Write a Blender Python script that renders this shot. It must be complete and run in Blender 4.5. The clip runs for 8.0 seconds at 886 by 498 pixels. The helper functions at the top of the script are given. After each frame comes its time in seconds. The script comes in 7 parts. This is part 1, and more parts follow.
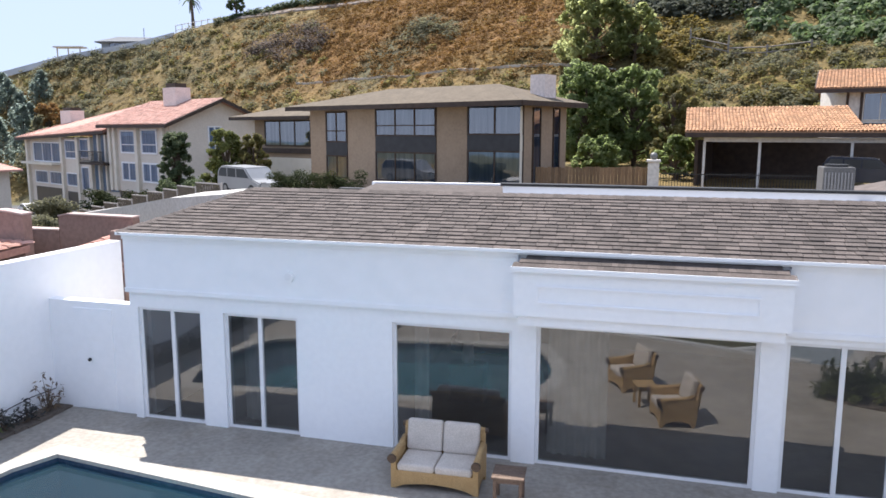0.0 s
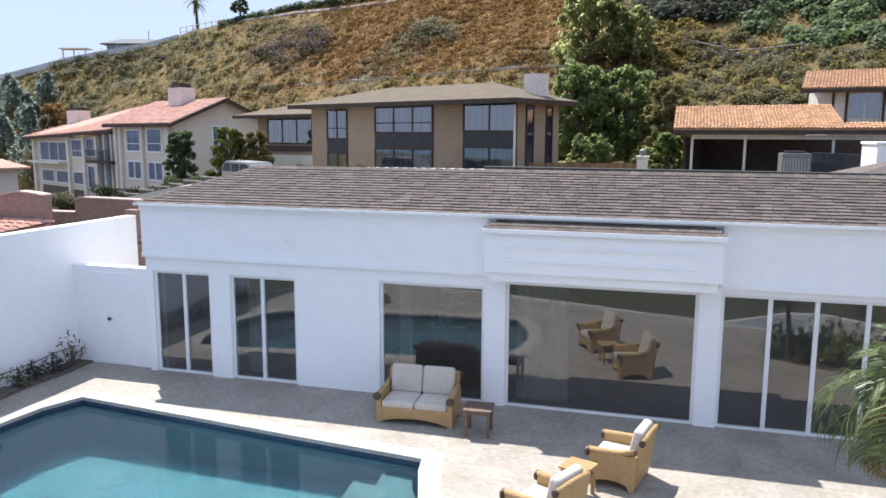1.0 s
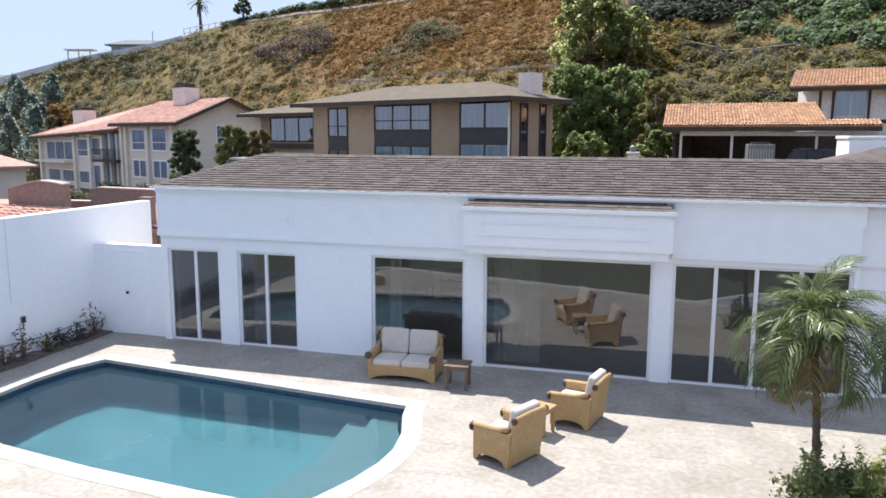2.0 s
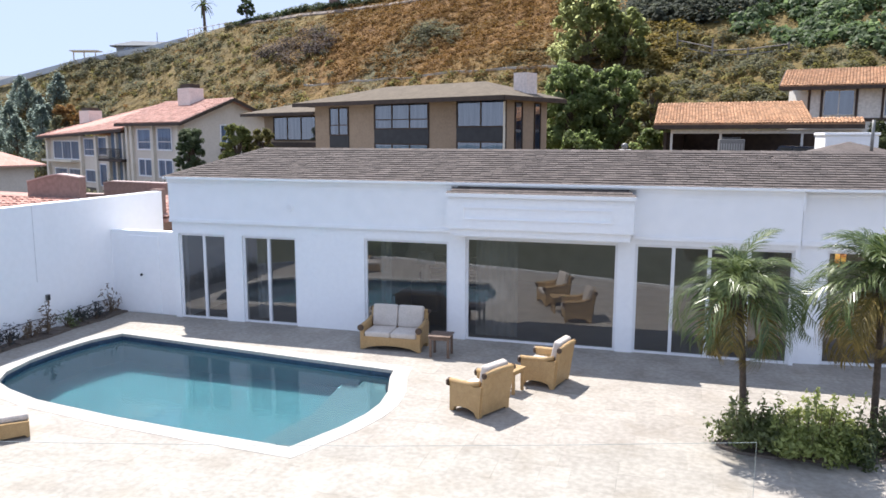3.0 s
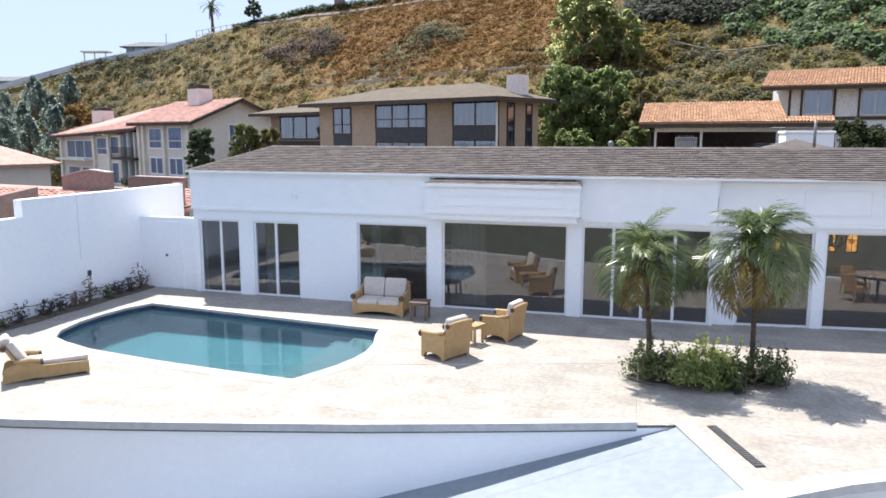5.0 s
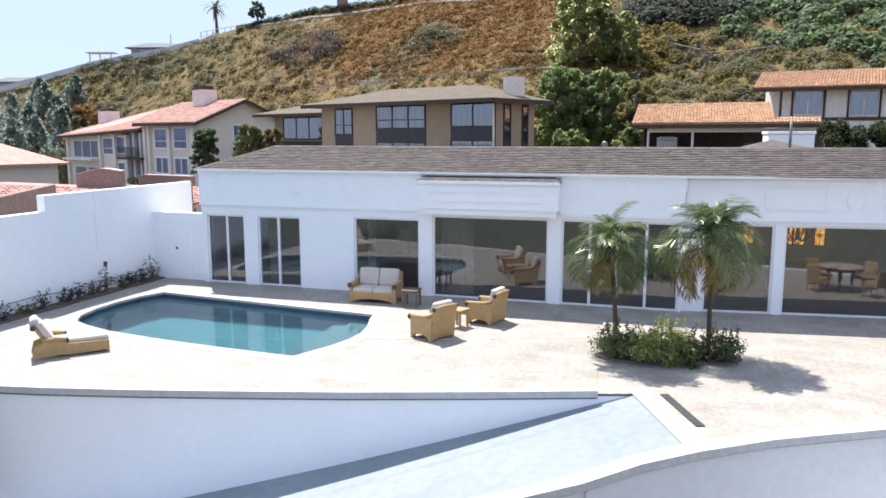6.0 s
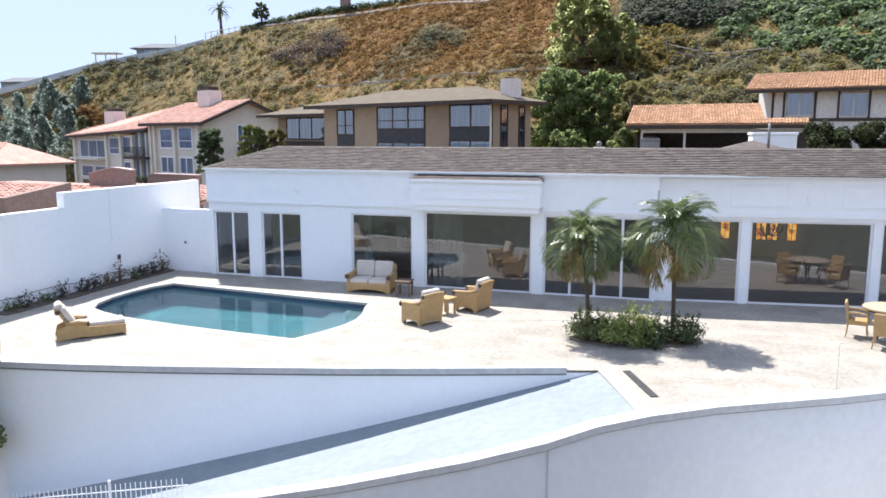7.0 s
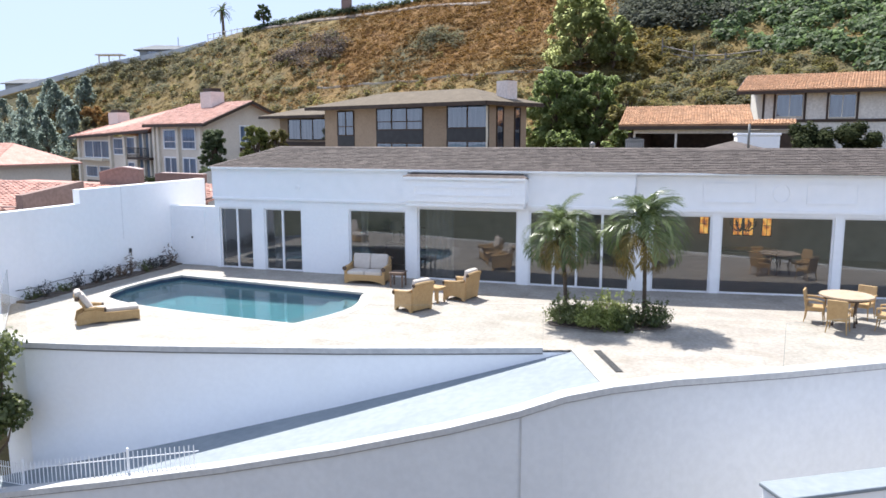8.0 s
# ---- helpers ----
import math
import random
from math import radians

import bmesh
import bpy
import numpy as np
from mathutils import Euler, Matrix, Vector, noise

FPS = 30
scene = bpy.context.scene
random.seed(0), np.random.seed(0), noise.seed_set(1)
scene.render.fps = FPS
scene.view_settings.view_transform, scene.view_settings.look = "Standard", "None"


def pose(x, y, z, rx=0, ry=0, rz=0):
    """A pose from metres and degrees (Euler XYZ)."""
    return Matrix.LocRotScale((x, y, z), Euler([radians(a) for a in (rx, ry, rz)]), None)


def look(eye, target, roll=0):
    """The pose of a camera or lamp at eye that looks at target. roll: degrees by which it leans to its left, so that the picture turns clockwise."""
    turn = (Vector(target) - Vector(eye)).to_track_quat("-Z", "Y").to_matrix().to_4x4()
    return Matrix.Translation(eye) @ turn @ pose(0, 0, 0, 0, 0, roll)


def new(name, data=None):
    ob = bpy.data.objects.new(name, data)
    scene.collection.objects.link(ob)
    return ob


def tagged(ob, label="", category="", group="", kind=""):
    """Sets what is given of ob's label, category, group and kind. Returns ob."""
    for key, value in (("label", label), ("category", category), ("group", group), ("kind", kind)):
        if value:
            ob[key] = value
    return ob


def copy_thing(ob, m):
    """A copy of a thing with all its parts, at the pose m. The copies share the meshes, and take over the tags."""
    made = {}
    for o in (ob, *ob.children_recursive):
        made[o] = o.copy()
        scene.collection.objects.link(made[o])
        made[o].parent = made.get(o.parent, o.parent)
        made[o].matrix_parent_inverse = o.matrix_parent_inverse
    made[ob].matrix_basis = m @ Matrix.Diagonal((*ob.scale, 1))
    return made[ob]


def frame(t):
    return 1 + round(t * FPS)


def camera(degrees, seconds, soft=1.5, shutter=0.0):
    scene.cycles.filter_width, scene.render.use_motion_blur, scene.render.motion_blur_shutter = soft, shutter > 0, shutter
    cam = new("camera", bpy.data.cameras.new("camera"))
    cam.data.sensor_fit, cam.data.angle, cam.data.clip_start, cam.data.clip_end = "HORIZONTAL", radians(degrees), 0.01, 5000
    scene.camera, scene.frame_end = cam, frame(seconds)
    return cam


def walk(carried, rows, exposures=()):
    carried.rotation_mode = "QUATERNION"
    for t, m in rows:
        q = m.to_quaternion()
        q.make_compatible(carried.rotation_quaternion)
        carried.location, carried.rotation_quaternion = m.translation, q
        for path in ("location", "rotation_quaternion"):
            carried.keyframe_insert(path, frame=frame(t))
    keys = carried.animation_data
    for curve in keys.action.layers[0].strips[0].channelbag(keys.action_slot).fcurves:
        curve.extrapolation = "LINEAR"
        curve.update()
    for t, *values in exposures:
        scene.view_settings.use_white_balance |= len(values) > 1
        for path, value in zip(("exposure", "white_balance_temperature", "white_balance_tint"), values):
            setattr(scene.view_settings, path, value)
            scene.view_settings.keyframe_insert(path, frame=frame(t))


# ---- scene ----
cam = camera(60.80, 8.0, soft=1.6)
PATH = [
    (0, (9.553, -11.270, 5.224), (9.016, -9.368, 4.916), 0.04),
    (0.5, (9.889, -11.840, 5.018), (9.347, -9.938, 4.720), 0.22),
    (1, (10.375, -12.767, 4.814), (9.832, -10.866, 4.515), 0.21),
    (1.5, (10.776, -13.541, 4.685), (10.230, -11.640, 4.387), 0.19),
    (3, (11.965, -15.634, 4.442), (11.407, -13.737, 4.146), 0.10),
    (3.5, (12.349, -16.327, 4.428), (11.786, -14.430, 4.130), 0.07),
    (4, (12.745, -17.055, 4.429), (12.179, -15.160, 4.130), 0.03),
    (4.5, (13.113, -17.713, 4.452), (12.543, -15.820, 4.152), -0.02),
    (6, (14.259, -19.701, 4.483), (13.676, -17.811, 4.183), -0.03),
    (6.5, (14.663, -20.364, 4.528), (14.076, -18.476, 4.227), -0.05),
    (7, (15.046, -21.011, 4.538), (14.454, -19.124, 4.237), -0.01),
    (7.5, (15.465, -21.742, 4.554), (14.871, -19.856, 4.254), -0.01),
    (8, (15.775, -22.300, 4.539), (15.179, -20.415, 4.240), -0.03),
]
walk(cam, [(t, look(eye, target, roll)) for t, eye, target, roll in PATH],
     exposures=[(0, 1.1, 6440, 13), (0.7, 1.07, 6420, 12.5), (1.5, 0.97, 6370, 12), (3, 1.03, 6350, 13), (4.5, 1.1, 6350, 12.5), (8, 1.14, 6300, 11.5)])

# ---- light and sky ----
world = bpy.data.worlds.new("world")
scene.world = world
world.use_nodes = True
wn = world.node_tree
wn.nodes.clear()
sky = wn.nodes.new("ShaderNodeTexSky")
sky.sky_type = "NISHITA"
sky.sun_disc = False
SUN_WAY = Vector((0.4, -0.42, -1.0)).normalized()
sky.sun_elevation = math.asin(-SUN_WAY.z)
sky.sun_rotation = math.atan2(-SUN_WAY.x, -SUN_WAY.y)
sky.air_density, sky.dust_density, sky.ozone_density = 0.8, 0.0, 1.5
bg = wn.nodes.new("ShaderNodeBackground")
bg.inputs["Strength"].default_value = 0.15
wout = wn.nodes.new("ShaderNodeOutputWorld")
haze = wn.nodes.new("ShaderNodeMix")
haze.data_type = "RGBA"
haze.inputs[0].default_value = 0.96
haze.inputs[7].default_value = (2.2, 2.67, 3.68, 1)
wn.links.new(sky.outputs[0], haze.inputs[6])
wn.links.new(haze.outputs[2], bg.inputs["Color"])
wn.links.new(bg.outputs[0], wout.inputs["Surface"])
sun_data = bpy.data.lights.new("sun", "SUN")
sun_data.energy = 4.4
sun_data.angle = radians(0.55)
sun_data.color = (1.0, 0.955, 0.88)
sun = new("sun", sun_data)
sun.matrix_world = look((0, 0, 40), Vector((0, 0, 40)) + SUN_WAY)


# ---- materials ----
def node(nt, kind, **ins):
    n = nt.nodes.new(kind)
    for k, v in ins.items():
        n.inputs[k.replace("_", " ")].default_value = v
    return n


def ramp(nt, fac, stops):
    r = nt.nodes.new("ShaderNodeValToRGB")
    e = r.color_ramp.elements
    while len(e) < len(stops):
        e.new(0.5)
    for el, (p, c) in zip(e, stops):
        el.position, el.color = p, (*c, 1)
    nt.links.new(fac, r.inputs[0])
    return r.outputs[0]


def mixc(nt, fac, a, b, mode="MIX"):
    m = nt.nodes.new("ShaderNodeMix")
    m.data_type, m.blend_type = "RGBA", mode
    for s, v in ((m.inputs[0], fac), (m.inputs[6], a), (m.inputs[7], b)):
        if isinstance(v, (int, float)):
            s.default_value = v
        elif isinstance(v, tuple):
            s.default_value = (*v, 1)
        else:
            nt.links.new(v, s)
    return m.outputs[2]


def base(name):
    m = bpy.data.materials.new(name)
    m.use_nodes = True
    nt = m.node_tree
    return m, nt, nt.nodes["Principled BSDF"]


def noise_of(nt, scale, detail=5.0, stretch=(1, 1, 1)):
    g = nt.nodes.new("ShaderNodeNewGeometry")
    mp = nt.nodes.new("ShaderNodeMapping")
    mp.inputs["Scale"].default_value = stretch
    nt.links.new(g.outputs["Position"], mp.inputs["Vector"])
    n = nt.nodes.new("ShaderNodeTexNoise")
    n.inputs["Scale"].default_value, n.inputs["Detail"].default_value = scale, detail
    nt.links.new(mp.outputs[0], n.inputs["Vector"])
    return n.outputs["Fac"]


def surf(name, a, b, scale=2.0, rough=0.8, metal=0.0, bump=0.0, bscale=40.0, fine=None, stretch=(1, 1, 1),
         per="", vary=0.0, stain=None, stain_amount=0.0, stain_scale=0.9, grain=0.3):
    """Two-scale mottled surface: a to b over a broad noise, a fine grain, a bump, and a shift by piece."""
    m, nt, p = base(name)
    f = noise_of(nt, scale, 6.0, stretch)
    col = ramp(nt, f, [(0.3, a), (0.7, b)])
    if fine:
        g = noise_of(nt, fine, 3.0, stretch)
        col = mixc(nt, 0.35, col, ramp(nt, g, [(0.35, tuple(c * (1 - grain) for c in a)), (0.65, tuple(min(1, c * (1 + grain / 2)) for c in b))]))
    if stain:
        s = noise_of(nt, stain_scale, 7.0, (1, 1, 0.25))
        st = nt.nodes.new("ShaderNodeMapRange")
        st.inputs["From Min"].default_value, st.inputs["From Max"].default_value = 0.52, 0.75
        st.inputs["To Max"].default_value = stain_amount
        nt.links.new(s, st.inputs["Value"])
        col = mixc(nt, st.outputs[0], col, stain)
    if per:
        if per == "object":
            r = nt.nodes.new("ShaderNodeObjectInfo").outputs["Random"]
        else:
            r = nt.nodes.new("ShaderNodeNewGeometry").outputs["Random Per Island"]
        v = nt.nodes.new("ShaderNodeMapRange")
        v.inputs["To Min"].default_value, v.inputs["To Max"].default_value = 1 - vary, 1 + vary
        nt.links.new(r, v.inputs["Value"])
        col = mixc(nt, 1.0, col, v.outputs[0], "MULTIPLY")
    nt.links.new(col, p.inputs["Base Color"])
    p.inputs["Roughness"].default_value, p.inputs["Metallic"].default_value = rough, metal
    if bump:
        bn = nt.nodes.new("ShaderNodeBump")
        bn.inputs["Strength"].default_value, bn.inputs["Distance"].default_value = bump, 0.02
        nt.links.new(noise_of(nt, bscale, 4.0, stretch), bn.inputs["Height"])
        nt.links.new(bn.outputs[0], p.inputs["Normal"])
    return m


def leaf_mat(name, stops, rough=0.45, glow=0.35):
    """Leaves: colour by leaf, some light through the blade."""
    m, nt, p = base(name)
    r = nt.nodes.new("ShaderNodeNewGeometry").outputs["Random Per Island"]
    c = ramp(nt, r, stops)
    c = mixc(nt, 0.4, c, ramp(nt, noise_of(nt, 0.7, 3.0), [(0.35, stops[0][1]), (0.65, stops[-1][1])]))
    nt.links.new(c, p.inputs["Base Color"])
    p.inputs["Roughness"].default_value = rough
    t = nt.nodes.new("ShaderNodeBsdfTranslucent")
    nt.links.new(c, t.inputs["Color"])
    mx = nt.nodes.new("ShaderNodeMixShader")
    mx.inputs[0].default_value = glow
    nt.links.new(p.outputs[0], mx.inputs[1])
    nt.links.new(t.outputs[0], mx.inputs[2])
    nt.links.new(mx.outputs[0], nt.nodes["Material Output"].inputs["Surface"])
    return m


def pane_mat(name, tint, ior, veil=0.0):
    """Window glass: clear and tinted, with a mirror on top that Fresnel drives."""
    m, nt, p = base(name)
    nt.nodes.remove(p)
    fr = node(nt, "ShaderNodeFresnel", IOR=ior)
    tr = nt.nodes.new("ShaderNodeBsdfTransparent")
    tr.inputs["Color"].default_value = (*tint, 1)
    gl = nt.nodes.new("ShaderNodeBsdfGlossy")
    gl.inputs["Roughness"].default_value = 0.0
    bn = nt.nodes.new("ShaderNodeBump")
    bn.inputs["Strength"].default_value, bn.inputs["Distance"].default_value = 0.06, 0.02
    nt.links.new(noise_of(nt, 0.9, 1.0), bn.inputs["Height"])
    nt.links.new(bn.outputs[0], gl.inputs["Normal"])
    mx = nt.nodes.new("ShaderNodeMixShader")
    nt.links.new(fr.outputs[0], mx.inputs[0])
    nt.links.new(tr.outputs[0], mx.inputs[1])
    nt.links.new(gl.outputs[0], mx.inputs[2])
    out = mx.outputs[0]
    # Pale diffuse veil that lifts the blacks, put into the glass as colour.
    if veil:
        df = nt.nodes.new("ShaderNodeBsdfDiffuse")
        df.inputs["Color"].default_value = (0.7, 0.7, 0.69, 1)
        veil_mix = nt.nodes.new("ShaderNodeMixShader")
        mr = nt.nodes.new("ShaderNodeMapRange")
        mr.inputs["To Min"].default_value, mr.inputs["To Max"].default_value = veil * 0.6, veil * 1.4
        nt.links.new(noise_of(nt, 0.8, 4.0), mr.inputs["Value"])
        nt.links.new(mr.outputs[0], veil_mix.inputs[0])
        nt.links.new(out, veil_mix.inputs[1])
        nt.links.new(df.outputs[0], veil_mix.inputs[2])
        out = veil_mix.outputs[0]
    nt.links.new(out, nt.nodes["Material Output"].inputs["Surface"])
    return m


STUCCO = surf("white_stucco", (0.85, 0.855, 0.865), (0.88, 0.885, 0.89), 0.8, 0.85, bump=0.1, bscale=60, fine=9,
              grain=0.03, stain=(0.78, 0.775, 0.76), stain_amount=0.2)
# Greyer copy of the white render: the wall's dimmer light is put in.
FRONTWALL = surf("boundary_wall_dimmed", (0.57, 0.58, 0.595), (0.63, 0.64, 0.655), 0.6, 0.9, bump=0.12, bscale=45, fine=7,
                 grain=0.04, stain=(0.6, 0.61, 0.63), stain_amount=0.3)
WALLWHITE = surf("white_garden_wall", (0.85, 0.855, 0.865), (0.88, 0.88, 0.89), 0.6, 0.9, bump=0.12, bscale=45, fine=7,
                 grain=0.03, stain=(0.7, 0.69, 0.68), stain_amount=0.25)
TRIM = surf("white_trim_paint", (0.84, 0.845, 0.85), (0.88, 0.88, 0.885), 3, 0.6)
FRAME = surf("white_window_frame", (0.76, 0.76, 0.77), (0.82, 0.82, 0.82), 4, 0.4)
COPING = surf("grey_coping", (0.42, 0.42, 0.425), (0.52, 0.515, 0.505), 2.5, 0.85, bump=0.15, fine=9, grain=0.12)
SHADOWLINE = surf("coping_shadow_line", (0.12, 0.12, 0.125), (0.18, 0.18, 0.18), 4, 0.95)
RAMPMAT = surf("pale_concrete", (0.195, 0.226, 0.248), (0.25, 0.28, 0.298), 0.7, 0.85, bump=0.1, fine=6, grain=0.08,
               stain=(0.22, 0.25, 0.265), stain_amount=0.4)
TRAV = surf("travertine", (0.266, 0.238, 0.203), (0.352, 0.323, 0.282), 1.6, 0.7, bump=0.25, bscale=50, fine=11, per="object", vary=0.07,
            stain=(0.2, 0.165, 0.12), stain_amount=0.5, stain_scale=1.5)
TRAVREST = surf("travertine_joined", (0.266, 0.238, 0.203), (0.352, 0.323, 0.282), 1.6, 0.7, bump=0.25, bscale=50, fine=11, per="island", vary=0.07,
                stain=(0.2, 0.165, 0.12), stain_amount=0.5, stain_scale=1.5)
GROUT = surf("grout", (0.34, 0.315, 0.265), (0.4, 0.375, 0.32), 6, 0.9)
POOLCOPE = surf("pool_coping_stone", (0.35, 0.33, 0.295), (0.42, 0.4, 0.365), 1.6, 0.7, bump=0.2, fine=18)
PLASTER = surf("pool_plaster", (0.005, 0.066, 0.08), (0.012, 0.088, 0.104), 1.3, 0.7, fine=8)
STEPSTONE = surf("pool_step_plaster", (0.032, 0.066, 0.074), (0.046, 0.082, 0.088), 1.6, 0.7, fine=8)
WATERTILE = surf("waterline_tile", (0.028, 0.052, 0.098), (0.055, 0.092, 0.15), 9, 0.25)
SHINGLE = surf("roof_shingle", (0.07, 0.056, 0.049), (0.124, 0.101, 0.09), 3.0, 0.9, bump=0.6, bscale=90, fine=40, per="object", vary=0.27)
SHINGLEREST = surf("roof_shingle_joined", (0.07, 0.056, 0.049), (0.124, 0.101, 0.09), 3.0, 0.9, bump=0.6, bscale=90, fine=40, per="island", vary=0.27)
UNDERLAY = surf("roof_underlay", (0.07, 0.055, 0.048), (0.1, 0.08, 0.07), 4, 0.95)
GLASS = pane_mat("window_glass", (0.64, 0.65, 0.64), 2.4, 0.045)
CLEAR = pane_mat("clear_glass", (0.97, 0.985, 0.98), 1.06)
WICKER = surf("honey_wicker", (0.42, 0.262, 0.105), (0.53, 0.35, 0.16), 9, 0.55, bump=0.8, bscale=120, fine=70)
DARKWOOD = surf("dark_wood", (0.045, 0.025, 0.016), (0.1, 0.06, 0.035), 7, 0.5, bump=0.2, fine=40)
TABLEWOOD = surf("weathered_wood", (0.1, 0.062, 0.042), (0.18, 0.12, 0.085), 6, 0.65, bump=0.2, fine=40)
CUSHION = surf("cream_cushion", (0.5, 0.44, 0.38), (0.6, 0.54, 0.48), 5, 0.95, bump=0.3, bscale=120, fine=60)
SOIL = surf("soil", (0.095, 0.075, 0.06), (0.16, 0.13, 0.105), 8, 0.95, bump=0.8, bscale=30, fine=40)
METAL = surf("painted_metal", (0.13, 0.13, 0.125), (0.2, 0.2, 0.19), 3, 0.5, 0.3, fine=25)
DARK = surf("dark_metal", (0.02, 0.02, 0.02), (0.04, 0.04, 0.04), 3, 0.5, 0.3)


# ---- mesh helpers ----
def part(name, bm, material, parent=None, label="", smooth=False):
    me = bpy.data.meshes.new(name)
    bm.normal_update()
    bm.to_mesh(me)
    bm.free()
    me.materials.append(material)
    if smooth:
        for p in me.polygons:
            p.use_smooth = True
    ob = new(name, me)
    if parent:
        ob.parent = parent
    return tagged(ob, label=label)


def thing(name, m, label, category, group="", kind=""):
    ob = new(name)
    ob.empty_display_size = 0.2
    ob.matrix_basis = m
    return tagged(ob, label, category, group, kind)


def solid(name, verts, faces, material, parent=None, label=""):
    me = bpy.data.meshes.new(name)
    me.from_pydata(verts, [], faces)
    me.validate()
    me.materials.append(material)
    ob = new(name, me)
    if parent:
        ob.parent = parent
    return tagged(ob, label=label)


def box(bm, x0, x1, y0, y1, z0, z1, m=None):
    r = bmesh.ops.create_cube(bm, size=1)
    t = Matrix.Translation(((x0 + x1) / 2, (y0 + y1) / 2, (z0 + z1) / 2)) @ Matrix.Diagonal((x1 - x0, y1 - y0, z1 - z0, 1))
    bmesh.ops.transform(bm, matrix=(m @ t) if m else t, verts=r["verts"])
    return r["verts"]


def boxes(*specs):
    bm = bmesh.new()
    for s in specs:
        box(bm, *s)
    return bm


def soft_box(x0, x1, y0, y1, z0, z1, r=0.03, seg=3, m=None):
    bm = bmesh.new()
    box(bm, x0, x1, y0, y1, z0, z1)
    bmesh.ops.bevel(bm, geom=bm.edges[:], offset=r, segments=seg, affect="EDGES", profile=0.5)
    if m:
        bmesh.ops.transform(bm, matrix=m, verts=bm.verts)
    return bm


def rod(bm, a, b, r0, r1=None, n=10, caps=True):
    a, b = Vector(a), Vector(b)
    r1 = r0 if r1 is None else r1
    q = (b - a).to_track_quat("Z", "Y").to_matrix().to_4x4()
    r = bmesh.ops.create_cone(bm, cap_ends=caps, segments=n, radius1=r0, radius2=r1, depth=(b - a).length)
    bmesh.ops.transform(bm, matrix=Matrix.Translation((a + b) / 2) @ q, verts=r["verts"])


def prism(bm, poly, z0, z1, m=None):
    """An upright block on a plan outline."""
    lo = [bm.verts.new((x, y, z0)) for x, y in poly]
    hi = [bm.verts.new((x, y, z1)) for x, y in poly]
    n = len(poly)
    bm.faces.new(hi)
    bm.faces.new(lo[::-1])
    for i in range(n):
        bm.faces.new((lo[i], lo[(i + 1) % n], hi[(i + 1) % n], hi[i]))
    if m:
        bmesh.ops.transform(bm, matrix=m, verts=lo + hi)


def profile_x(bm, poly, x0, x1):
    """A block whose outline lies in the y-z plane."""
    a = [bm.verts.new((x0, y, z)) for y, z in poly]
    b = [bm.verts.new((x1, y, z)) for y, z in poly]
    n = len(poly)
    bm.faces.new(a)
    bm.faces.new(b[::-1])
    for i in range(n):
        bm.faces.new((a[i], b[i], b[(i + 1) % n], a[(i + 1) % n]))
    bmesh.ops.recalc_face_normals(bm, faces=bm.faces)


def tube(bm, pts, radii, n=8):
    rings = []
    for i, p in enumerate(pts):
        p = Vector(p)
        d = Vector(pts[min(i + 1, len(pts) - 1)]) - Vector(pts[max(i - 1, 0)])
        q = d.to_track_quat("Z", "Y")
        rings.append([bm.verts.new(p + q @ Vector((math.cos(a) * radii[i], math.sin(a) * radii[i], 0)))
                      for a in (2 * math.pi * k / n for k in range(n))])
    for r, s in zip(rings, rings[1:]):
        for k in range(n):
            bm.faces.new((r[k], r[(k + 1) % n], s[(k + 1) % n], s[k]))
    bm.faces.new(rings[0][::-1])
    bm.faces.new(rings[-1])


def inside(x, y, poly):
    hit = False
    for (x0, y0), (x1, y1) in zip(poly, poly[1:] + poly[:1]):
        if (y0 > y) != (y1 > y) and x < (x1 - x0) * (y - y0) / (y1 - y0) + x0:
            hit = not hit
    return hit


def grow(poly, d):
    """The outline pushed outwards by d (counter-clockwise outlines)."""
    out = []
    n = len(poly)
    for i in range(n):
        a, b, c = (Vector(poly[j % n]) for j in (i - 1, i, i + 1))
        n1, n2 = (b - a).normalized(), (c - b).normalized()
        p = Vector((n1.y + n2.y, -n1.x - n2.x))
        p = p.normalized() * d / max(0.5, math.sqrt((1 + n1.dot(n2)) / 2))
        out.append((b.x + p.x, b.y + p.y))
    return out


def leaves(name, centres, radii, count, size, material, parent=None, label="", seed=1, up=0.3, hollow=0.45, long=1.5):
    """A crown of many small blades round a set of clumps."""
    rng = np.random.default_rng(seed)
    C = np.repeat(np.asarray(centres, float), count, axis=0)
    R = np.repeat(np.asarray(radii, float).reshape(len(centres), -1), count, axis=0)
    n = len(C)
    d = rng.normal(size=(n, 3))
    d /= np.linalg.norm(d, axis=1)[:, None]
    P = C + d * R * (hollow + (1 - hollow) * rng.random((n, 1)) ** 0.6) * (0.85 + 0.3 * rng.random((n, 1)))
    nrm = d + rng.normal(size=(n, 3)) * 0.6
    nrm[:, 2] += up
    nrm /= np.linalg.norm(nrm, axis=1)[:, None]
    a = np.cross(nrm, rng.normal(size=(n, 3)))
    a /= np.linalg.norm(a, axis=1)[:, None]
    b = np.cross(nrm, a)
    s = size * (0.6 + 0.8 * rng.random((n, 1)))
    V = np.stack([P - a * s * long / 2, P - b * s / 2, P + a * s * long / 2, P + b * s / 2], 1).reshape(-1, 3)
    F = np.arange(4 * n).reshape(-1, 4)
    me = bpy.data.meshes.new(name)
    me.from_pydata(V.tolist(), [], F.tolist())
    me.materials.append(material)
    ob = new(name, me)
    if parent:
        ob.parent = parent
    return tagged(ob, label=label)


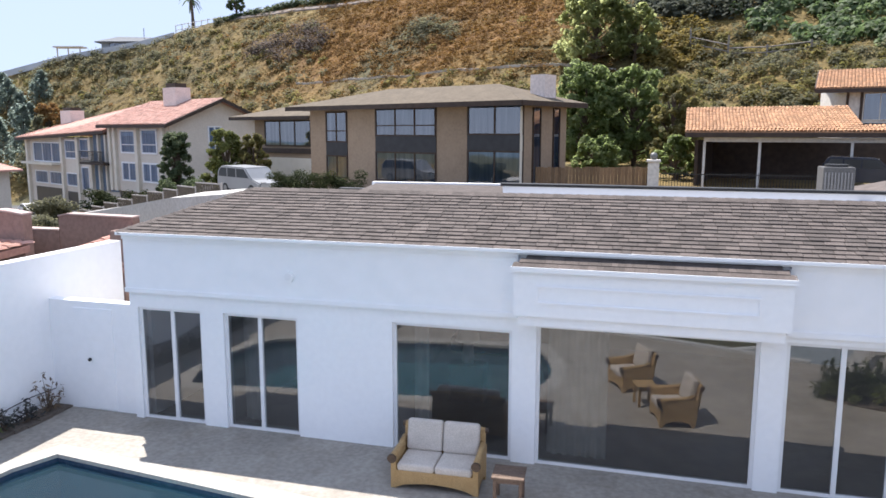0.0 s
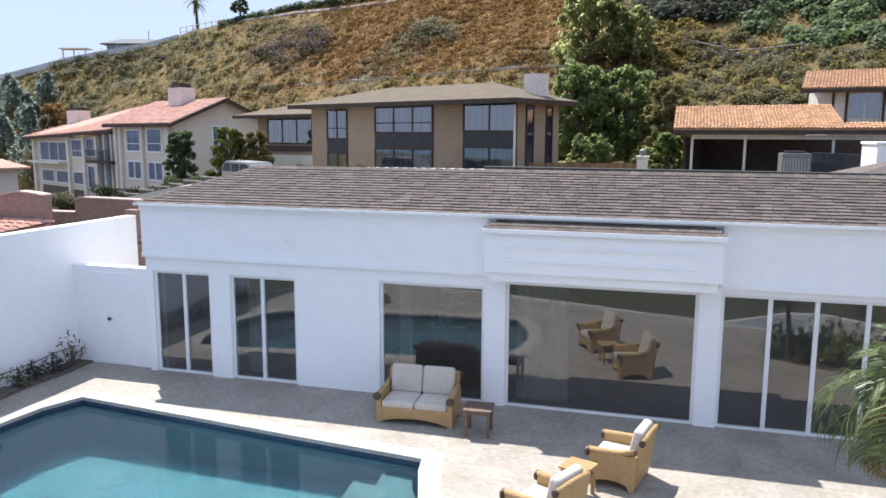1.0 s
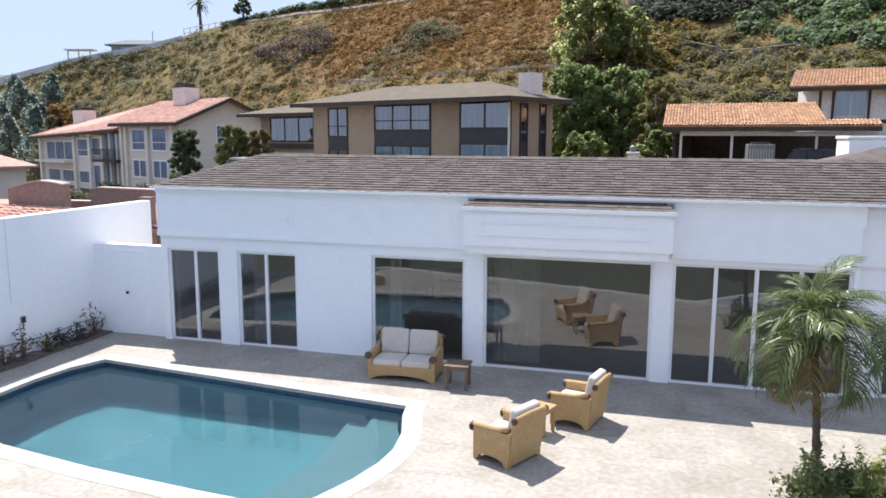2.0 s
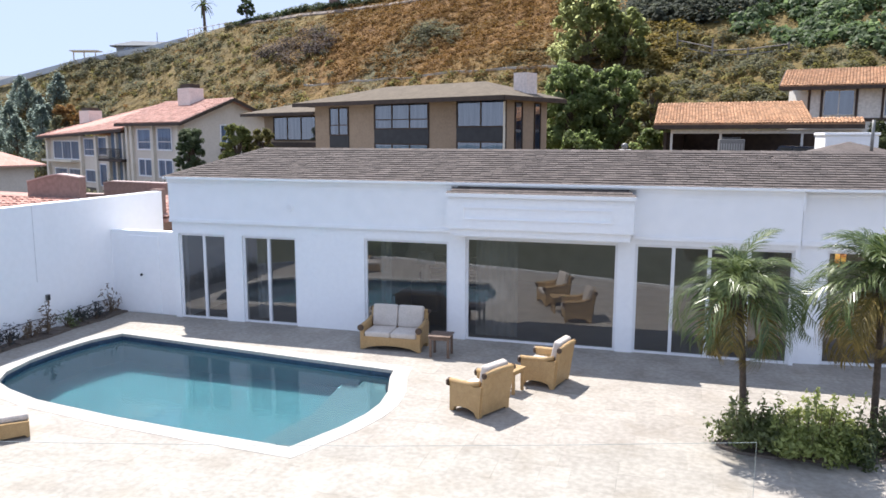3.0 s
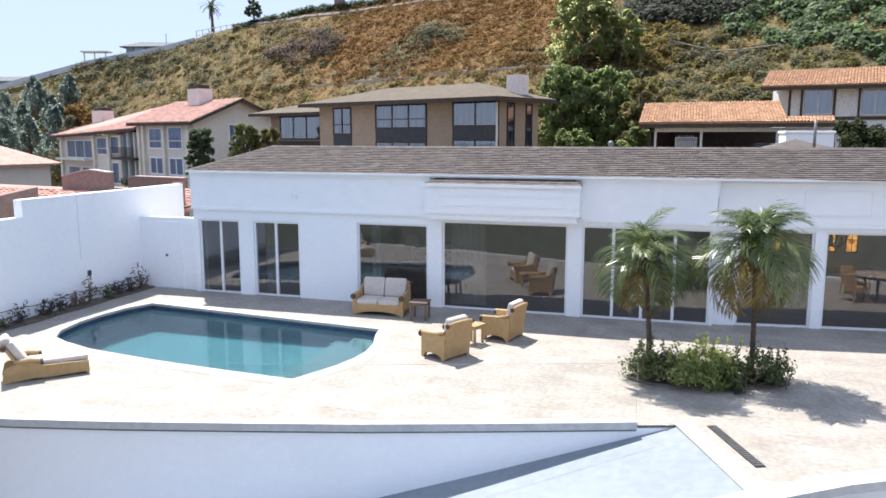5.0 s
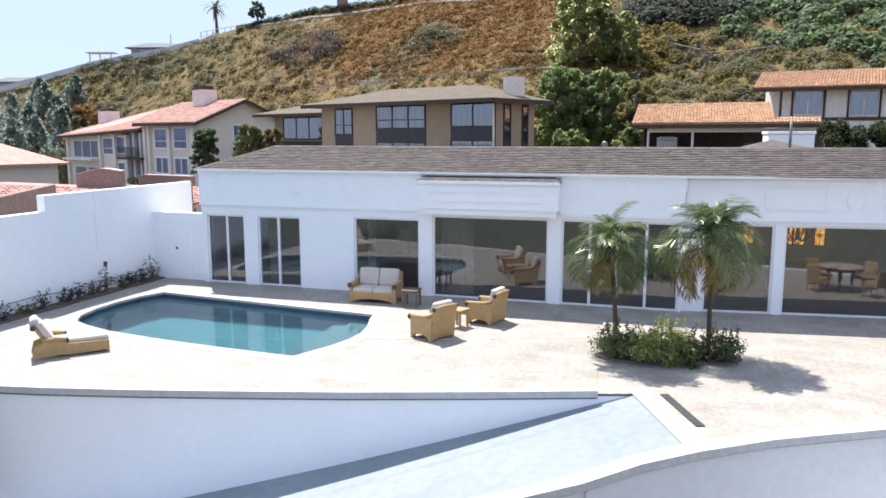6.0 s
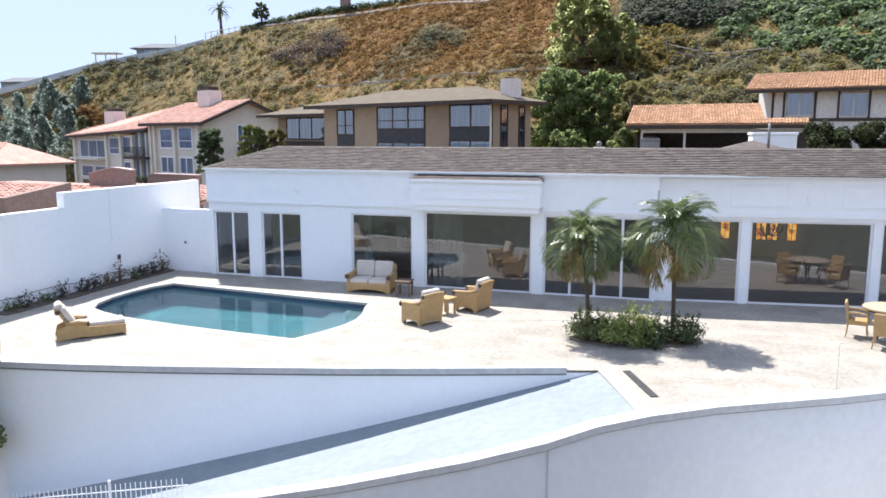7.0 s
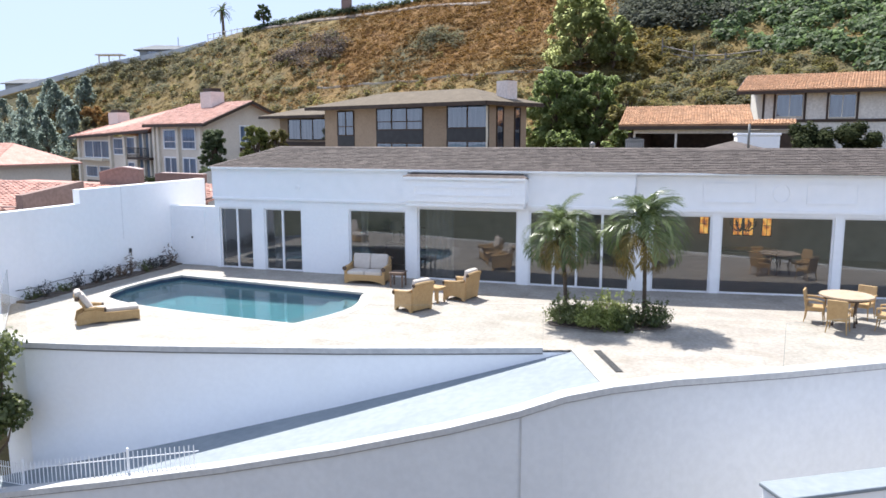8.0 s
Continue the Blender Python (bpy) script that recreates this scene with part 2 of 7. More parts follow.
# ---- ground, street and hill ----
CREST = [(-400, 150, 6), (-158, 143, 12.9), (-149, 145.4, 15.6), (-122, 142.5, 20.5), (-102, 145, 23.6), (-82, 140.6, 26.6), (-60, 135, 28.9),
         (-41, 132.6, 29.9), (-21, 128, 31), (6, 122, 34), (45, 109, 36), (120, 90, 38), (400, 60, 38)]


def interp(x, xs, ys):
    return float(np.interp(x, xs, ys))


def toe(x):
    return 58.2 - 0.355 * (max(-170, min(90, x)) - 5)


def street(x):
    return interp(x, (-110, -64, -45, -31, -24, -15, -8, 3, 30), (-10.0, -6.9, -4.6, -2.9, -1.9, -0.2, 0.8, 1.3, 1.5))


def ground_z(x, y):
    if y < -0.8:
        return -6.0 - 0.00012 * min(y + 40, 0) ** 2 if y > -500 else -31.4
    if y < 0.6:
        return -6.0 + 5.75 * (y + 0.8) / 1.4
    t = toe(x)
    low = street(x)
    if y < 24:
        return -0.25 + (low + 0.25) * max(0, min(1, (y - 9) / 15))
    if y < t:
        return low + 0.4 * (y - 24) / (t - 24)
    cy = interp(x, [c[0] for c in CREST], [c[1] for c in CREST])
    cz = interp(x, [c[0] for c in CREST], [c[2] for c in CREST])
    s = (y - t) / (cy - t)
    if s > 1:
        return cz - 0.02 * (y - cy)
    f = 0.88 * s + 0.12 * s * s
    lump = noise.noise((x * 0.045, y * 0.045, 3.0)) * 2.2 + noise.noise((x * 0.15, y * 0.15, 7.0)) * 0.6
    return low + 0.4 + (cz - low - 0.4) * f + lump * min(1, s * 4) * min(1, (1 - s) * 5)


def build_ground():
    xs = np.unique(np.concatenate([np.linspace(-2500, -260, 12), np.linspace(-260, 90, 150), np.linspace(90, 2500, 14)]))
    ys = np.unique(np.concatenate([np.linspace(-2500, -60, 12), np.linspace(-60, -2, 12), [-0.8, 0.6, 3, 6, 9], np.linspace(12, 48, 10),
                                   np.linspace(50, 165, 78), np.linspace(180, 2500, 12)]))
    V = [(x, y, ground_z(x, y)) for y in ys for x in xs]
    w = len(xs)
    F = [(j * w + i, j * w + i + 1, (j + 1) * w + i + 1, (j + 1) * w + i) for j in range(len(ys) - 1) for i in range(w - 1)]
    m, nt, p = base("hillside")
    big = noise_of(nt, 0.055, 6.0)
    mid = noise_of(nt, 0.5, 6.0)
    fine = noise_of(nt, 3.0, 5.0)
    straw = ramp(nt, mid, [(0.3, (0.085, 0.058, 0.014)), (0.5, (0.155, 0.103, 0.025)), (0.7, (0.2, 0.145, 0.045))])
    rust = ramp(nt, mid, [(0.3, (0.12, 0.053, 0.009)), (0.55, (0.19, 0.092, 0.016)), (0.75, (0.23, 0.13, 0.028))])
    green = ramp(nt, mid, [(0.3, (0.05, 0.047, 0.02)), (0.7, (0.09, 0.085, 0.034))])
    g = nt.nodes.new("ShaderNodeNewGeometry")
    sub = nt.nodes.new("ShaderNodeVectorMath")
    sub.operation = "SUBTRACT"
    sub.inputs[1].default_value = (-24, 112, 22)
    nt.links.new(g.outputs["Position"], sub.inputs[0])
    sc = nt.nodes.new("ShaderNodeVectorMath")
    sc.operation = "MULTIPLY"
    sc.inputs[1].default_value = (1 / 40, 1 / 26, 1 / 20)
    nt.links.new(sub.outputs[0], sc.inputs[0])
    ln = nt.nodes.new("ShaderNodeVectorMath")
    ln.operation = "LENGTH"
    nt.links.new(sc.outputs[0], ln.inputs[0])
    ad = nt.nodes.new("ShaderNodeMath")
    ad.operation = "MULTIPLY_ADD"
    ad.inputs[1].default_value = 1.2
    nt.links.new(big, ad.inputs[0])
    nt.links.new(ln.outputs["Value"], ad.inputs[2])
    rm = nt.nodes.new("ShaderNodeMapRange")
    rm.inputs["From Min"].default_value, rm.inputs["From Max"].default_value = 1.7, 1.1
    nt.links.new(ad.outputs[0], rm.inputs["Value"])
    col = mixc(nt, rm.outputs[0], straw, rust)
    gm = nt.nodes.new("ShaderNodeMapRange")
    gm.inputs["From Min"].default_value, gm.inputs["From Max"].default_value = 0.5, 0.66
    nt.links.new(big, gm.inputs["Value"])
    col = mixc(nt, gm.outputs[0], col, green)
    sep = nt.nodes.new("ShaderNodeSeparateXYZ")
    nt.links.new(g.outputs["Position"], sep.inputs[0])
    # Unseen ground behind the camera: green, then haze painted in as blue, for reflections.
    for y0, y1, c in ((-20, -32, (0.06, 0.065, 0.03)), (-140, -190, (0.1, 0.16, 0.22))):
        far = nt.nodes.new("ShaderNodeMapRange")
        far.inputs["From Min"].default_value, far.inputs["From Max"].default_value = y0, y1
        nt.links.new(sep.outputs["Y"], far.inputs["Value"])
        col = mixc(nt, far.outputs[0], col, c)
    col = mixc(nt, 0.55, col, ramp(nt, fine, [(0.3, (0.45, 0.45, 0.45)), (0.7, (1.3, 1.3, 1.3))]), "MULTIPLY")
    nt.links.new(col, p.inputs["Base Color"])
    p.inputs["Roughness"].default_value = 0.95
    bn = nt.nodes.new("ShaderNodeBump")
    bn.inputs["Strength"].default_value, bn.inputs["Distance"].default_value = 0.9, 0.5
    nt.links.new(noise_of(nt, 1.3, 6.0), bn.inputs["Height"])
    nt.links.new(bn.outputs[0], p.inputs["Normal"])
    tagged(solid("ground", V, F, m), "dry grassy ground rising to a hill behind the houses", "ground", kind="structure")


build_ground()

# ---- terrace and pool ----
EDGE = [(2.2, -9.8), (3.8, -9.5), (5.5, -9.1), (7.3, -8.62), (9.0, -8.15), (11.0, -7.52), (13.1, -6.82)]   # bowed front edge beside the ramp
RIGHT_EDGE = [(14.75, -8.95), (15.8, -8.2), (17.9, -7.03), (19.9, -5.75), (23.5, -3.2), (27.0, -0.6)]
TERRACE = [(-1.45, 0.4), (-1.45, -6.9), (1.0, -9.35), *EDGE, (13.75, -6.62), *RIGHT_EDGE, (27.0, 1.7), (14.5, 0.2)]
POOL = [(0.3, -1.72), (0.02, -2.4), (-0.08, -3.2), (-0.06, -4.0), (0.12, -4.75), (0.45, -5.25), (1.0, -5.52), (1.9, -5.82), (3.7, -6.1), (5.4, -6.27), (6.95, -6.38),
        (7.12, -5.98), (7.36, -5.4), (7.52, -4.8), (7.56, -4.3), (7.48, -3.7), (7.32, -3.2), (7.24, -2.95), (7.16, -2.52), (5.2, -2.3), (2.9, -2.02)]
WATER = -0.13


def ring(name, inner, outer, z0, z1, material, label, category, parent=None):
    bm = bmesh.new()
    n = len(inner)
    lv = [[bm.verts.new((x, y, z)) for x, y in loop] for loop, z in ((inner, z0), (inner, z1), (outer, z1), (outer, z0))]
    for a, b in zip(lv, lv[1:] + lv[:1]):
        for i in range(n):
            bm.faces.new((a[i], a[(i + 1) % n], b[(i + 1) % n], b[i]))
    bmesh.ops.recalc_face_normals(bm, faces=bm.faces)
    return tagged(part(name, bm, material, parent, label), category=category)


def build_pool():
    pool = thing("swimming_pool", pose(0, 0, 0), "swimming pool of blue water with curved ends set into the terrace", "pool", kind="structure")
    n = len(POOL)
    bm = bmesh.new()
    top = [bm.verts.new((x, y, -0.32)) for x, y in POOL]
    deep = [bm.verts.new((x * 0.985 + 0.05, y * 0.985 - 0.06, -1.1 - 0.7 * max(0, min(1, (6.5 - x) / 5)))) for x, y in POOL]
    for i in range(n):
        bm.faces.new((top[i], deep[i], deep[(i + 1) % n], top[(i + 1) % n]))
    bm.faces.new(deep)
    part("basin", bm, PLASTER, pool, "blue-grey plaster basin")
    bm = bmesh.new()
    a = [bm.verts.new((x, y, -0.32)) for x, y in POOL]
    b = [bm.verts.new((x, y, -0.02)) for x, y in POOL]
    for i in range(n):
        bm.faces.new((a[i], a[(i + 1) % n], b[(i + 1) % n], b[i]))
    part("waterline", bm, WATERTILE, pool, "dark blue waterline tile band")
    # entry steps at the shallow end
    for k, (dx, z) in enumerate(((0.5, -0.45), (0.95, -0.75))):
        bm = bmesh.new()
        prism(bm, [(7.1 - dx * 0.2, -2.6), (7.03 - dx, -2.6), (7.18 - dx, -4.2), (6.85 - dx, -5.7), (6.86, -6.15), (7.2, -5.4), (7.45, -4.2), (7.34, -3.4), (7.12, -2.95)], -1.3, z)
        part("step", bm, STEPSTONE, pool, "grey-green submerged entry step")
    m, nt, p = base("pool_water")
    nt.nodes.remove(p)
    fr = node(nt, "ShaderNodeFresnel", IOR=1.45)
    tr = nt.nodes.new("ShaderNodeBsdfRefraction")
    tr.inputs["Color"].default_value = (0.62, 0.9, 0.95, 1)
    tr.inputs["IOR"].default_value = 1.33
    tr.inputs["Roughness"].default_value = 0.0
    gl = nt.nodes.new("ShaderNodeBsdfGlossy")
    gl.inputs["Roughness"].default_value = 0.02
    bn = nt.nodes.new("ShaderNodeBump")
    bn.inputs["Strength"].default_value, bn.inputs["Distance"].default_value = 0.12, 0.02
    nt.links.new(noise_of(nt, 5.0, 3.0, (1, 2.0, 1)), bn.inputs["Height"])
    nt.links.new(bn.outputs[0], gl.inputs["Normal"])
    nt.links.new(bn.outputs[0], tr.inputs["Normal"])
    nt.links.new(bn.outputs[0], fr.inputs["Normal"])
    mx = nt.nodes.new("ShaderNodeMixShader")
    nt.links.new(fr.outputs[0], mx.inputs[0])
    nt.links.new(tr.outputs[0], mx.inputs[1])
    nt.links.new(gl.outputs[0], mx.inputs[2])
    df = nt.nodes.new("ShaderNodeBsdfDiffuse")
    df.inputs["Color"].default_value = (0.13, 0.27, 0.38, 1)
    cloud = nt.nodes.new("ShaderNodeMixShader")
    cloud.inputs[0].default_value = 0.075
    nt.links.new(mx.outputs[0], cloud.inputs[1])
    nt.links.new(df.outputs[0], cloud.inputs[2])
    nt.links.new(cloud.outputs[0], nt.nodes["Material Output"].inputs["Surface"])
    bm = bmesh.new()
    bm.faces.new([bm.verts.new((x, y, WATER)) for x, y in grow(POOL, 0.02)])
    w = part("water", bm, m, pool, "clear turquoise pool water")
    w.visible_shadow = False
    ring("coping", grow(POOL, -0.03), grow(POOL, 0.3), -0.05, 0.0135, POOLCOPE, "pale stone pool coping", "", pool)


build_pool()


def build_terrace():
    bm = bmesh.new()
    n = len(TERRACE)
    hole = grow(POOL, 0.05)
    # walls of the platform
    def wall_strip(pts, z1, z0, thick):
        for (x0, y0), (x1, y1) in zip(pts, pts[1:]):
            d = Vector((x1 - x0, y1 - y0)).normalized()
            nx, ny = -d.y * thick, d.x * thick
            prism(bm, [(x0, y0), (x1, y1), (x1 + nx, y1 + ny), (x0 + nx, y0 + ny)], z0, z1)
    wall_strip([(-1.45, -6.9), (1.0, -9.35), *EDGE, (13.75, -6.62)], -0.045, -7.0, 0.3)
    tagged(part("retaining_wall", bm, STUCCO), "tall white rendered retaining wall under the pool terrace", "wall", kind="structure")
    bm = bmesh.new()
    wall_strip(RIGHT_EDGE, -0.045, -7.0, 0.3)
    front = [(-6.0, -11.2, -4.85), (2.3, -11.0, -2.98), (5.25, -10.95, -2.3), (7.75, -10.78, -1.73), (10.0, -10.5, -1.2), (12.02, -10.04, -0.72), (13.2, -9.7, -0.4), (13.95, -9.38, -0.16), (14.75, -8.95, -0.045)]
    for (x0, y0, z0), (x1, y1, z1) in zip(front, front[1:]):
        v = [bm.verts.new(c) for c in ((x0, y0, -7), (x1, y1, -7), (x1, y1, z1), (x0, y0, z0),
                                       (x0 - 0.06, y0 + 0.25, -7), (x1 - 0.06, y1 + 0.25, -7), (x1 - 0.06, y1 + 0.25, z1), (x0 - 0.06, y0 + 0.25, z0))]
        for f in ((0, 1, 2, 3), (5, 4, 7, 6), (3, 2, 6, 7)):
            bm.faces.new([v[i] for i in f])
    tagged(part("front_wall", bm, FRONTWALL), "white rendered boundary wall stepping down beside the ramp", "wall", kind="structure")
    # caps
    def cap(name, pts, w, h, over, lift=0.0):
        bm = bmesh.new()
        L, Rr = [], []
        for i, p in enumerate(pts):
            p = Vector(p)
            a, b = Vector(pts[max(i - 1, 0)]), Vector(pts[min(i + 1, len(pts) - 1)])
            d = (b - a).to_2d().normalized()
            nrm = Vector((-d.y, d.x, 0))
            L.append(p + nrm * w)
            Rr.append(p - nrm * over)
        for i in range(len(pts) - 1):
            q = [bm.verts.new(c) for c in (Rr[i], Rr[i + 1], L[i + 1], L[i])]
            t = [bm.verts.new(c.co + Vector((0, 0, h))) for c in q]
            bm.faces.new(t)
            bm.faces.new(q[::-1])
            for k in range(4):
                bm.faces.new((q[k], q[(k + 1) % 4], t[(k + 1) % 4], t[k]))
        bmesh.ops.remove_doubles(bm, verts=bm.verts, dist=0.0005)
        bmesh.ops.recalc_face_normals(bm, faces=bm.faces)
        tagged(part(name, bm, COPING), "grey concrete coping along the top of the wall", "coping", kind="structure")
        # Dark strip under the overhang: the coping's shadow gap put in as colour.
        bm = bmesh.new()
        for i in range(len(pts) - 1):
            q = [bm.verts.new(c + Vector((0, 0, dz))) for c, dz in ((Rr[i] + (L[i] - Rr[i]) * 0.16, -0.035), (Rr[i + 1] + (L[i + 1] - Rr[i + 1]) * 0.16, -0.035), (Rr[i + 1] + (L[i + 1] - Rr[i + 1]) * 0.12, 0.0), (Rr[i] + (L[i] - Rr[i]) * 0.12, 0.0))]
            bm.faces.new(q)
        bmesh.ops.remove_doubles(bm, verts=bm.verts, dist=0.0005)
        tagged(part("coping_joint", bm, SHADOWLINE), "dark strip painted as the shadow gap under the coping", "joint", kind="structure")
    z = -0.045
    cap("wall_coping", [(-1.45, -6.9, z), (1.0, -9.35, z), *((x, y, z) for x, y in EDGE)], 0.12, 0.12, 0.05)
    cap("wall_coping", front + [(x, y, z) for x, y in RIGHT_EDGE[1:]], 0.27, 0.12, 0.05)
    # ramp
    bm = bmesh.new()
    rows = []
    line = [Vector((14.2, -6.5)), Vector((13.75, -6.62))] + [Vector(p) for p in EDGE[::-1]] + [Vector((-8.0, -12.36))]
    run = [0.0]
    for p, q in zip(line, line[1:]):
        run.append(run[-1] + (q - p).length)
    for k in np.concatenate([[-0.46], np.linspace(0, 21.5, 44)]):
        g = k - -0.4657
        a = Vector((interp(g, run, [p.x for p in line]), interp(g, run, [p.y for p in line]), -0.008 - 0.246 * max(k, 0) + 0.0006 * k * k))
        w = interp(k, (0, 1.4, 3, 4.7, 7, 9.4, 12.2, 22), (2.3, 2.45, 2.5, 2.35, 2.0, 1.5, 0.95, 0.8))
        b = a + Vector((0.2451 * w + 0.25 * max(0, 1 - k / 1.5), -0.9695 * w, 0))
        rows.append((bm.verts.new(a), bm.verts.new(b)))
    for (a, b), (c, d) in zip(rows, rows[1:]):
        bm.faces.new((a, b, d, c))
    tagged(part("ramp", bm, RAMPMAT), "pale concrete ramp running down between the white walls", "ramp", kind="structure")


build_terrace()



def build_floor():
    """Grout bed under the stones, with the pool and the ramp left open."""
    bm = bmesh.new()
    edge = grow(POOL, 0.3)
    outer = [bm.verts.new((x, y, 0.005)) for x, y in TERRACE]
    inner = [bm.verts.new((x, y, 0.005)) for x, y in edge]
    es = [bm.edges.new((v[i], v[(i + 1) % len(v)])) for v in (outer, inner) for i in range(len(v))]
    bmesh.ops.triangle_fill(bm, edges=es, use_beauty=True)
    for f in list(bm.faces):
        c = f.calc_center_median()
        if inside(c.x, c.y, edge):
            bm.faces.remove(f)
    bmesh.ops.recalc_face_normals(bm, faces=bm.faces)
    for f in bm.faces:
        if f.normal.z < 0:
            f.normal_flip()
    floor = part("floor", bm, GROUT)
    return tagged(floor, "terrace of ivory travertine tiles round the pool", "terrace floor", kind="structure")


FLOOR = build_floor()

# ---- the house ----
TOP = 2.1
WING = Matrix.Translation((14.5, 0.16, 0)) @ Matrix.Rotation(math.atan2(0.65, 5.6), 4, "Z")


def glazing(name, x0, x1, z1, posts, label, m=Matrix(), y=0.06):
    """A framed opening: outer frame, mullions, one pane a bay."""
    w = thing(name, m @ pose(x0, y, 0.0), label, "window", kind="structure")
    W = x1 - x0
    t, d = 0.055, 0.07
    part("frame", boxes((0, t, 0, d, 0, z1), (W - t, W, 0, d, 0, z1), (t, W - t, 0, d, z1 - t, z1), (t, W - t, 0, d, 0, t)), FRAME, w)
    xs = [0] + [p - x0 for p in posts] + [W]
    for i in range(len(xs) - 1):
        a, b = xs[i], xs[i + 1]
        yy = 0.025 + 0.022 * (i % 2)
        if i:
            part("mullion", boxes((a - 0.035, a + 0.035, 0.003, d - 0.003, t, z1 - t)), FRAME, w)
        bm = bmesh.new()
        lo, hi = a + (0.035 if i else t), b - (0.035 if i < len(xs) - 2 else t)
        bm.faces.new([bm.verts.new(c) for c in ((lo, yy, t), (hi, yy, t), (hi, yy, z1 - t), (lo, yy, z1 - t))])
        p = part("pane", bm, GLASS, w)
        p.visible_shadow = False
    return w


def build_house():
    openings = [(0.66, 1.95, TOP), (2.4, 3.81, TOP), (5.51, 7.49, 2.16), (7.87, 11.09, 2.28), (11.43, 14.42, 2.28)]
    bm = bmesh.new()
    x = 0.5
    for a, b, z in openings:
        box(bm, x, a, 0, 0.25, 0, 2.4)
        box(bm, a, b, 0, 0.25, z, 2.4)
        x = b
    box(bm, x, 14.5, 0, 0.25, 0, 2.4)
    box(bm, 0.5, 14.5, 0, 0.25, 2.4, 3.44)
    box(bm, 0.5, 0.74, 0.25, 9, 0, 3.44)
    tagged(part("wall_front", bm, STUCCO), "white stucco house front with tall glazed openings", "wall", kind="structure")
    bm = bmesh.new()
    x = 0.0
    for a, b, z in [(0.52, 2.17, 2.27), (2.4, 5.41, 2.26), (5.62, 8.8, 2.26)]:
        box(bm, x, a, 0, 0.25, 0, 2.4, WING)
        box(bm, a, b, 0, 0.25, z, 2.4, WING)
        x = b
    box(bm, x, 12.5, 0, 0.25, 0, 2.4, WING)
    box(bm, 0, 12.5, 0, 0.25, 2.4, 3.44, WING)
    tagged(part("wall_wing", bm, STUCCO), "white stucco wing wall with wide picture windows", "wall", kind="structure")
    # frieze, cornice and string course
    for x0, x1 in ((0.47, 7.58), (11.4, 14.48)):
        tagged(part("frieze", boxes((x0, x1, -0.045, 0.0, 2.46, 3.34)), TRIM), "plain white frieze over the openings", "frieze", kind="structure")
        tagged(part("string_course", boxes((x0, x1, -0.07, 0.0, 2.38, 2.46)), TRIM), "white moulded string course over the openings", "trim", kind="structure")
        tagged(part("cornice", boxes((x0, x1, -0.08, 0.0, 3.34, 3.44)), TRIM), "white cornice under the eave", "trim", kind="structure")
    for nm, sp, lb in (("frieze_wing", (0.02, 12.5, -0.045, 0.0, 2.46, 3.34), "plain white frieze along the wing"), ("string_course_wing", (0.02, 12.5, -0.07, 0.0, 2.36, 2.46), "white moulded string course along the wing"),
                       ("cornice_wing", (0.02, 12.5, -0.08, 0.0, 3.34, 3.44), "white cornice along the wing")):
        bm = bmesh.new()
        box(bm, *sp, WING)
        tagged(part(nm, bm, TRIM), lb, "trim", kind="structure")
    # raised panels of the wing
    for x0, x1 in ((1.87, 3.3), (4.61, 5.92), (7.9, 9.3)):
        bm = bmesh.new()
        for s in ((x0, x1, -0.075, -0.045, 3.17, 3.2), (x0, x1, -0.075, -0.045, 2.64, 2.67), (x0, x0 + 0.03, -0.075, -0.045, 2.67, 3.17), (x1 - 0.03, x1, -0.075, -0.045, 2.67, 3.17)):
            box(bm, *s, WING)
        tagged(part("panel_moulding", bm, TRIM), "white raised rectangular moulding on the frieze", "moulding", "frieze mouldings", kind="structure")
    bm = bmesh.new()
    n = 32
    prof = [(0.0, 0.0), (0.03, 0.0), (0.03, 0.03), (0.0, 0.03)]
    rings = []
    for k in range(n):
        a = 2 * math.pi * k / n
        rings.append([bm.verts.new(WING @ Vector((3.96 + (0.2 + r) * math.cos(a), -0.045 - h, 2.92 + (0.24 + r) * math.sin(a)))) for r, h in prof])
    for k in range(n):
        for i in range(4):
            bm.faces.new((rings[k][i], rings[k][(i + 1) % 4], rings[(k + 1) % n][(i + 1) % 4], rings[(k + 1) % n][i]))
    bmesh.ops.recalc_face_normals(bm, faces=bm.faces)
    tagged(part("medallion_moulding", bm, TRIM), "white raised oval moulding between two panels", "moulding", "frieze mouldings", kind="structure")
    # bay over the picture window
    bay = thing("window_bay", pose(0, 0, 0), "white boxed bay over the picture window with a small shingled roof", "bay", kind="structure")
    part("bay_box", boxes((7.58, 11.4, -0.45, 0, 2.52, 3.24), (7.64, 11.34, -0.38, 0, 2.36, 2.52)), STUCCO, bay)
    part("panel_moulding", boxes((7.92, 11.0, -0.475, -0.45, 2.96, 2.985), (7.92, 11.0, -0.475, -0.45, 2.72, 2.745), (7.92, 7.95, -0.475, -0.45, 2.745, 2.96), (10.97, 11.0, -0.475, -0.45, 2.745, 2.96)), TRIM, bay)
    bm = bmesh.new()
    v = [bm.verts.new(c) for c in ((7.55, -0.49, 3.24), (11.43, -0.49, 3.24), (11.43, -0.05, 3.24), (7.55, -0.05, 3.24),
                                   (7.55, -0.49, 3.25), (11.43, -0.49, 3.25), (11.2, -0.05, 3.38), (7.8, -0.05, 3.38))]
    for f in ((0, 1, 5, 4), (4, 5, 6, 7), (1, 2, 6, 5), (3, 0, 4, 7), (3, 2, 1, 0)):
        bm.faces.new([v[i] for i in f])
    bmesh.ops.recalc_face_normals(bm, faces=bm.faces)
    part("bay_roof", bm, UNDERLAY, bay, "grey-brown shingled roof of the bay")
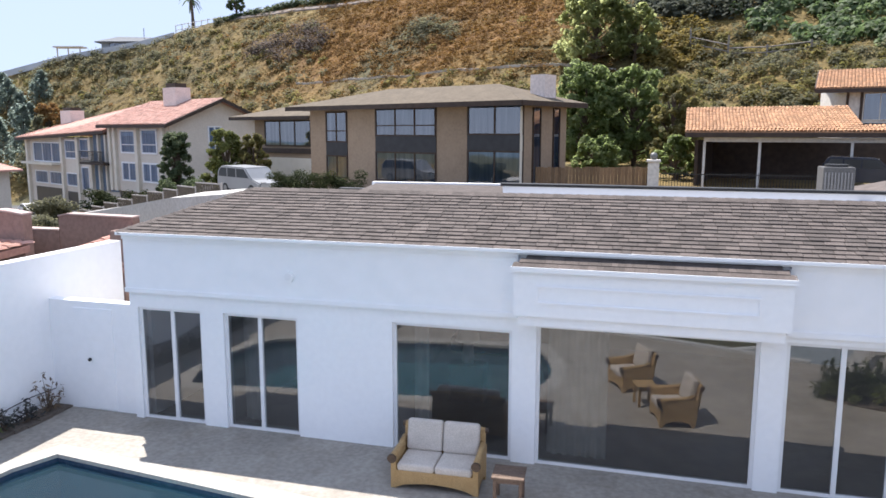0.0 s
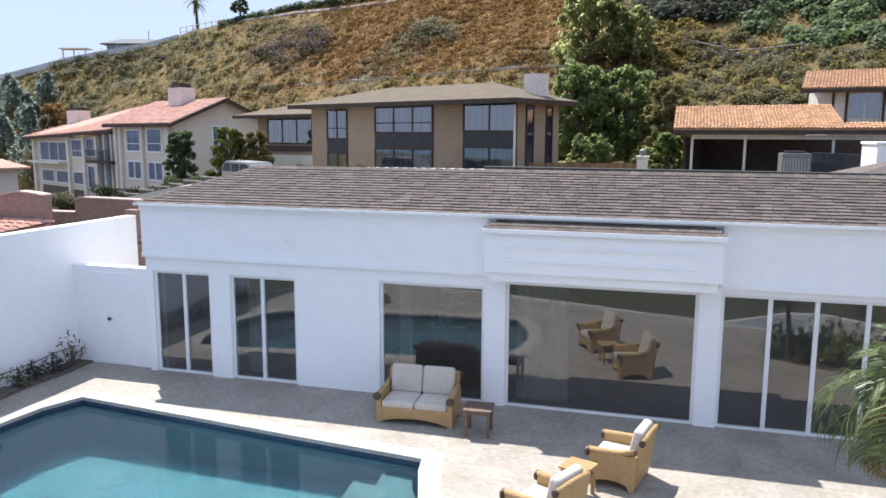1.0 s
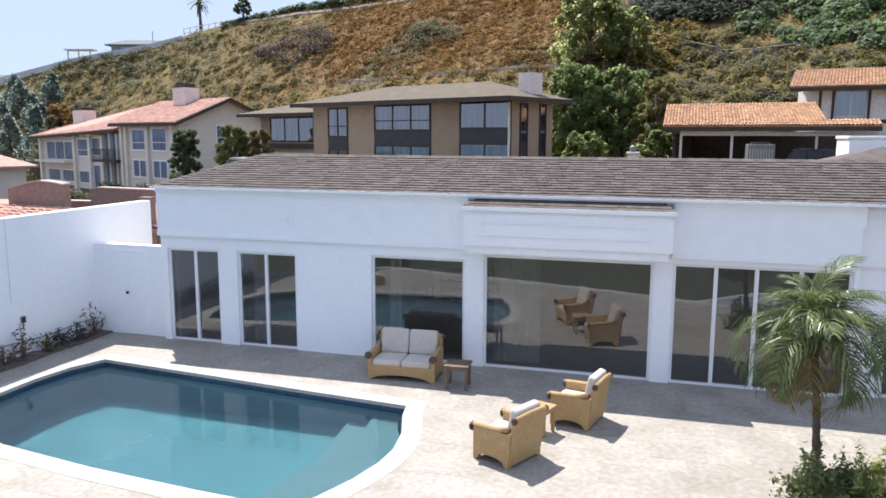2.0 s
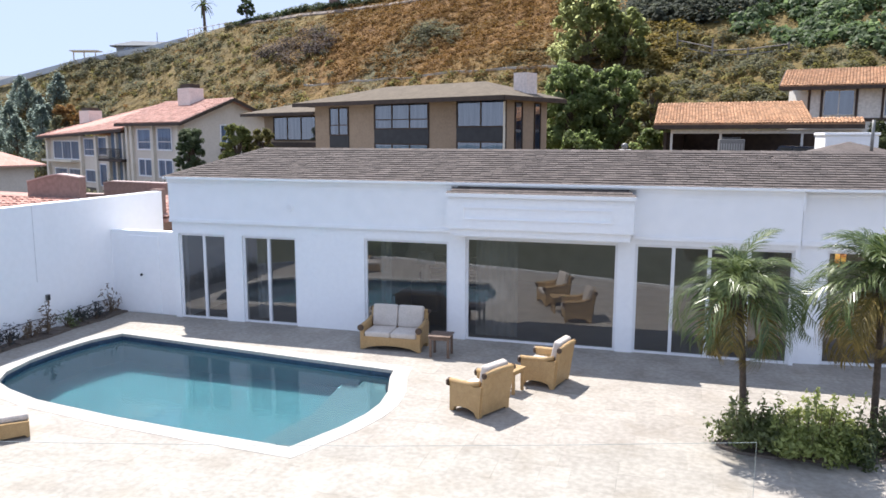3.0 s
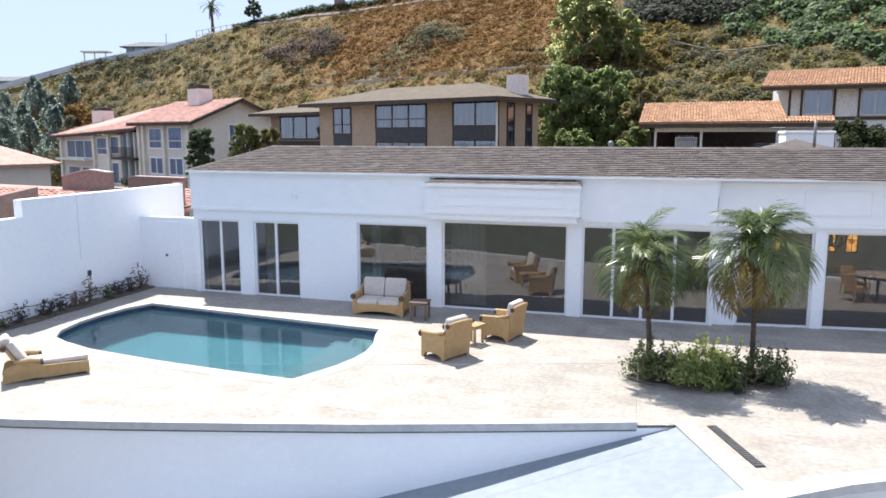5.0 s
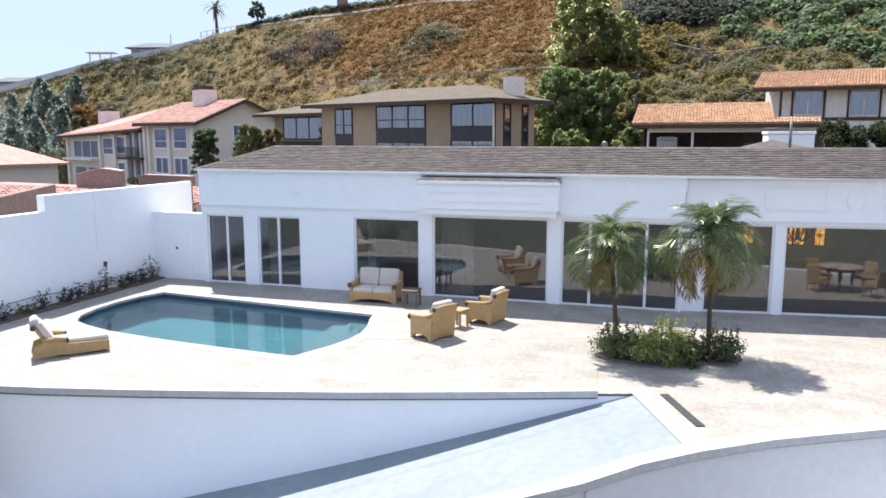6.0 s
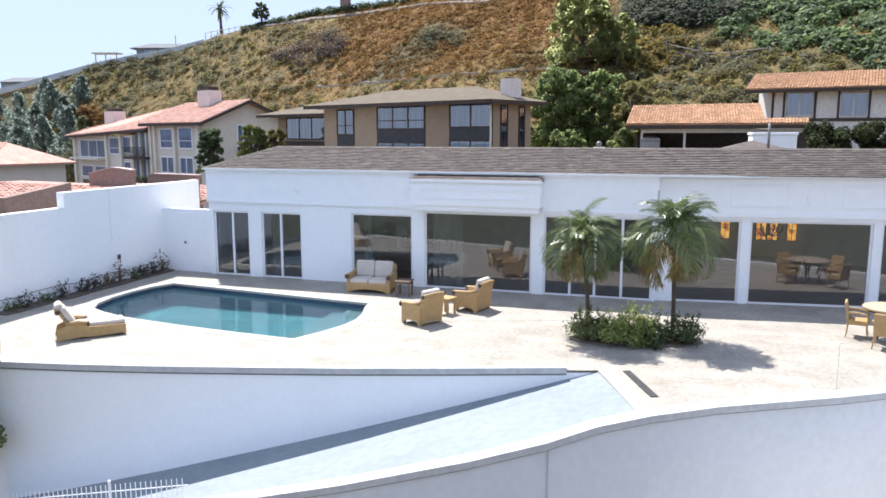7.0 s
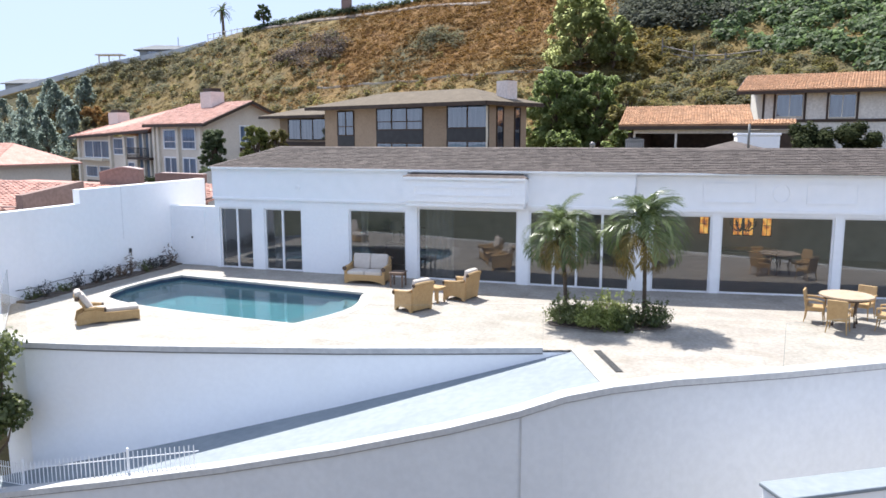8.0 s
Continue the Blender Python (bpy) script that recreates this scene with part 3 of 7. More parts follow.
    # Added white board that brightens the dark gap between bay roof and eave.
    part("eave_board", boxes((7.58, 11.4, -0.115, -0.052, 3.385, 3.42)), TRIM, bay, "white board added to brighten the gap under the eave")
    part("bay_fascia", boxes((7.54, 11.44, -0.515, -0.492, 3.19, 3.265)), TRIM, bay, "white fascia board of the bay roof")
    bm = bmesh.new()
    rnd = random.Random(12)
    for row in range(3):
        y0, y1 = -0.495 + 0.147 * row, -0.495 + 0.147 * (row + 1)
        z0, z1 = 3.255 + 0.0434 * row, 3.255 + 0.0434 * (row + 1)
        x, end = 7.56 + 0.08 * row, 11.42 - 0.075 * row
        while x < end:
            w = min(rnd.choice((0.1, 0.14, 0.19)), end - x + 0.01)
            v = [bm.verts.new(c) for c in ((x, y0, z0), (x + w - 0.005, y0, z0), (x + w - 0.005, y0, z0 + 0.014), (x, y0, z0 + 0.014), (x + w - 0.005, y1 + 0.02, z1 + 0.008), (x, y1 + 0.02, z1 + 0.008))]
            bm.faces.new((v[0], v[1], v[2], v[3]))
            bm.faces.new((v[3], v[2], v[4], v[5]))
            x += w
    tagged(part("bay_shingles", bm, SHINGLEREST, bay, "grey-brown asphalt shingles"), kind="stuff")
    # glazing
    glazing("window_1", 0.66, 1.95, TOP, [1.33], "white framed sliding glass door with dark panes")
    glazing("window_2", 2.4, 3.81, TOP, [3.07], "white framed sliding glass door with dark panes")
    glazing("window_3", 5.51, 7.49, 2.16, [], "fixed picture window behind the loveseat")
    glazing("window_4", 7.87, 11.09, 2.28, [], "wide fixed picture window under the bay")
    glazing("window_5", 11.43, 14.42, 2.28, [12.18, 12.87, 13.6], "four-panel white sliding glass door behind the palms")
    glazing("window_6", 0.52, 2.17, 2.27, [], "fixed picture window of the wing", WING)
    glazing("window_7", 2.4, 5.41, 2.26, [], "wide picture window of the wing facing the dining set", WING)
    glazing("window_8", 5.62, 8.8, 2.26, [], "wide picture window of the wing", WING)
    # interior
    IN = surf("interior_plaster", (0.3, 0.27, 0.23), (0.38, 0.35, 0.3), 2, 0.9)
    INF = surf("interior_floor", (0.16, 0.11, 0.07), (0.24, 0.17, 0.11), 2, 0.5)
    for name, spec, m_, mt, lb, ct in (
            ("floor_inside", (0.74, 14.45, 0.25, 7.0, -0.2, 0.0), Matrix(), INF, "brown floor inside the house", "floor"),
            ("floor_wing", (0.02, 12.5, 0.25, 7.0, -0.2, 0.0), WING, INF, "brown floor inside the wing", "floor"),
            ("wall_back", (0.74, 14.0, 7.0, 7.2, 0, 3.2), Matrix(), IN, "beige back wall of the rooms", "wall"),
            ("wall_back_wing", (-0.5, 12.5, 7.0, 7.2, 0, 3.2), WING, IN, "beige back wall of the wing", "wall"),
            ("ceiling", (0.74, 14.45, 0.26, 7.0, 2.6, 2.7), Matrix(), IN, "plain beige ceiling", "ceiling"),
            ("ceiling_wing", (0.02, 12.5, 0.26, 7.0, 2.6, 2.7), WING, IN, "plain beige ceiling of the wing", "ceiling")):
        bm = bmesh.new()
        box(bm, *spec, m_)
        tagged(part(name, bm, mt), lb, ct, kind="structure")
    for x in (2.15, 4.6, 14.3):
        tagged(part("wall_partition", boxes((x, x + 0.14, 0.26 if x < 10 else 3.0, 7, 0, 2.6)), IN), "beige partition wall between the rooms", "wall", kind="structure")


build_house()
# roof outline: eave corner, ridge and the wing's turn
EAVE_Z, RIDGE_Z, RIDGE_Y = 3.45, 4.1, 2.0


def build_roof():
    c, s = math.cos(math.atan2(0.65, 5.6)), math.sin(math.atan2(0.65, 5.6))
    e0, e1, e2 = (0.42, -0.14), (14.48, -0.14), (14.48 + 12.5 * c, 0.02 + 12.5 * s)
    r0, r1, r2 = (1.95, RIDGE_Y), (14.3, RIDGE_Y), (14.3 + 12.5 * c, RIDGE_Y + 0.1 + 12.5 * s)
    bm = bmesh.new()
    E = [bm.verts.new((*p, EAVE_Z)) for p in (e0, e1, e2)]
    Rg = [bm.verts.new((*p, RIDGE_Z)) for p in (r0, r1, r2)]
    B = [bm.verts.new((x, y, EAVE_Z)) for x, y in ((0.42, 4.5), (14.0, 4.2), (27.0, 5.6))]
    bm.faces.new((E[0], E[1], Rg[1], Rg[0]))
    bm.faces.new((E[1], E[2], Rg[2], Rg[1]))
    bm.faces.new((B[0], E[0], Rg[0]))
    bm.faces.new((B[0], Rg[0], Rg[1], B[1]))
    bm.faces.new((B[1], Rg[1], Rg[2], B[2]))
    roof = part("roof", bm, UNDERLAY)
    tagged(roof, "low hipped roof of grey-brown asphalt shingles", "roof", kind="structure")
    # drip edge
    bm = bmesh.new()
    for a, b in ((e0, e1), (e1, e2)):
        d = Vector((b[0] - a[0], b[1] - a[1])).normalized()
        nx, ny = d.y * 0.04, -d.x * 0.04
        prism(bm, [(a[0] + nx, a[1] + ny), (b[0] + nx, b[1] + ny), (b[0] - nx * 2, b[1] - ny * 2), (a[0] - nx * 2, a[1] - ny * 2)], EAVE_Z - 0.03, EAVE_Z + 0.02)
    tagged(part("drip_edge", bm, TRIM), "white metal drip edge along the eave", "trim", kind="structure")
    # flat roof behind
    FLAT = surf("flat_roof_gravel", (0.3, 0.3, 0.3), (0.42, 0.41, 0.4), 3, 0.9, fine=30)
    tagged(part("flat_roof", boxes((0.5, 27, 4.0, 14.2, 3.2, 3.42)), FLAT), "pale flat roof behind the ridge", "roof", kind="structure")
    return roof


ROOF = build_roof()
# garden wall
bm = boxes((-1.65, -1.4, -4.05, 2.2, -0.2, 2.92), (-1.65, -1.4, -7.0, -4.05, -0.2, 2.5))
box(bm, -1.65, -1.4, -7.0, 2.2, -7.0, -0.2)
tagged(part("garden_wall", bm, WALLWHITE), "tall white rendered garden wall with a stepped top", "wall", kind="structure")
bm = boxes((-1.4, 0.5, 0.12, 0.34, -0.1, 2.1))
tagged(part("gate_wall", bm, WALLWHITE), "low white wall joining the garden wall to the house", "wall", kind="structure")

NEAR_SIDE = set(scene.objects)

# ---- houses across the street ----
TAN = surf("tan_stucco", (0.28, 0.205, 0.14), (0.35, 0.26, 0.18), 0.8, 0.9, bump=0.1, fine=6, grain=0.12)
CREAM = surf("cream_stucco", (0.6, 0.53, 0.44), (0.66, 0.59, 0.5), 0.5, 0.9, bump=0.08, fine=5, grain=0.1)
CREAMTRIM = surf("cream_trim", (0.62, 0.56, 0.45), (0.7, 0.64, 0.54), 1.0, 0.8)
OFFWHITE = surf("off_white_render", (0.58, 0.55, 0.50), (0.68, 0.65, 0.6), 0.6, 0.9, fine=6)
BROWNTRIM = surf("dark_brown_timber", (0.03, 0.018, 0.012), (0.06, 0.038, 0.026), 3, 0.7)
BROWNROOF = surf("brown_shake_roof", (0.085, 0.066, 0.044), (0.14, 0.11, 0.075), 1.2, 0.95, bump=0.8, bscale=6, fine=5)
PINKTILE = surf("pink_clay_tile", (0.36, 0.175, 0.13), (0.49, 0.29, 0.235), 1.2, 0.85, fine=6, per="island", vary=0.22)
ORANGETILE = surf("orange_clay_tile", (0.33, 0.165, 0.08), (0.47, 0.27, 0.15), 1.2, 0.85, fine=6, per="island", vary=0.25)
MAUVE = surf("mauve_stucco", (0.22, 0.145, 0.12), (0.28, 0.19, 0.16), 0.7, 0.9, bump=0.2, fine=8)
# Window backing, partly interior; the sky's reflected blue is put into the colour.
BLUEFILL = surf("dark_blue_fill", (0.06, 0.095, 0.14), (0.17, 0.22, 0.28), 1.1, 0.9, stretch=(3, 3, 0.2))
FARGLASS = pane_mat("house_glass", (0.75, 0.85, 0.95), 2.9)
BLACKPANEL = surf("black_panel", (0.012, 0.012, 0.014), (0.025, 0.025, 0.028), 2, 0.4)
CHIMNEY = surf("chimney_render", (0.68, 0.58, 0.52), (0.76, 0.66, 0.6), 1.0, 0.9, fine=6)

WHITEFRAME = surf("white_house_frame", (0.7, 0.7, 0.7), (0.78, 0.78, 0.78), 2, 0.6)


# Backing behind clear panes; the sky's reflected blue is put into its colour.
SKYTINT = surf("sky_tint_backing", (0.1, 0.15, 0.24), (0.26, 0.33, 0.44), 1.1, 0.9, stretch=(3, 3, 0.2))
PLAINGLASS = pane_mat("plain_house_glass", (0.85, 0.92, 0.98), 1.4)


def house_window(house, x0, x1, z0, z1, cols=1, y=0.0, frame=BROWNTRIM, w=0.07, side=None, sill=False, rows=1):
    """A window on a front: backing, panes, frame with mullions, sill."""
    m = side or Matrix()
    holder = part("window", boxes((x0, x1, y - 0.02, y + 0.02, z0, z1)), SKYTINT if frame is WHITEFRAME else BLUEFILL, house)
    holder.matrix_basis = m
    bm = boxes((x0 - w, x0, y - 0.09, y, z0 - w, z1 + w), (x1, x1 + w, y - 0.09, y, z0 - w, z1 + w), (x0, x1, y - 0.09, y, z1, z1 + w), (x0, x1, y - 0.09, y, z0 - w, z0))
    for k in range(1, cols):
        xx = x0 + (x1 - x0) * k / cols
        box(bm, xx - w / 2, xx + w / 2, y - 0.08, y, z0, z1)
    for k in range(1, rows):
        zz = z0 + (z1 - z0) * k / rows * 0.72
        box(bm, x0, x1, y - 0.075, y, zz - 0.035, zz + 0.035)
    part("frame", bm, frame, holder)
    for k in range(cols):
        a, b = x0 + (x1 - x0) * k / cols, x0 + (x1 - x0) * (k + 1) / cols
        bm = bmesh.new()
        bm.faces.new([bm.verts.new(c) for c in ((a + w / 2, y - 0.045, z0), (b - w / 2, y - 0.045, z0), (b - w / 2, y - 0.045, z1), (a + w / 2, y - 0.045, z1))])
        p = part("pane", bm, PLAINGLASS if frame is WHITEFRAME else FARGLASS, holder)
        p.visible_shadow = False
    if sill:
        part("sill", boxes((x0 - 0.15, x1 + 0.15, y - 0.16, y, z0 - w - 0.1, z0 - w)), CREAMTRIM, holder)


def slab(name, corners, thick, material, parent, label=""):
    """A roof plane with thickness, from its upper corners."""
    bm = bmesh.new()
    t = [bm.verts.new(c) for c in corners]
    b = [bm.verts.new((c[0], c[1], c[2] - thick)) for c in corners]
    n = len(corners)
    bm.faces.new(t)
    bm.faces.new(b[::-1])
    for i in range(n):
        bm.faces.new((t[i], b[i], b[(i + 1) % n], t[(i + 1) % n]))
    bmesh.ops.recalc_face_normals(bm, faces=bm.faces)
    return part(name, bm, material, parent, label)


def tile_roof(parent, a, b, c, d, material, pitch=0.32, run=0.42, label="rows of clay barrel tiles"):
    """Barrel tiles on the plane a-b (eave) to d-c (ridge): one joined set of half-round courses."""
    a, b, c, d = (Vector(p) for p in (a, b, c, d))
    up = ((d + c) / 2 - (a + b) / 2)
    nrows = max(2, round(up.length / run))
    nrm = (b - a).cross(d - a).normalized()
    V, F = [], []
    rnd = random.Random(5)
    for r in range(nrows):
        f0, f1 = r / nrows, min(1, (r + 1.12) / nrows)
        l0, r0 = a.lerp(d, f0), b.lerp(c, f0)
        l1, r1 = a.lerp(d, f1), b.lerp(c, f1)
        n = max(2, round((r0 - l0).length / pitch))
        for k in range(n):
            off = rnd.uniform(-0.02, 0.02)
            i = len(V)
            for (L, Rr, lift) in ((l0, r0, 0.075), (l1, r1, 0.03)):
                for q in (0.04, 0.3, 0.7, 0.96):
                    p = L.lerp(Rr, (k + q) / n)
                    h = lift * 0.8 + (0.05 if 0.2 < q < 0.8 else 0.0) + off * 0.6
                    V.append(p + nrm * h)
            for q in range(3):
                F.append((i + q, i + q + 1, i + q + 5, i + q + 4))
            F.append((i, i + 3, i + 2, i + 1))
    ob = solid("tiles", [tuple(v) for v in V], F, material, parent, label)
    tagged(ob, kind="stuff")
    return ob


def brown_house():
    h = thing("house", pose(-12.5, 39.4, 0, 0, 0, math.degrees(math.atan2(-7.2, 15.15))), "two-storey tan stucco house with brown hipped roof and dark windows", "house")
    part("wall", boxes((-1.8, 16.9, 0.0, 4.6, -3.0, 6.35)), TAN, h)
    part("wing_wall", boxes((-11.5, -1.8, 2.2, 10, -4.0, 5.75)), TAN, h)
    for x0, x1, zt, zm, zb, n in ((0.06, 2.05, 6.03, 3.95, 3.0, 2), (5.04, 10.21, 6.2, 4.4, 3.35, 3), (12.9, 16.8, 6.25, 4.5, 3.55, 2)):
        house_window(h, x0, x1, zm + 0.07, zt - 0.07, n, w=0.1, rows=2 if n != 2 or x0 < 1 else 1)
        part("spandrel", boxes((x0 - 0.1, x1 + 0.1, -0.06, 0.0, zb, zm - 0.003)), BLACKPANEL, h, "black spandrel panel between storeys")
        house_window(h, x0, x1, 1.5, zb - 0.075, n, w=0.1)
    house_window(h, -10.0, -4.4, 3.6, 5.45, 3, 2.2, w=0.1)
    part("beam", boxes((-11.6, -1.82, 2.0, 2.2, 2.95, 3.35)), BROWNTRIM, h, "dark timber beam over the garage")
    part("garage_door", boxes((-9.9, -4.3, 2.14, 2.2, 0.6, 2.6)), CREAMTRIM, h, "cream garage door")
    part("column", boxes((-11.5, -11.1, 1.9, 2.2, -4.0, 2.95)), TAN, h)
    side = Matrix.Translation((16.9, 0, 0)) @ Matrix.Rotation(radians(90), 4, "Z")
    house_window(h, 0.9, 1.6, 1.6, 6.0, 1, 0, side=side)
    house_window(h, 3.1, 3.7, 1.6, 6.0, 1, 0, side=side)
    part("downpipe", boxes((16.7, 16.85, -0.12, -0.01, 0.5, 6.1)), CREAMTRIM, h, "cream downpipe")
    e, z = 1.25, 6.42
    A, B, C, D = (-3.0, -e, z), (17.6, -e, z), (17.6, 5.9, z), (-3.0, 5.9, z)
    r0, r1 = (4.0, 2.3, 7.6), (13.4, 2.3, 7.6)
    for q in ((A, B, r1, r0), (B, C, r1), (C, D, r0, r1), (D, A, r0)):
        slab("roof", q, 0.25, BROWNROOF, h, "brown shake hipped roof")
    part("fascia", boxes((-3.0, 17.6, -e - 0.05, -e, z - 0.3, z - 0.02), (17.6, 17.65, -e, 5.9, z - 0.3, z - 0.02)), BROWNTRIM, h)
    z = 5.85
    A, B, C, D = (-13.2, 0.9, z), (-2.0, 0.9, z), (-2.0, 11, z), (-13.2, 11, z)
    r0, r1 = (-8.0, 5.6, 7.1), (-2.0, 5.6, 7.1)
    for q in ((A, B, r1, r0), (D, A, r0), (C, D, r0, r1)):
        slab("wing_roof", q, 0.22, BROWNROOF, h, "brown shake roof of the wing")
    part("wing_fascia", boxes((-13.2, -3.05, 0.85, 0.9, z - 0.27, z - 0.02)), BROWNTRIM, h)
    part("chimney", boxes((15.6, 16.65, 2.5, 3.7, 6.4, 8.05)), CHIMNEY, h, "pale rendered chimney")


def cream_house():
    h = thing("house", pose(-82.3, 83.4, -1.35, 0, 0, math.degrees(math.atan2(-16.4, 32.7))) @ Matrix.Scale(1.25, 4), "long two-storey cream stucco house with pink clay tile roofs", "house")
    part("wall", boxes((25.3, 36.6, 0, 10, -1.5, 4.75)), CREAM, h)
    part("wall", boxes((2.6, 25.3, 0.6, 10, -6.0, 3.5)), CREAM, h)
    for x0, x1, zt in ((31.6, 34.2, 4.3), (27.5, 30.1, 4.2)):
        house_window(h, x0, x1, 2.3, zt, 1, 0, WHITEFRAME, 0.16, rows=2)
        house_window(h, x0, x1, -0.35, 1.2, 2, 0, WHITEFRAME, 0.16)
    for x in (35.6, 30.8, 26.4, 25.45):
        part("pilaster", boxes((x - 0.25, x + 0.25, -0.3, 0.0, -1.5, 4.6)), CREAMTRIM, h)
    for x0, x1, z0, z1, n in ((16.9, 19.4, 1.55, 3.35, 1), (13.2, 16.0, 1.4, 3.2, 1)):
        house_window(h, x0, x1, z0, z1, n, 0.6, WHITEFRAME, 0.14, rows=2)
    house_window(h, 4.4, 12.0, 0.9, 2.9, 3, 0.6, WHITEFRAME, 0.12)
    for x0, x1 in ((4.5, 7.9), (8.6, 12.0), (13.2, 16.4)):
        house_window(h, x0, x1, -1.6, -0.35, 1, 0.6, WHITEFRAME, 0.12)
    house_window(h, 17.0, 18.6, -1.9, 0.4, 1, 0.6, WHITEFRAME, 0.12)
    part("garage_door", boxes((4.5, 12.0, 0.5, 0.6, -5.2, -2.1)), BLACKPANEL, h, "dark garage door")
    part("garage_door", boxes((13.2, 16.4, 0.5, 0.6, -5.2, -2.3)), BLACKPANEL, h, "dark garage door")
    for x in (2.9, 12.6, 16.6, 19.7):
        part("pilaster", boxes((x - 0.28, x + 0.28, 0.25, 0.6, -6, 3.6)), CREAMTRIM, h)
    part("balcony", boxes((3.6, 12.4, -0.7, 0.6, 0.55, 0.8)), CREAMTRIM, h)
    # Flat panels on the wall: the balcony's shade put in as dark colour.
    part("balcony_recess", boxes((20.2, 25.2, 0.5, 0.6, 1.2, 3.9), (20.2, 25.2, 0.5, 0.6, -1.8, 0.9)), BLUEFILL, h, "flat dark panels put in for the balcony's shade")
    part("balcony", boxes((19.9, 25.3, -0.9, 0.6, 0.9, 1.15)), BROWNTRIM, h, "dark timber balcony")
    bm = boxes((19.9, 25.3, -0.9, -0.84, 2.2, 2.28), (19.9, 25.3, -0.9, -0.84, 1.3, 1.35))
    for k in range(19):
        x = 19.93 + k * 0.295
        box(bm, x, x + 0.05, -0.89, -0.85, 1.15, 2.2)
    part("railing", bm, DARK, h, "dark metal balcony railing")
    for x in (21.8, 23.4):
        part("column", boxes((x - 0.15, x + 0.15, 0.2, 0.5, -1.8, 3.9)), CREAMTRIM, h)
    # gable end
    bm = bmesh.new()
    profile_x(bm, [(0.0, 4.75), (10, 4.75), (10, 5.0), (5.0, 7.0)], 36.3, 36.6)
    part("gable", bm, CREAM, h)
    side = Matrix.Translation((36.6, 0, 0)) @ Matrix.Rotation(radians(90), 4, "Z")
    house_window(h, 3.9, 5.1, 2.5, 4.6, 2, 0, WHITEFRAME, 0.12, side=side)
    house_window(h, 4.0, 5.1, 0.5, 1.1, 2, 0, WHITEFRAME, 0.1, side=side)
    part("window_box", boxes((36.6, 37.0, 3.8, 5.2, 2.0, 2.4)), BROWNTRIM, h, "dark planter under the gable window")
    for A, B, C, D, E, F in (((24.2, -0.9, 4.85), (37.4, -0.9, 4.85), (37.4, 5, 7.25), (24.2, 5, 7.25), (37.4, 11, 4.85), (24.2, 11, 4.85)),
                             ((1.2, -0.3, 3.45), (24.4, -0.3, 4.3), (24.4, 5, 7.15), (1.2, 2.6, 4.35), (24.4, 11, 4.6), (1.2, 11, 3.6))):
        slab("roof", (A, B, C), 0.25, PINKTILE, h, "pink clay tile roof")
        slab("roof", (A, C, D), 0.25, PINKTILE, h, "pink clay tile roof")
        slab("roof", (E, F, D, C), 0.25, PINKTILE, h, "pink clay tile roof")
        tile_roof(h, A, B, C, D, PINKTILE, 0.26, 0.4)
        bm = bmesh.new()
        v = [bm.verts.new(c) for c in ((A[0], A[1] - 0.05, A[2] - 0.3), (B[0], B[1] - 0.05, B[2] - 0.3), (B[0], B[1] - 0.05, B[2] - 0.01), (A[0], A[1] - 0.05, A[2] - 0.01),
                                       (A[0], A[1], A[2] - 0.3), (B[0], B[1], B[2] - 0.3), (B[0], B[1], B[2] - 0.01), (A[0], A[1], A[2] - 0.01))]
        for f in ((0, 1, 2, 3), (5, 4, 7, 6), (3, 2, 6, 7), (1, 0, 4, 5)):
            bm.faces.new([v[k] for k in f])
        part("fascia", bm, BROWNTRIM, h)
    bm = bmesh.new()
    profile_x(bm, [(-0.95, 4.8), (-0.95, 4.5), (5, 6.95), (11, 4.5), (11, 4.8), (5, 7.28)], 37.4, 37.5)
    part("bargeboard", bm, BROWNTRIM, h)
    part("chimney", boxes((29.6, 31.9, 3.4, 5.0, 5.5, 8.4)), CHIMNEY, h, "pale rendered chimney")
    part("chimney_cap", boxes((29.9, 31.6, 3.6, 4.8, 8.4, 8.8)), BROWNTRIM, h)
    part("chimney", boxes((6.5, 9.2, 3.0, 4.6, 4.6, 6.6)), CHIMNEY, h, "pale rendered chimney")
    part("chimney_cap", boxes((6.8, 8.9, 3.2, 4.4, 6.6, 6.95)), BROWNTRIM, h)


def far_cottage():
    h = thing("house", pose(-67.2, 50, 0.3, 0, 0, -18), "low cream house with a pink clay tile hipped roof", "house")
    part("wall", boxes((-9, 8, 0, 9, -6, -0.4)), CREAM, h)
    z, r = -0.2, 2.2
    A, B, C, D = (-10, -1, z), (9, -1, z), (9, 10, z), (-10, 10, z)
    r0, r1 = (-4.5, 4.5, r), (3.5, 4.5, r)
    for q in ((A, B, r1, r0), (B, C, r1), (C, D, r0, r1), (D, A, r0)):
        slab("roof", q, 0.2, PINKTILE, h, "pink clay tile hipped roof")
    tile_roof(h, A, B, r1, r0, PINKTILE, 0.3, 0.45)
    house_window(h, -3, -1, -3.4, -1.6, 2, 0, CREAMTRIM)
    house_window(h, 2.4, 5, -3.4, -1.6, 2, 0, CREAMTRIM)


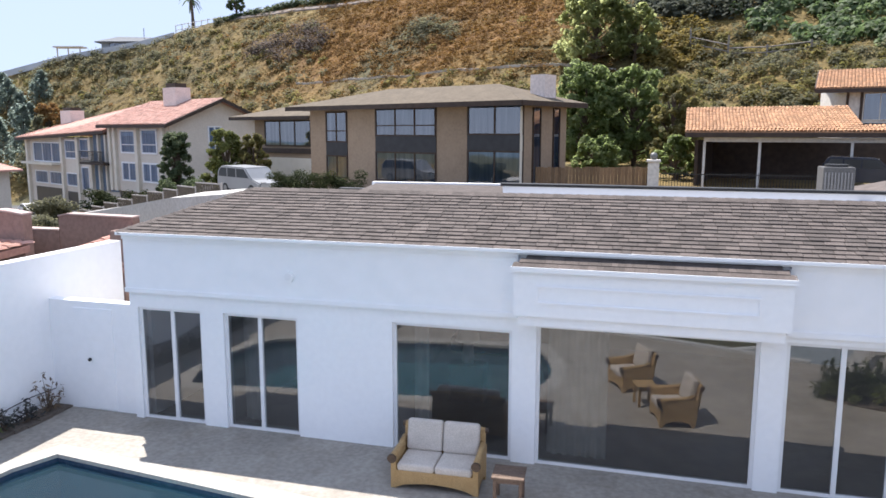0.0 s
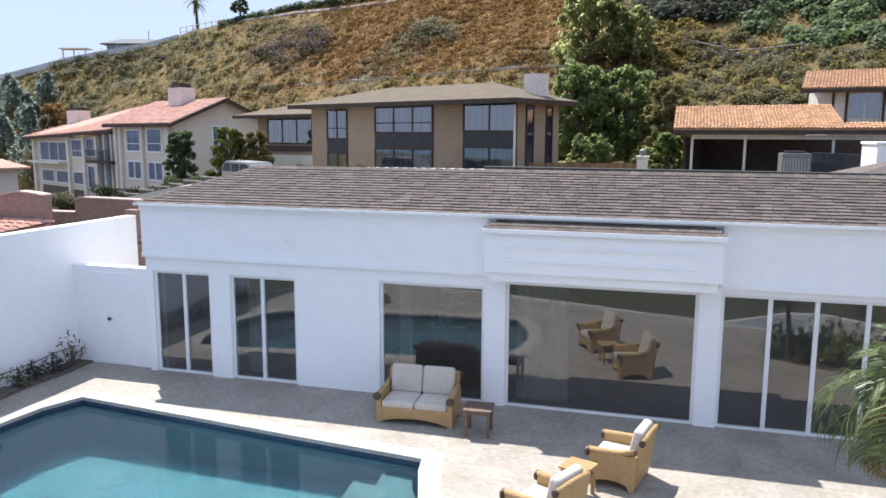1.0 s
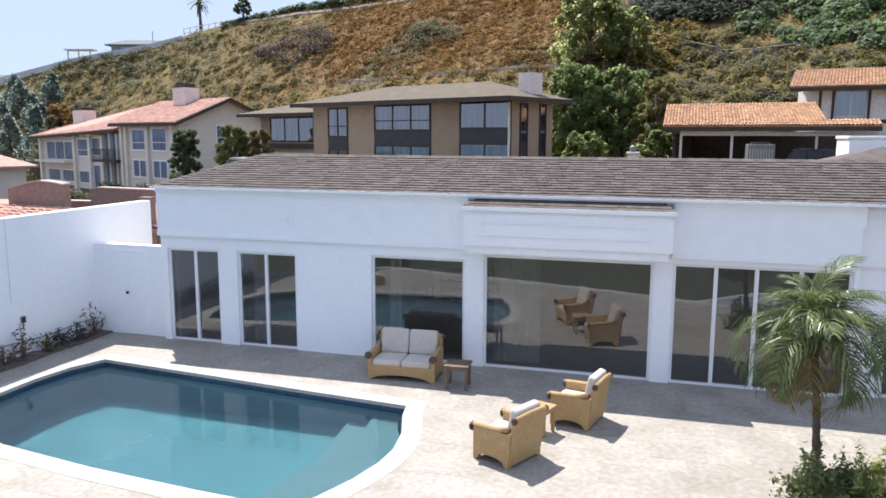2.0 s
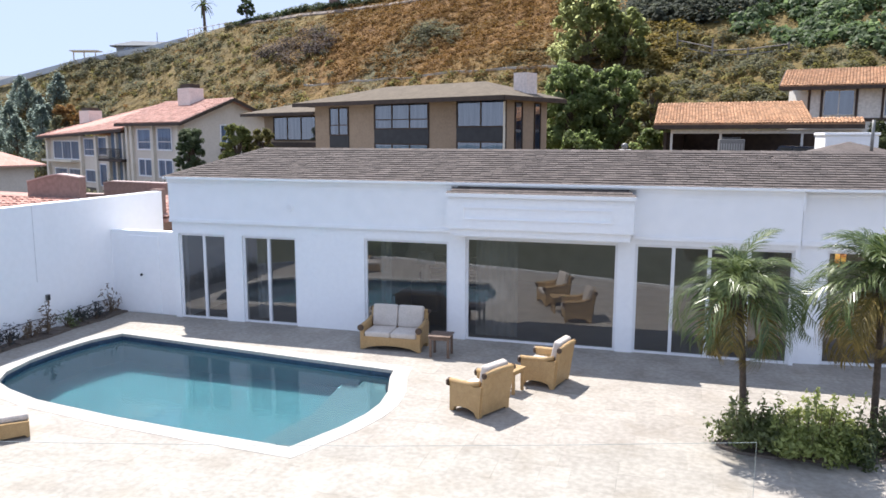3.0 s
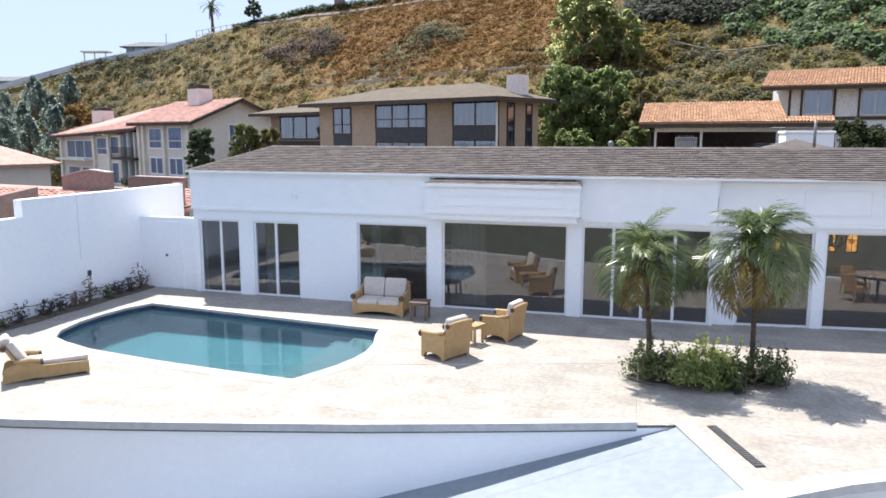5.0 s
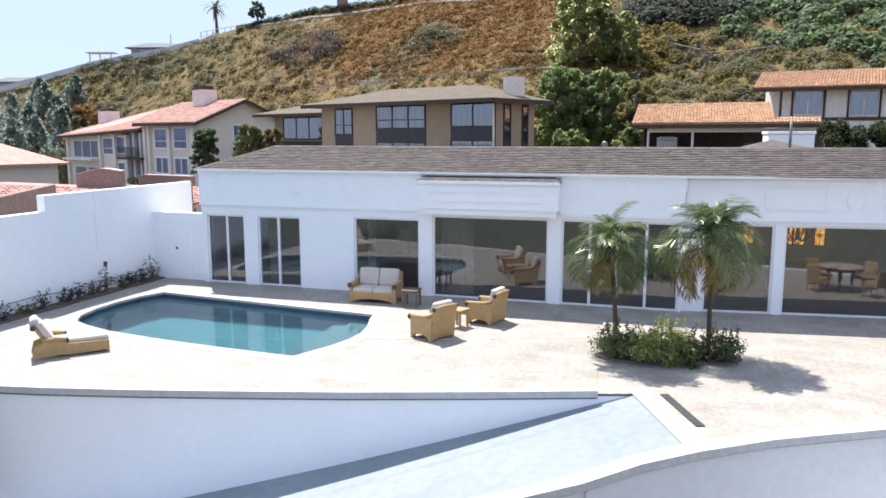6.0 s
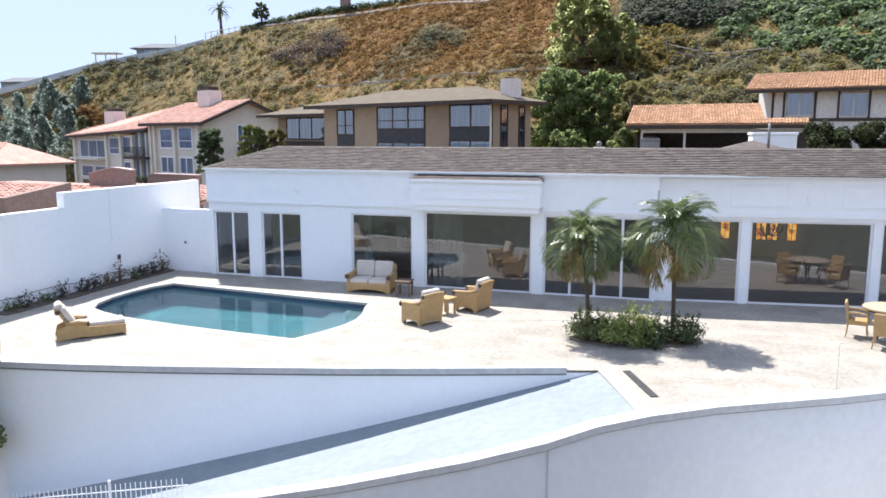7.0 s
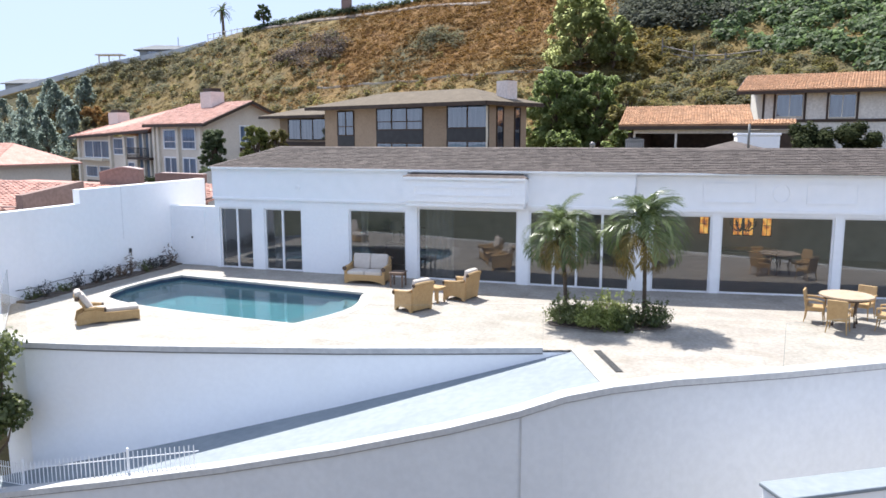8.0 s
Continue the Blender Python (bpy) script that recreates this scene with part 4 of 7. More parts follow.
def carport():
    h = thing("carport", pose(11.75, 36.2, 0, 0, 0, -12.5), "open dark carport with an orange clay tile roof and white beam", "carport")
    A, B, C, D = (0.0, 0, 4.82), (9.5, 0, 4.82), (8.5, 4.6, 6.3), (-0.75, 4.6, 6.3)
    slab("roof", (A, B, C, D), 0.2, ORANGETILE, h)
    slab("roof", ((7.6, 9, 4.82), (-1.5, 9, 4.82), D, C), 0.2, ORANGETILE, h)
    tile_roof(h, A, B, C, D, ORANGETILE, 0.2, 0.36)
    E, F, G = (12.1, 0, 4.82), (12.0, 1.1, 5.15), (9.28, 1.1, 5.15)
    slab("lean_to_roof", (B, E, F, G), 0.2, ORANGETILE, h)
    tile_roof(h, B, E, F, G, ORANGETILE, 0.2, 0.36)
    part("fascia", boxes((0, 12.1, -0.04, 0.02, 4.5, 4.76)), BROWNTRIM, h)
    part("beam", boxes((1.0, 12, 0.5, 0.65, 4.22, 4.48)), OFFWHITE, h, "white timber beam")
    for x in (1.05, 4.1, 8.8):
        part("post", boxes((x - 0.07, x + 0.07, 0.5, 0.64, 1.1, 4.22)), OFFWHITE, h, "white post")
    part("back_wall", boxes((0.4, 12, 7.5, 7.7, 0.8, 4.4)), BROWNTRIM, h)
    part("side_wall", boxes((0.4, 0.6, 1.2, 7.5, 0.8, 4.3)), BROWNTRIM, h)


def right_house():
    h = thing("house", pose(19.2, 48.2, 0.15, 0, 0, -12.7), "white rendered house with dark timber framing and orange clay tile roof", "house")
    bm = bmesh.new()
    plan = [(3.75, 0), (22, 0), (22, 10), (2.0, 10), (2.0, 6.2)]
    lo, hi = [[bm.verts.new((x, y, z)) for x, y in plan] for z in (0.8, 7.55)]
    for k in range(5):
        bm.faces.new((lo[k], lo[(k + 1) % 5], hi[(k + 1) % 5], hi[k]))
    bm.faces.new(hi)
    part("wall", bm, OFFWHITE, h)
    for x in (3.82, 4.68, 6.98, 8.66, 10.8, 13.4):
        part("timber_post", boxes((x - 0.09, x + 0.09, -0.06, 0.0, 5.2, 7.5)), BROWNTRIM, h)
    part("timber_band", boxes((3.7, 22, -0.07, 0.0, 4.95, 5.2)), BROWNTRIM, h)
    house_window(h, 4.85, 6.8, 5.45, 7.2, 2, 0, OFFWHITE, 0.06)
    house_window(h, 8.8, 10.65, 5.35, 7.1, 2, 0, OFFWHITE, 0.06)
    house_window(h, 14.0, 16.0, 5.35, 7.1, 2, 0, OFFWHITE, 0.06)
    house_window(h, 13.4, 15.5, 1.8, 3.8, 2, 0, OFFWHITE, 0.06)
    A, B, r1, r0 = (1.8, -1.0, 7.55), (23, -1.0, 7.55), (23, 4.6, 9.15), (1.8, 4.6, 9.15)
    slab("roof", (A, B, r1, r0), 0.2, ORANGETILE, h)
    slab("roof", ((23, 10.6, 7.55), (1.8, 10.6, 7.55), r0, r1), 0.2, ORANGETILE, h)
    tile_roof(h, A, B, r1, r0, ORANGETILE, 0.22, 0.36)
    part("fascia", boxes((1.8, 23, -1.05, -1.0, 7.25, 7.52)), BROWNTRIM, h)
    bm = bmesh.new()
    profile_x(bm, [(-1.0, 7.62), (-1.0, 7.35), (4.6, 9.0), (10.6, 7.35), (10.6, 7.62), (4.6, 9.16)], 1.74, 1.8)
    part("bargeboard", bm, BROWNTRIM, h)
    bm = bmesh.new()
    profile_x(bm, [(0.0, 7.55), (10, 7.55), (4.6, 9.0)], 2.6, 2.8)
    part("gable", bm, OFFWHITE, h)


def neighbour():
    """The low neighbour behind the garden wall."""
    h = thing("neighbour_house", pose(0, 0, 0), "mauve stucco neighbour house with stepped parapets and pink tile roofs", "house")
    def parapet(name, x0, x1, prof):
        bm = bmesh.new()
        profile_x(bm, prof, x0, x1)
        part(name, bm, MAUVE, h)
    parapet("parapet", -5.9, -5.6, [(-2.2, -6), (-2.2, 2.5), (0.66, 2.82), (0.66, -6)])
    def gable_wall(x0, x1, y, prof):
        bm = bmesh.new()
        f = [bm.verts.new((x, y, z)) for x, z in [(x0, -6)] + prof + [(x1, -6)]]
        b = [bm.verts.new((v.co.x, y + 0.3, v.co.z)) for v in f]
        n = len(f)
        bm.faces.new(f)
        bm.faces.new(b[::-1])
        for k in range(n):
            bm.faces.new((f[k], b[k], b[(k + 1) % n], f[(k + 1) % n]))
        bmesh.ops.recalc_face_normals(bm, faces=bm.faces)
        part("parapet", bm, MAUVE, h)
        bm = bmesh.new()
        for (xa, za), (xb, zb) in zip(prof, prof[1:]):
            v = [bm.verts.new(c) for c in ((xa, y - 0.03, za), (xb, y - 0.03, zb), (xb, y + 0.34, zb), (xa, y + 0.34, za),
                                           (xa, y - 0.03, za + 0.04), (xb, y - 0.03, zb + 0.04), (xb, y + 0.34, zb + 0.04), (xa, y + 0.34, za + 0.04))]
            for q in ((3, 2, 1, 0), (4, 5, 6, 7), (0, 1, 5, 4), (2, 3, 7, 6), (1, 2, 6, 5), (3, 0, 4, 7)):
                bm.faces.new([v[i] for i in q])
        part("parapet_cap", bm, CAPPALE, h, "pale cap of the parapet")
    CAPPALE = surf("pale_mauve_cap", (0.38, 0.29, 0.26), (0.46, 0.36, 0.33), 1.2, 0.9)
    gable_wall(-8.2, -6.15, 4.5, [(-8.2, 2.9), (-7.7, 3.02), (-7.25, 3.12), (-7.0, 3.15), (-6.6, 3.12), (-6.15, 3.06)])
    gable_wall(-8.9, -7.3, 7.0, [(-8.9, 2.3), (-7.3, 2.3)])
    gable_wall(-7.3, -4.75, 7.02, [(-7.3, 2.72), (-7.0, 2.78), (-4.75, 2.74)])
    part("wall", boxes((-3.3, -2.95, 4.2, 4.5, -6, 2.78)), MAUVE, h)
    slab("roof", ((-5.2, 4.0, 1.9), (-2.6, 4.0, 1.9), (-2.6, 6.9, 2.3), (-5.2, 6.9, 2.3)), 0.12, PINKTILE, h)
    tile_roof(h, (-5.2, 4.0, 1.9), (-2.6, 4.0, 1.9), (-2.6, 6.9, 2.3), (-5.2, 6.9, 2.3), PINKTILE, 0.28, 0.42)
    part("wall", boxes((-14, -5.9, -2.2, -1.95, -6, 2.1)), MAUVE, h)
    part("wall", boxes((-7.8, -7.6, 0.66, 4.3, -6, 2.35)), MAUVE, h)
    slab("roof", ((-5.9, -2.6, 1.95), (-5.9, 4.4, 2.3), (-14, 5.4, 2.45), (-14, -2.6, 2.1)), 0.18, PINKTILE, h)
    tile_roof(h, (-13.8, -2.6, 2.1), (-5.9, -2.6, 1.96), (-5.9, 4.6, 2.32), (-13.8, 4.6, 2.45), PINKTILE, 0.28, 0.42)
    slab("roof", ((-8.3, 4.9, 2.3), (-8.3, 6.8, 2.3), (-14, 6.8, 2.4), (-14, 4.9, 2.42)), 0.18, PINKTILE, h)


GREYWALL = surf("grey_render", (0.26, 0.28, 0.3), (0.34, 0.36, 0.38), 0.6, 0.9)


def hill_houses():
    SLATE = surf("dark_slate_roof", (0.1, 0.11, 0.12), (0.16, 0.17, 0.18), 0.8, 0.9, fine=4)
    h = thing("hilltop_house", pose(-110.5, 148, 21.2, 0, 0, 14), "low grey hilltop house with a dark hipped roof", "house")
    part("wall", boxes((-5.6, 6.2, 0, 8, -2, 2.6)), GREYWALL, h)
    A, B, C, D = (-6.8, -0.9, 2.5), (7.0, -0.9, 2.5), (7.0, 8.8, 2.5), (-6.8, 8.8, 2.5)
    r0, r1 = (-3.2, 4, 4.1), (6.4, 4, 3.9)
    for q in ((A, B, r1, r0), (B, C, r1), (C, D, r0, r1), (D, A, r0)):
        slab("roof", q, 0.25, SLATE, h)
    house_window(h, -3.6, 0.2, 0.8, 2.1, 3)
    part("antenna", boxes((3.4, 3.55, 3, 3.15, 3.8, 6.0)), GREYWALL, h, "thin pale roof mast")
    k = thing("hilltop_house", pose(-153.5, 147, 13.6, 0, 0, 10), "small pale hilltop house at the end of the wall", "house")
    part("wall", boxes((-6, 8, 0, 7, -3, 2.3)), GREYWALL, k)
    for q in (((-6.8, -0.8, 2.2), (8.8, -0.8, 2.2), (8.2, 3.5, 3.6), (-4.4, 3.5, 3.6)), ((8.8, 7.8, 2.2), (-6.8, 7.8, 2.2), (-4.4, 3.5, 3.6), (8.2, 3.5, 3.6))):
        slab("roof", q, 0.25, SLATE, k)
    p = thing("hilltop_chimney", pose(-52.6, 134.0, ground_z(-52.6, 134) - 0.5), "brown brick chimney block on the hilltop", "chimney")
    part("shaft", soft_box(-1.0, 1.0, -0.6, 0.6, 0, 5.2, 0.05, 1), MAUVE, p)
    part("cap", soft_box(-1.15, 1.15, -0.75, 0.75, 5.2, 5.5, 0.05, 1), BROWNTRIM, p)
    g = thing("hilltop_pergola", pose(-127, 149, 20.6, 0, 0, 14), "white pergola beside the hilltop house", "pergola")
    for x in (-3.2, -0.5, 2.4):
        part("post", boxes((x, x + 0.25, 0, 0.25, -2, 2.2)), OFFWHITE, g)
    part("canopy", boxes((-3.8, 3.2, -0.6, 2.6, 2.2, 2.5)), OFFWHITE, g)
    # pale wall along the crest
    bm = bmesh.new()
    pts = [(-160, 141, 12.8), (-150, 143, 15.3), (-122, 141, 20.2), (-102, 143, 23.3), (-93, 141.6, 24.7)]
    for (x0, y0, z0), (x1, y1, z1) in zip(pts, pts[1:]):
        v = [bm.verts.new(c) for c in ((x0, y0, z0 - 1.4), (x1, y1, z1 - 1.4), (x1, y1, z1), (x0, y0, z0), (x0, y0 + 0.4, z0 - 1.4), (x1, y1 + 0.4, z1 - 1.4), (x1, y1 + 0.4, z1), (x0, y0 + 0.4, z0))]
        for f in ((0, 1, 2, 3), (5, 4, 7, 6), (3, 2, 6, 7), (1, 5, 6, 2), (0, 3, 7, 4)):
            bm.faces.new([v[i] for i in f])
    tagged(part("crest_wall", bm, surf("weathered_wall", (0.42, 0.43, 0.44), (0.52, 0.53, 0.54), 0.3, 0.9)), "long grey wall along the top of the hill", "wall", kind="structure")
    f = thing("crest_railing", pose(-92, 141, 24.5, 0, 0, 8), "white post and rail fence on the hilltop", "railing")
    for k in range(8):
        part("post", boxes((k * 1.5, k * 1.5 + 0.14, 0, 0.14, 0.15 * k, 1.7 + 0.25 * k)), OFFWHITE, f)
    bm = bmesh.new()
    for zz in (0.6, 1.6):
        rod(bm, (0, 0.07, zz), (10.6, 0.07, zz + 1.6), 0.08, n=6)
    part("rail", bm, OFFWHITE, f)


brown_house()
cream_house()
far_cottage()
carport()
right_house()
neighbour()
hill_houses()

# ---- roofscape behind the ridge ----
def build_roofscape():
    bm = boxes((6.15, 16.5, 6.4, 6.6, 3.4, 3.9), (0.9, 6.1, 9.3, 9.5, 3.0, 3.4))
    tagged(part("roof_parapet", bm, STUCCO), "white rendered parapet on the flat roof", "parapet", kind="structure")
    bm = boxes((6.1, 16.6, 6.36, 6.64, 3.9, 3.96), (0.85, 6.1, 9.26, 9.54, 3.4, 3.46))
    tagged(part("parapet_cap", bm, DARK), "dark metal cap of the parapet", "coping", kind="structure")
    r = thing("court_roof", pose(0, 0, 0), "small shingled roof behind the main ridge", "roof", kind="structure")
    slab("roof", ((2.2, 4.6, 3.4), (6.0, 4.6, 3.4), (6.0, 8.6, 3.72), (2.2, 8.6, 3.72)), 0.1, SHINGLEREST, r)
    part("ridge_cap", boxes((2.1, 6.05, 8.55, 8.75, 3.68, 3.76)), TRIM, r, "white ridge flashing")
    h = thing("hip_roof", pose(17.85, 12.6, -0.1), "grey shingled hipped roof cap on the flat roof", "roof", kind="structure")
    for q in (((-2.7, -1.6, 3.5), (3.3, -1.6, 3.5), (0.2, 0, 4.3)), ((3.3, -1.6, 3.5), (3.3, 1.6, 3.5), (0.2, 0, 4.3)), ((-2.7, 1.6, 3.5), (-2.7, -1.6, 3.5), (0.2, 0, 4.3))):
        slab("roof", q, 0.08, SHINGLEREST, h)
    a = thing("air_conditioner", pose(14.06, 9.6, 3.42), "grey rooftop air conditioning unit with louvred sides", "air conditioner")
    ACGREY = surf("weathered_grey_casing", (0.085, 0.082, 0.078), (0.13, 0.125, 0.12), 2, 0.6, 0.2, fine=20)
    part("casing", soft_box(-0.36, 0.36, -0.35, 0.35, 0.0, 0.87, 0.02, 2), ACGREY, a)
    for k in range(9):
        part("louvre", boxes((-0.325 + k * 0.074, -0.29 + k * 0.074, -0.37, -0.345, 0.08, 0.74)), surf("louvre_grey", (0.16, 0.155, 0.15), (0.21, 0.205, 0.2), 3, 0.6) if k == 0 else bpy.data.materials["louvre_grey"], a)
    bm = bmesh.new()
    rod(bm, (0, 0, 0.87), (0, 0, 0.93), 0.27, n=20)
    part("fan_cover", bm, DARK, a)
    w = thing("storage_box", pose(18.8, 20.0, 0.95), "white box shed standing behind the roof", "shed")
    part("body", soft_box(0, 2.05, 0, 2.2, -0.15, 3.35, 0.04, 2), STUCCO, w)
    part("lid", soft_box(-0.05, 2.1, -0.05, 2.25, 3.35, 3.48, 0.03, 2), STUCCO, w)
    b = thing("parapet_vent", pose(13.9, 6.36, 3.5), "small black vent box on the white roof parapet", "vent")
    part("housing", soft_box(-0.13, 0.13, -0.08, 0.04, 0, 0.26, 0.015, 1), DARK, b)
    part("grille", boxes(*[(-0.1, 0.1, -0.09, -0.082, 0.04 + 0.05 * k, 0.06 + 0.05 * k) for k in range(4)]), METAL, b)
    p = thing("vent_pipe", pose(18.6, 12.0, 3.9), "thin grey vent pipe on the flat roof", "pipe")
    bm = bmesh.new()
    rod(bm, (0, 0, 0), (0, 0, 1.0), 0.05)
    part("pipe", bm, METAL, p, smooth=True)


build_roofscape()

# ---- street side: cars, fences, walls ----
CARPAINT = surf("silver_car_paint", (0.24, 0.245, 0.25), (0.29, 0.295, 0.3), 1, 0.35, 0.3)
DARKPAINT = surf("dark_blue_car_paint", (0.015, 0.02, 0.035), (0.03, 0.035, 0.05), 1, 0.25, 0.3)
WHITEPAINT = surf("white_car_paint", (0.7, 0.7, 0.7), (0.78, 0.78, 0.78), 1, 0.3)
CARGLASS = surf("car_glass", (0.015, 0.018, 0.02), (0.03, 0.035, 0.04), 1, 0.6)
RUBBER = surf("tyre_rubber", (0.012, 0.012, 0.012), (0.025, 0.025, 0.025), 4, 0.8)


def car(m, paint, label, prof, cabin, length, width=1.85):
    c = thing("car", m, label, "car")
    bm = bmesh.new()
    profile_x(bm, prof, -width / 2, width / 2)
    bmesh.ops.bevel(bm, geom=[e for e in bm.edges if abs(e.verts[0].co.x) > 0.1], offset=0.07, segments=2, affect="EDGES")
    part("body", bm, paint, c, smooth=False)
    bm = bmesh.new()
    profile_x(bm, cabin, -width / 2 - 0.006, width / 2 + 0.006)
    part("side_glass", bm, CARGLASS, c, "dark side windows")
    (y0, z0), (y1, z1) = cabin[0], cabin[1]
    n = Vector((0, -(z1 - z0), y1 - y0)).normalized() * 0.06
    a, b = Vector((0, y0, z0)), Vector((0, y1, z1))
    bm = bmesh.new()
    v = [bm.verts.new(q + Vector((sx * width * 0.43, 0, 0)) + o) for o in (Vector(), n * 1.6) for q, sx in ((a, -1), (a, 1), (b, 1), (b, -1))]
    for q in ((3, 2, 1, 0), (4, 5, 6, 7), (0, 1, 5, 4), (1, 2, 6, 5), (2, 3, 7, 6), (3, 0, 4, 7)):
        bm.faces.new([v[i] for i in q])
    part("windscreen", bm, CARGLASS, c, "dark windscreen")
    for k in (0.4, 0.7):
        y = cabin[0][0] + (cabin[-1][0] - cabin[0][0]) * k
        part("window_pillar", boxes((-width / 2 - 0.012, width / 2 + 0.012, y - 0.04, y + 0.04, cabin[0][1], cabin[1][1] + 0.03)), paint, c)
    for y in (-length * 0.31, length * 0.30):
        for s in (-1, 1):
            bm = bmesh.new()
            rod(bm, (s * (width / 2 - 0.2), y, 0.33), (s * (width / 2 + 0.01), y, 0.33), 0.33, n=20)
            wl = part("wheel", bm, RUBBER, c)
            bm = bmesh.new()
            rod(bm, (s * (width / 2 + 0.01), y, 0.33), (s * (width / 2 + 0.025), y, 0.33), 0.2, n=16)
            part("rim", bm, METAL, wl)
    for s in (-1, 1):
        part("headlight", boxes((s * 0.62 - 0.16, s * 0.62 + 0.16, -length / 2 - 0.005, -length / 2 + 0.12, 0.68, 0.84)), CARPAINT, c)


VAN = [(-2.4, 0.28), (-2.42, 0.75), (-1.5, 0.98), (-0.75, 1.68), (1.9, 1.74), (2.3, 1.45), (2.4, 0.9), (2.38, 0.28)]
VANCAB = [(-1.22, 1.04), (-0.72, 1.58), (1.85, 1.62), (2.1, 1.42), (2.2, 1.08)]
car(pose(-14.6, 32.0, 0.82, 0, 0, 62), CARPAINT, "silver minivan parked on the street", VAN, VANCAB, 4.8)
SUV = [(-2.3, 0.32), (-2.32, 0.85), (-1.1, 1.0), (-0.55, 1.6), (1.8, 1.68), (2.15, 1.1), (2.25, 0.32)]
SUVCAB = [(-0.9, 1.06), (-0.5, 1.52), (1.7, 1.57), (1.95, 1.12)]
car(pose(20.9, 33.6, 1.9, 0, 0, 78), DARKPAINT, "dark blue car parked beside the carport", SUV, SUVCAB, 4.6)
SEDAN = [(-2.2, 0.28), (-2.25, 0.7), (-1.1, 0.88), (-0.5, 1.35), (0.9, 1.38), (1.6, 0.98), (2.2, 0.9), (2.22, 0.28)]
SEDCAB = [(-0.9, 0.94), (-0.45, 1.28), (0.85, 1.3), (1.35, 1.0)]
car(pose(-68.5, 71, ground_z(-68.5, 71) + 0.02, 0, 0, 60), WHITEPAINT, "white saloon car parked by the garage", SEDAN, SEDCAB, 4.4)


def garage_court():
    """Tarmac court falling away in front of the cream house."""
    V, F = [], []
    nx, ny = 30, 16
    for i in range(nx + 1):
        x = -92 + 66 * i / nx
        for j in range(ny + 1):
            y = 37 + (toe(x) - 4 - 37) * j / ny
            V.append((x, y, ground_z(x, y) + 0.06))
    for i in range(nx):
        for j in range(ny):
            a = i * (ny + 1) + j
            F.append((a, a + ny + 1, a + ny + 2, a + 1))
    tagged(solid("street", V, F, surf("worn_tarmac", (0.05, 0.052, 0.055), (0.085, 0.085, 0.085), 0.5, 0.9, fine=6)), "grey tarmac court before the garages", "road", kind="structure")


garage_court()


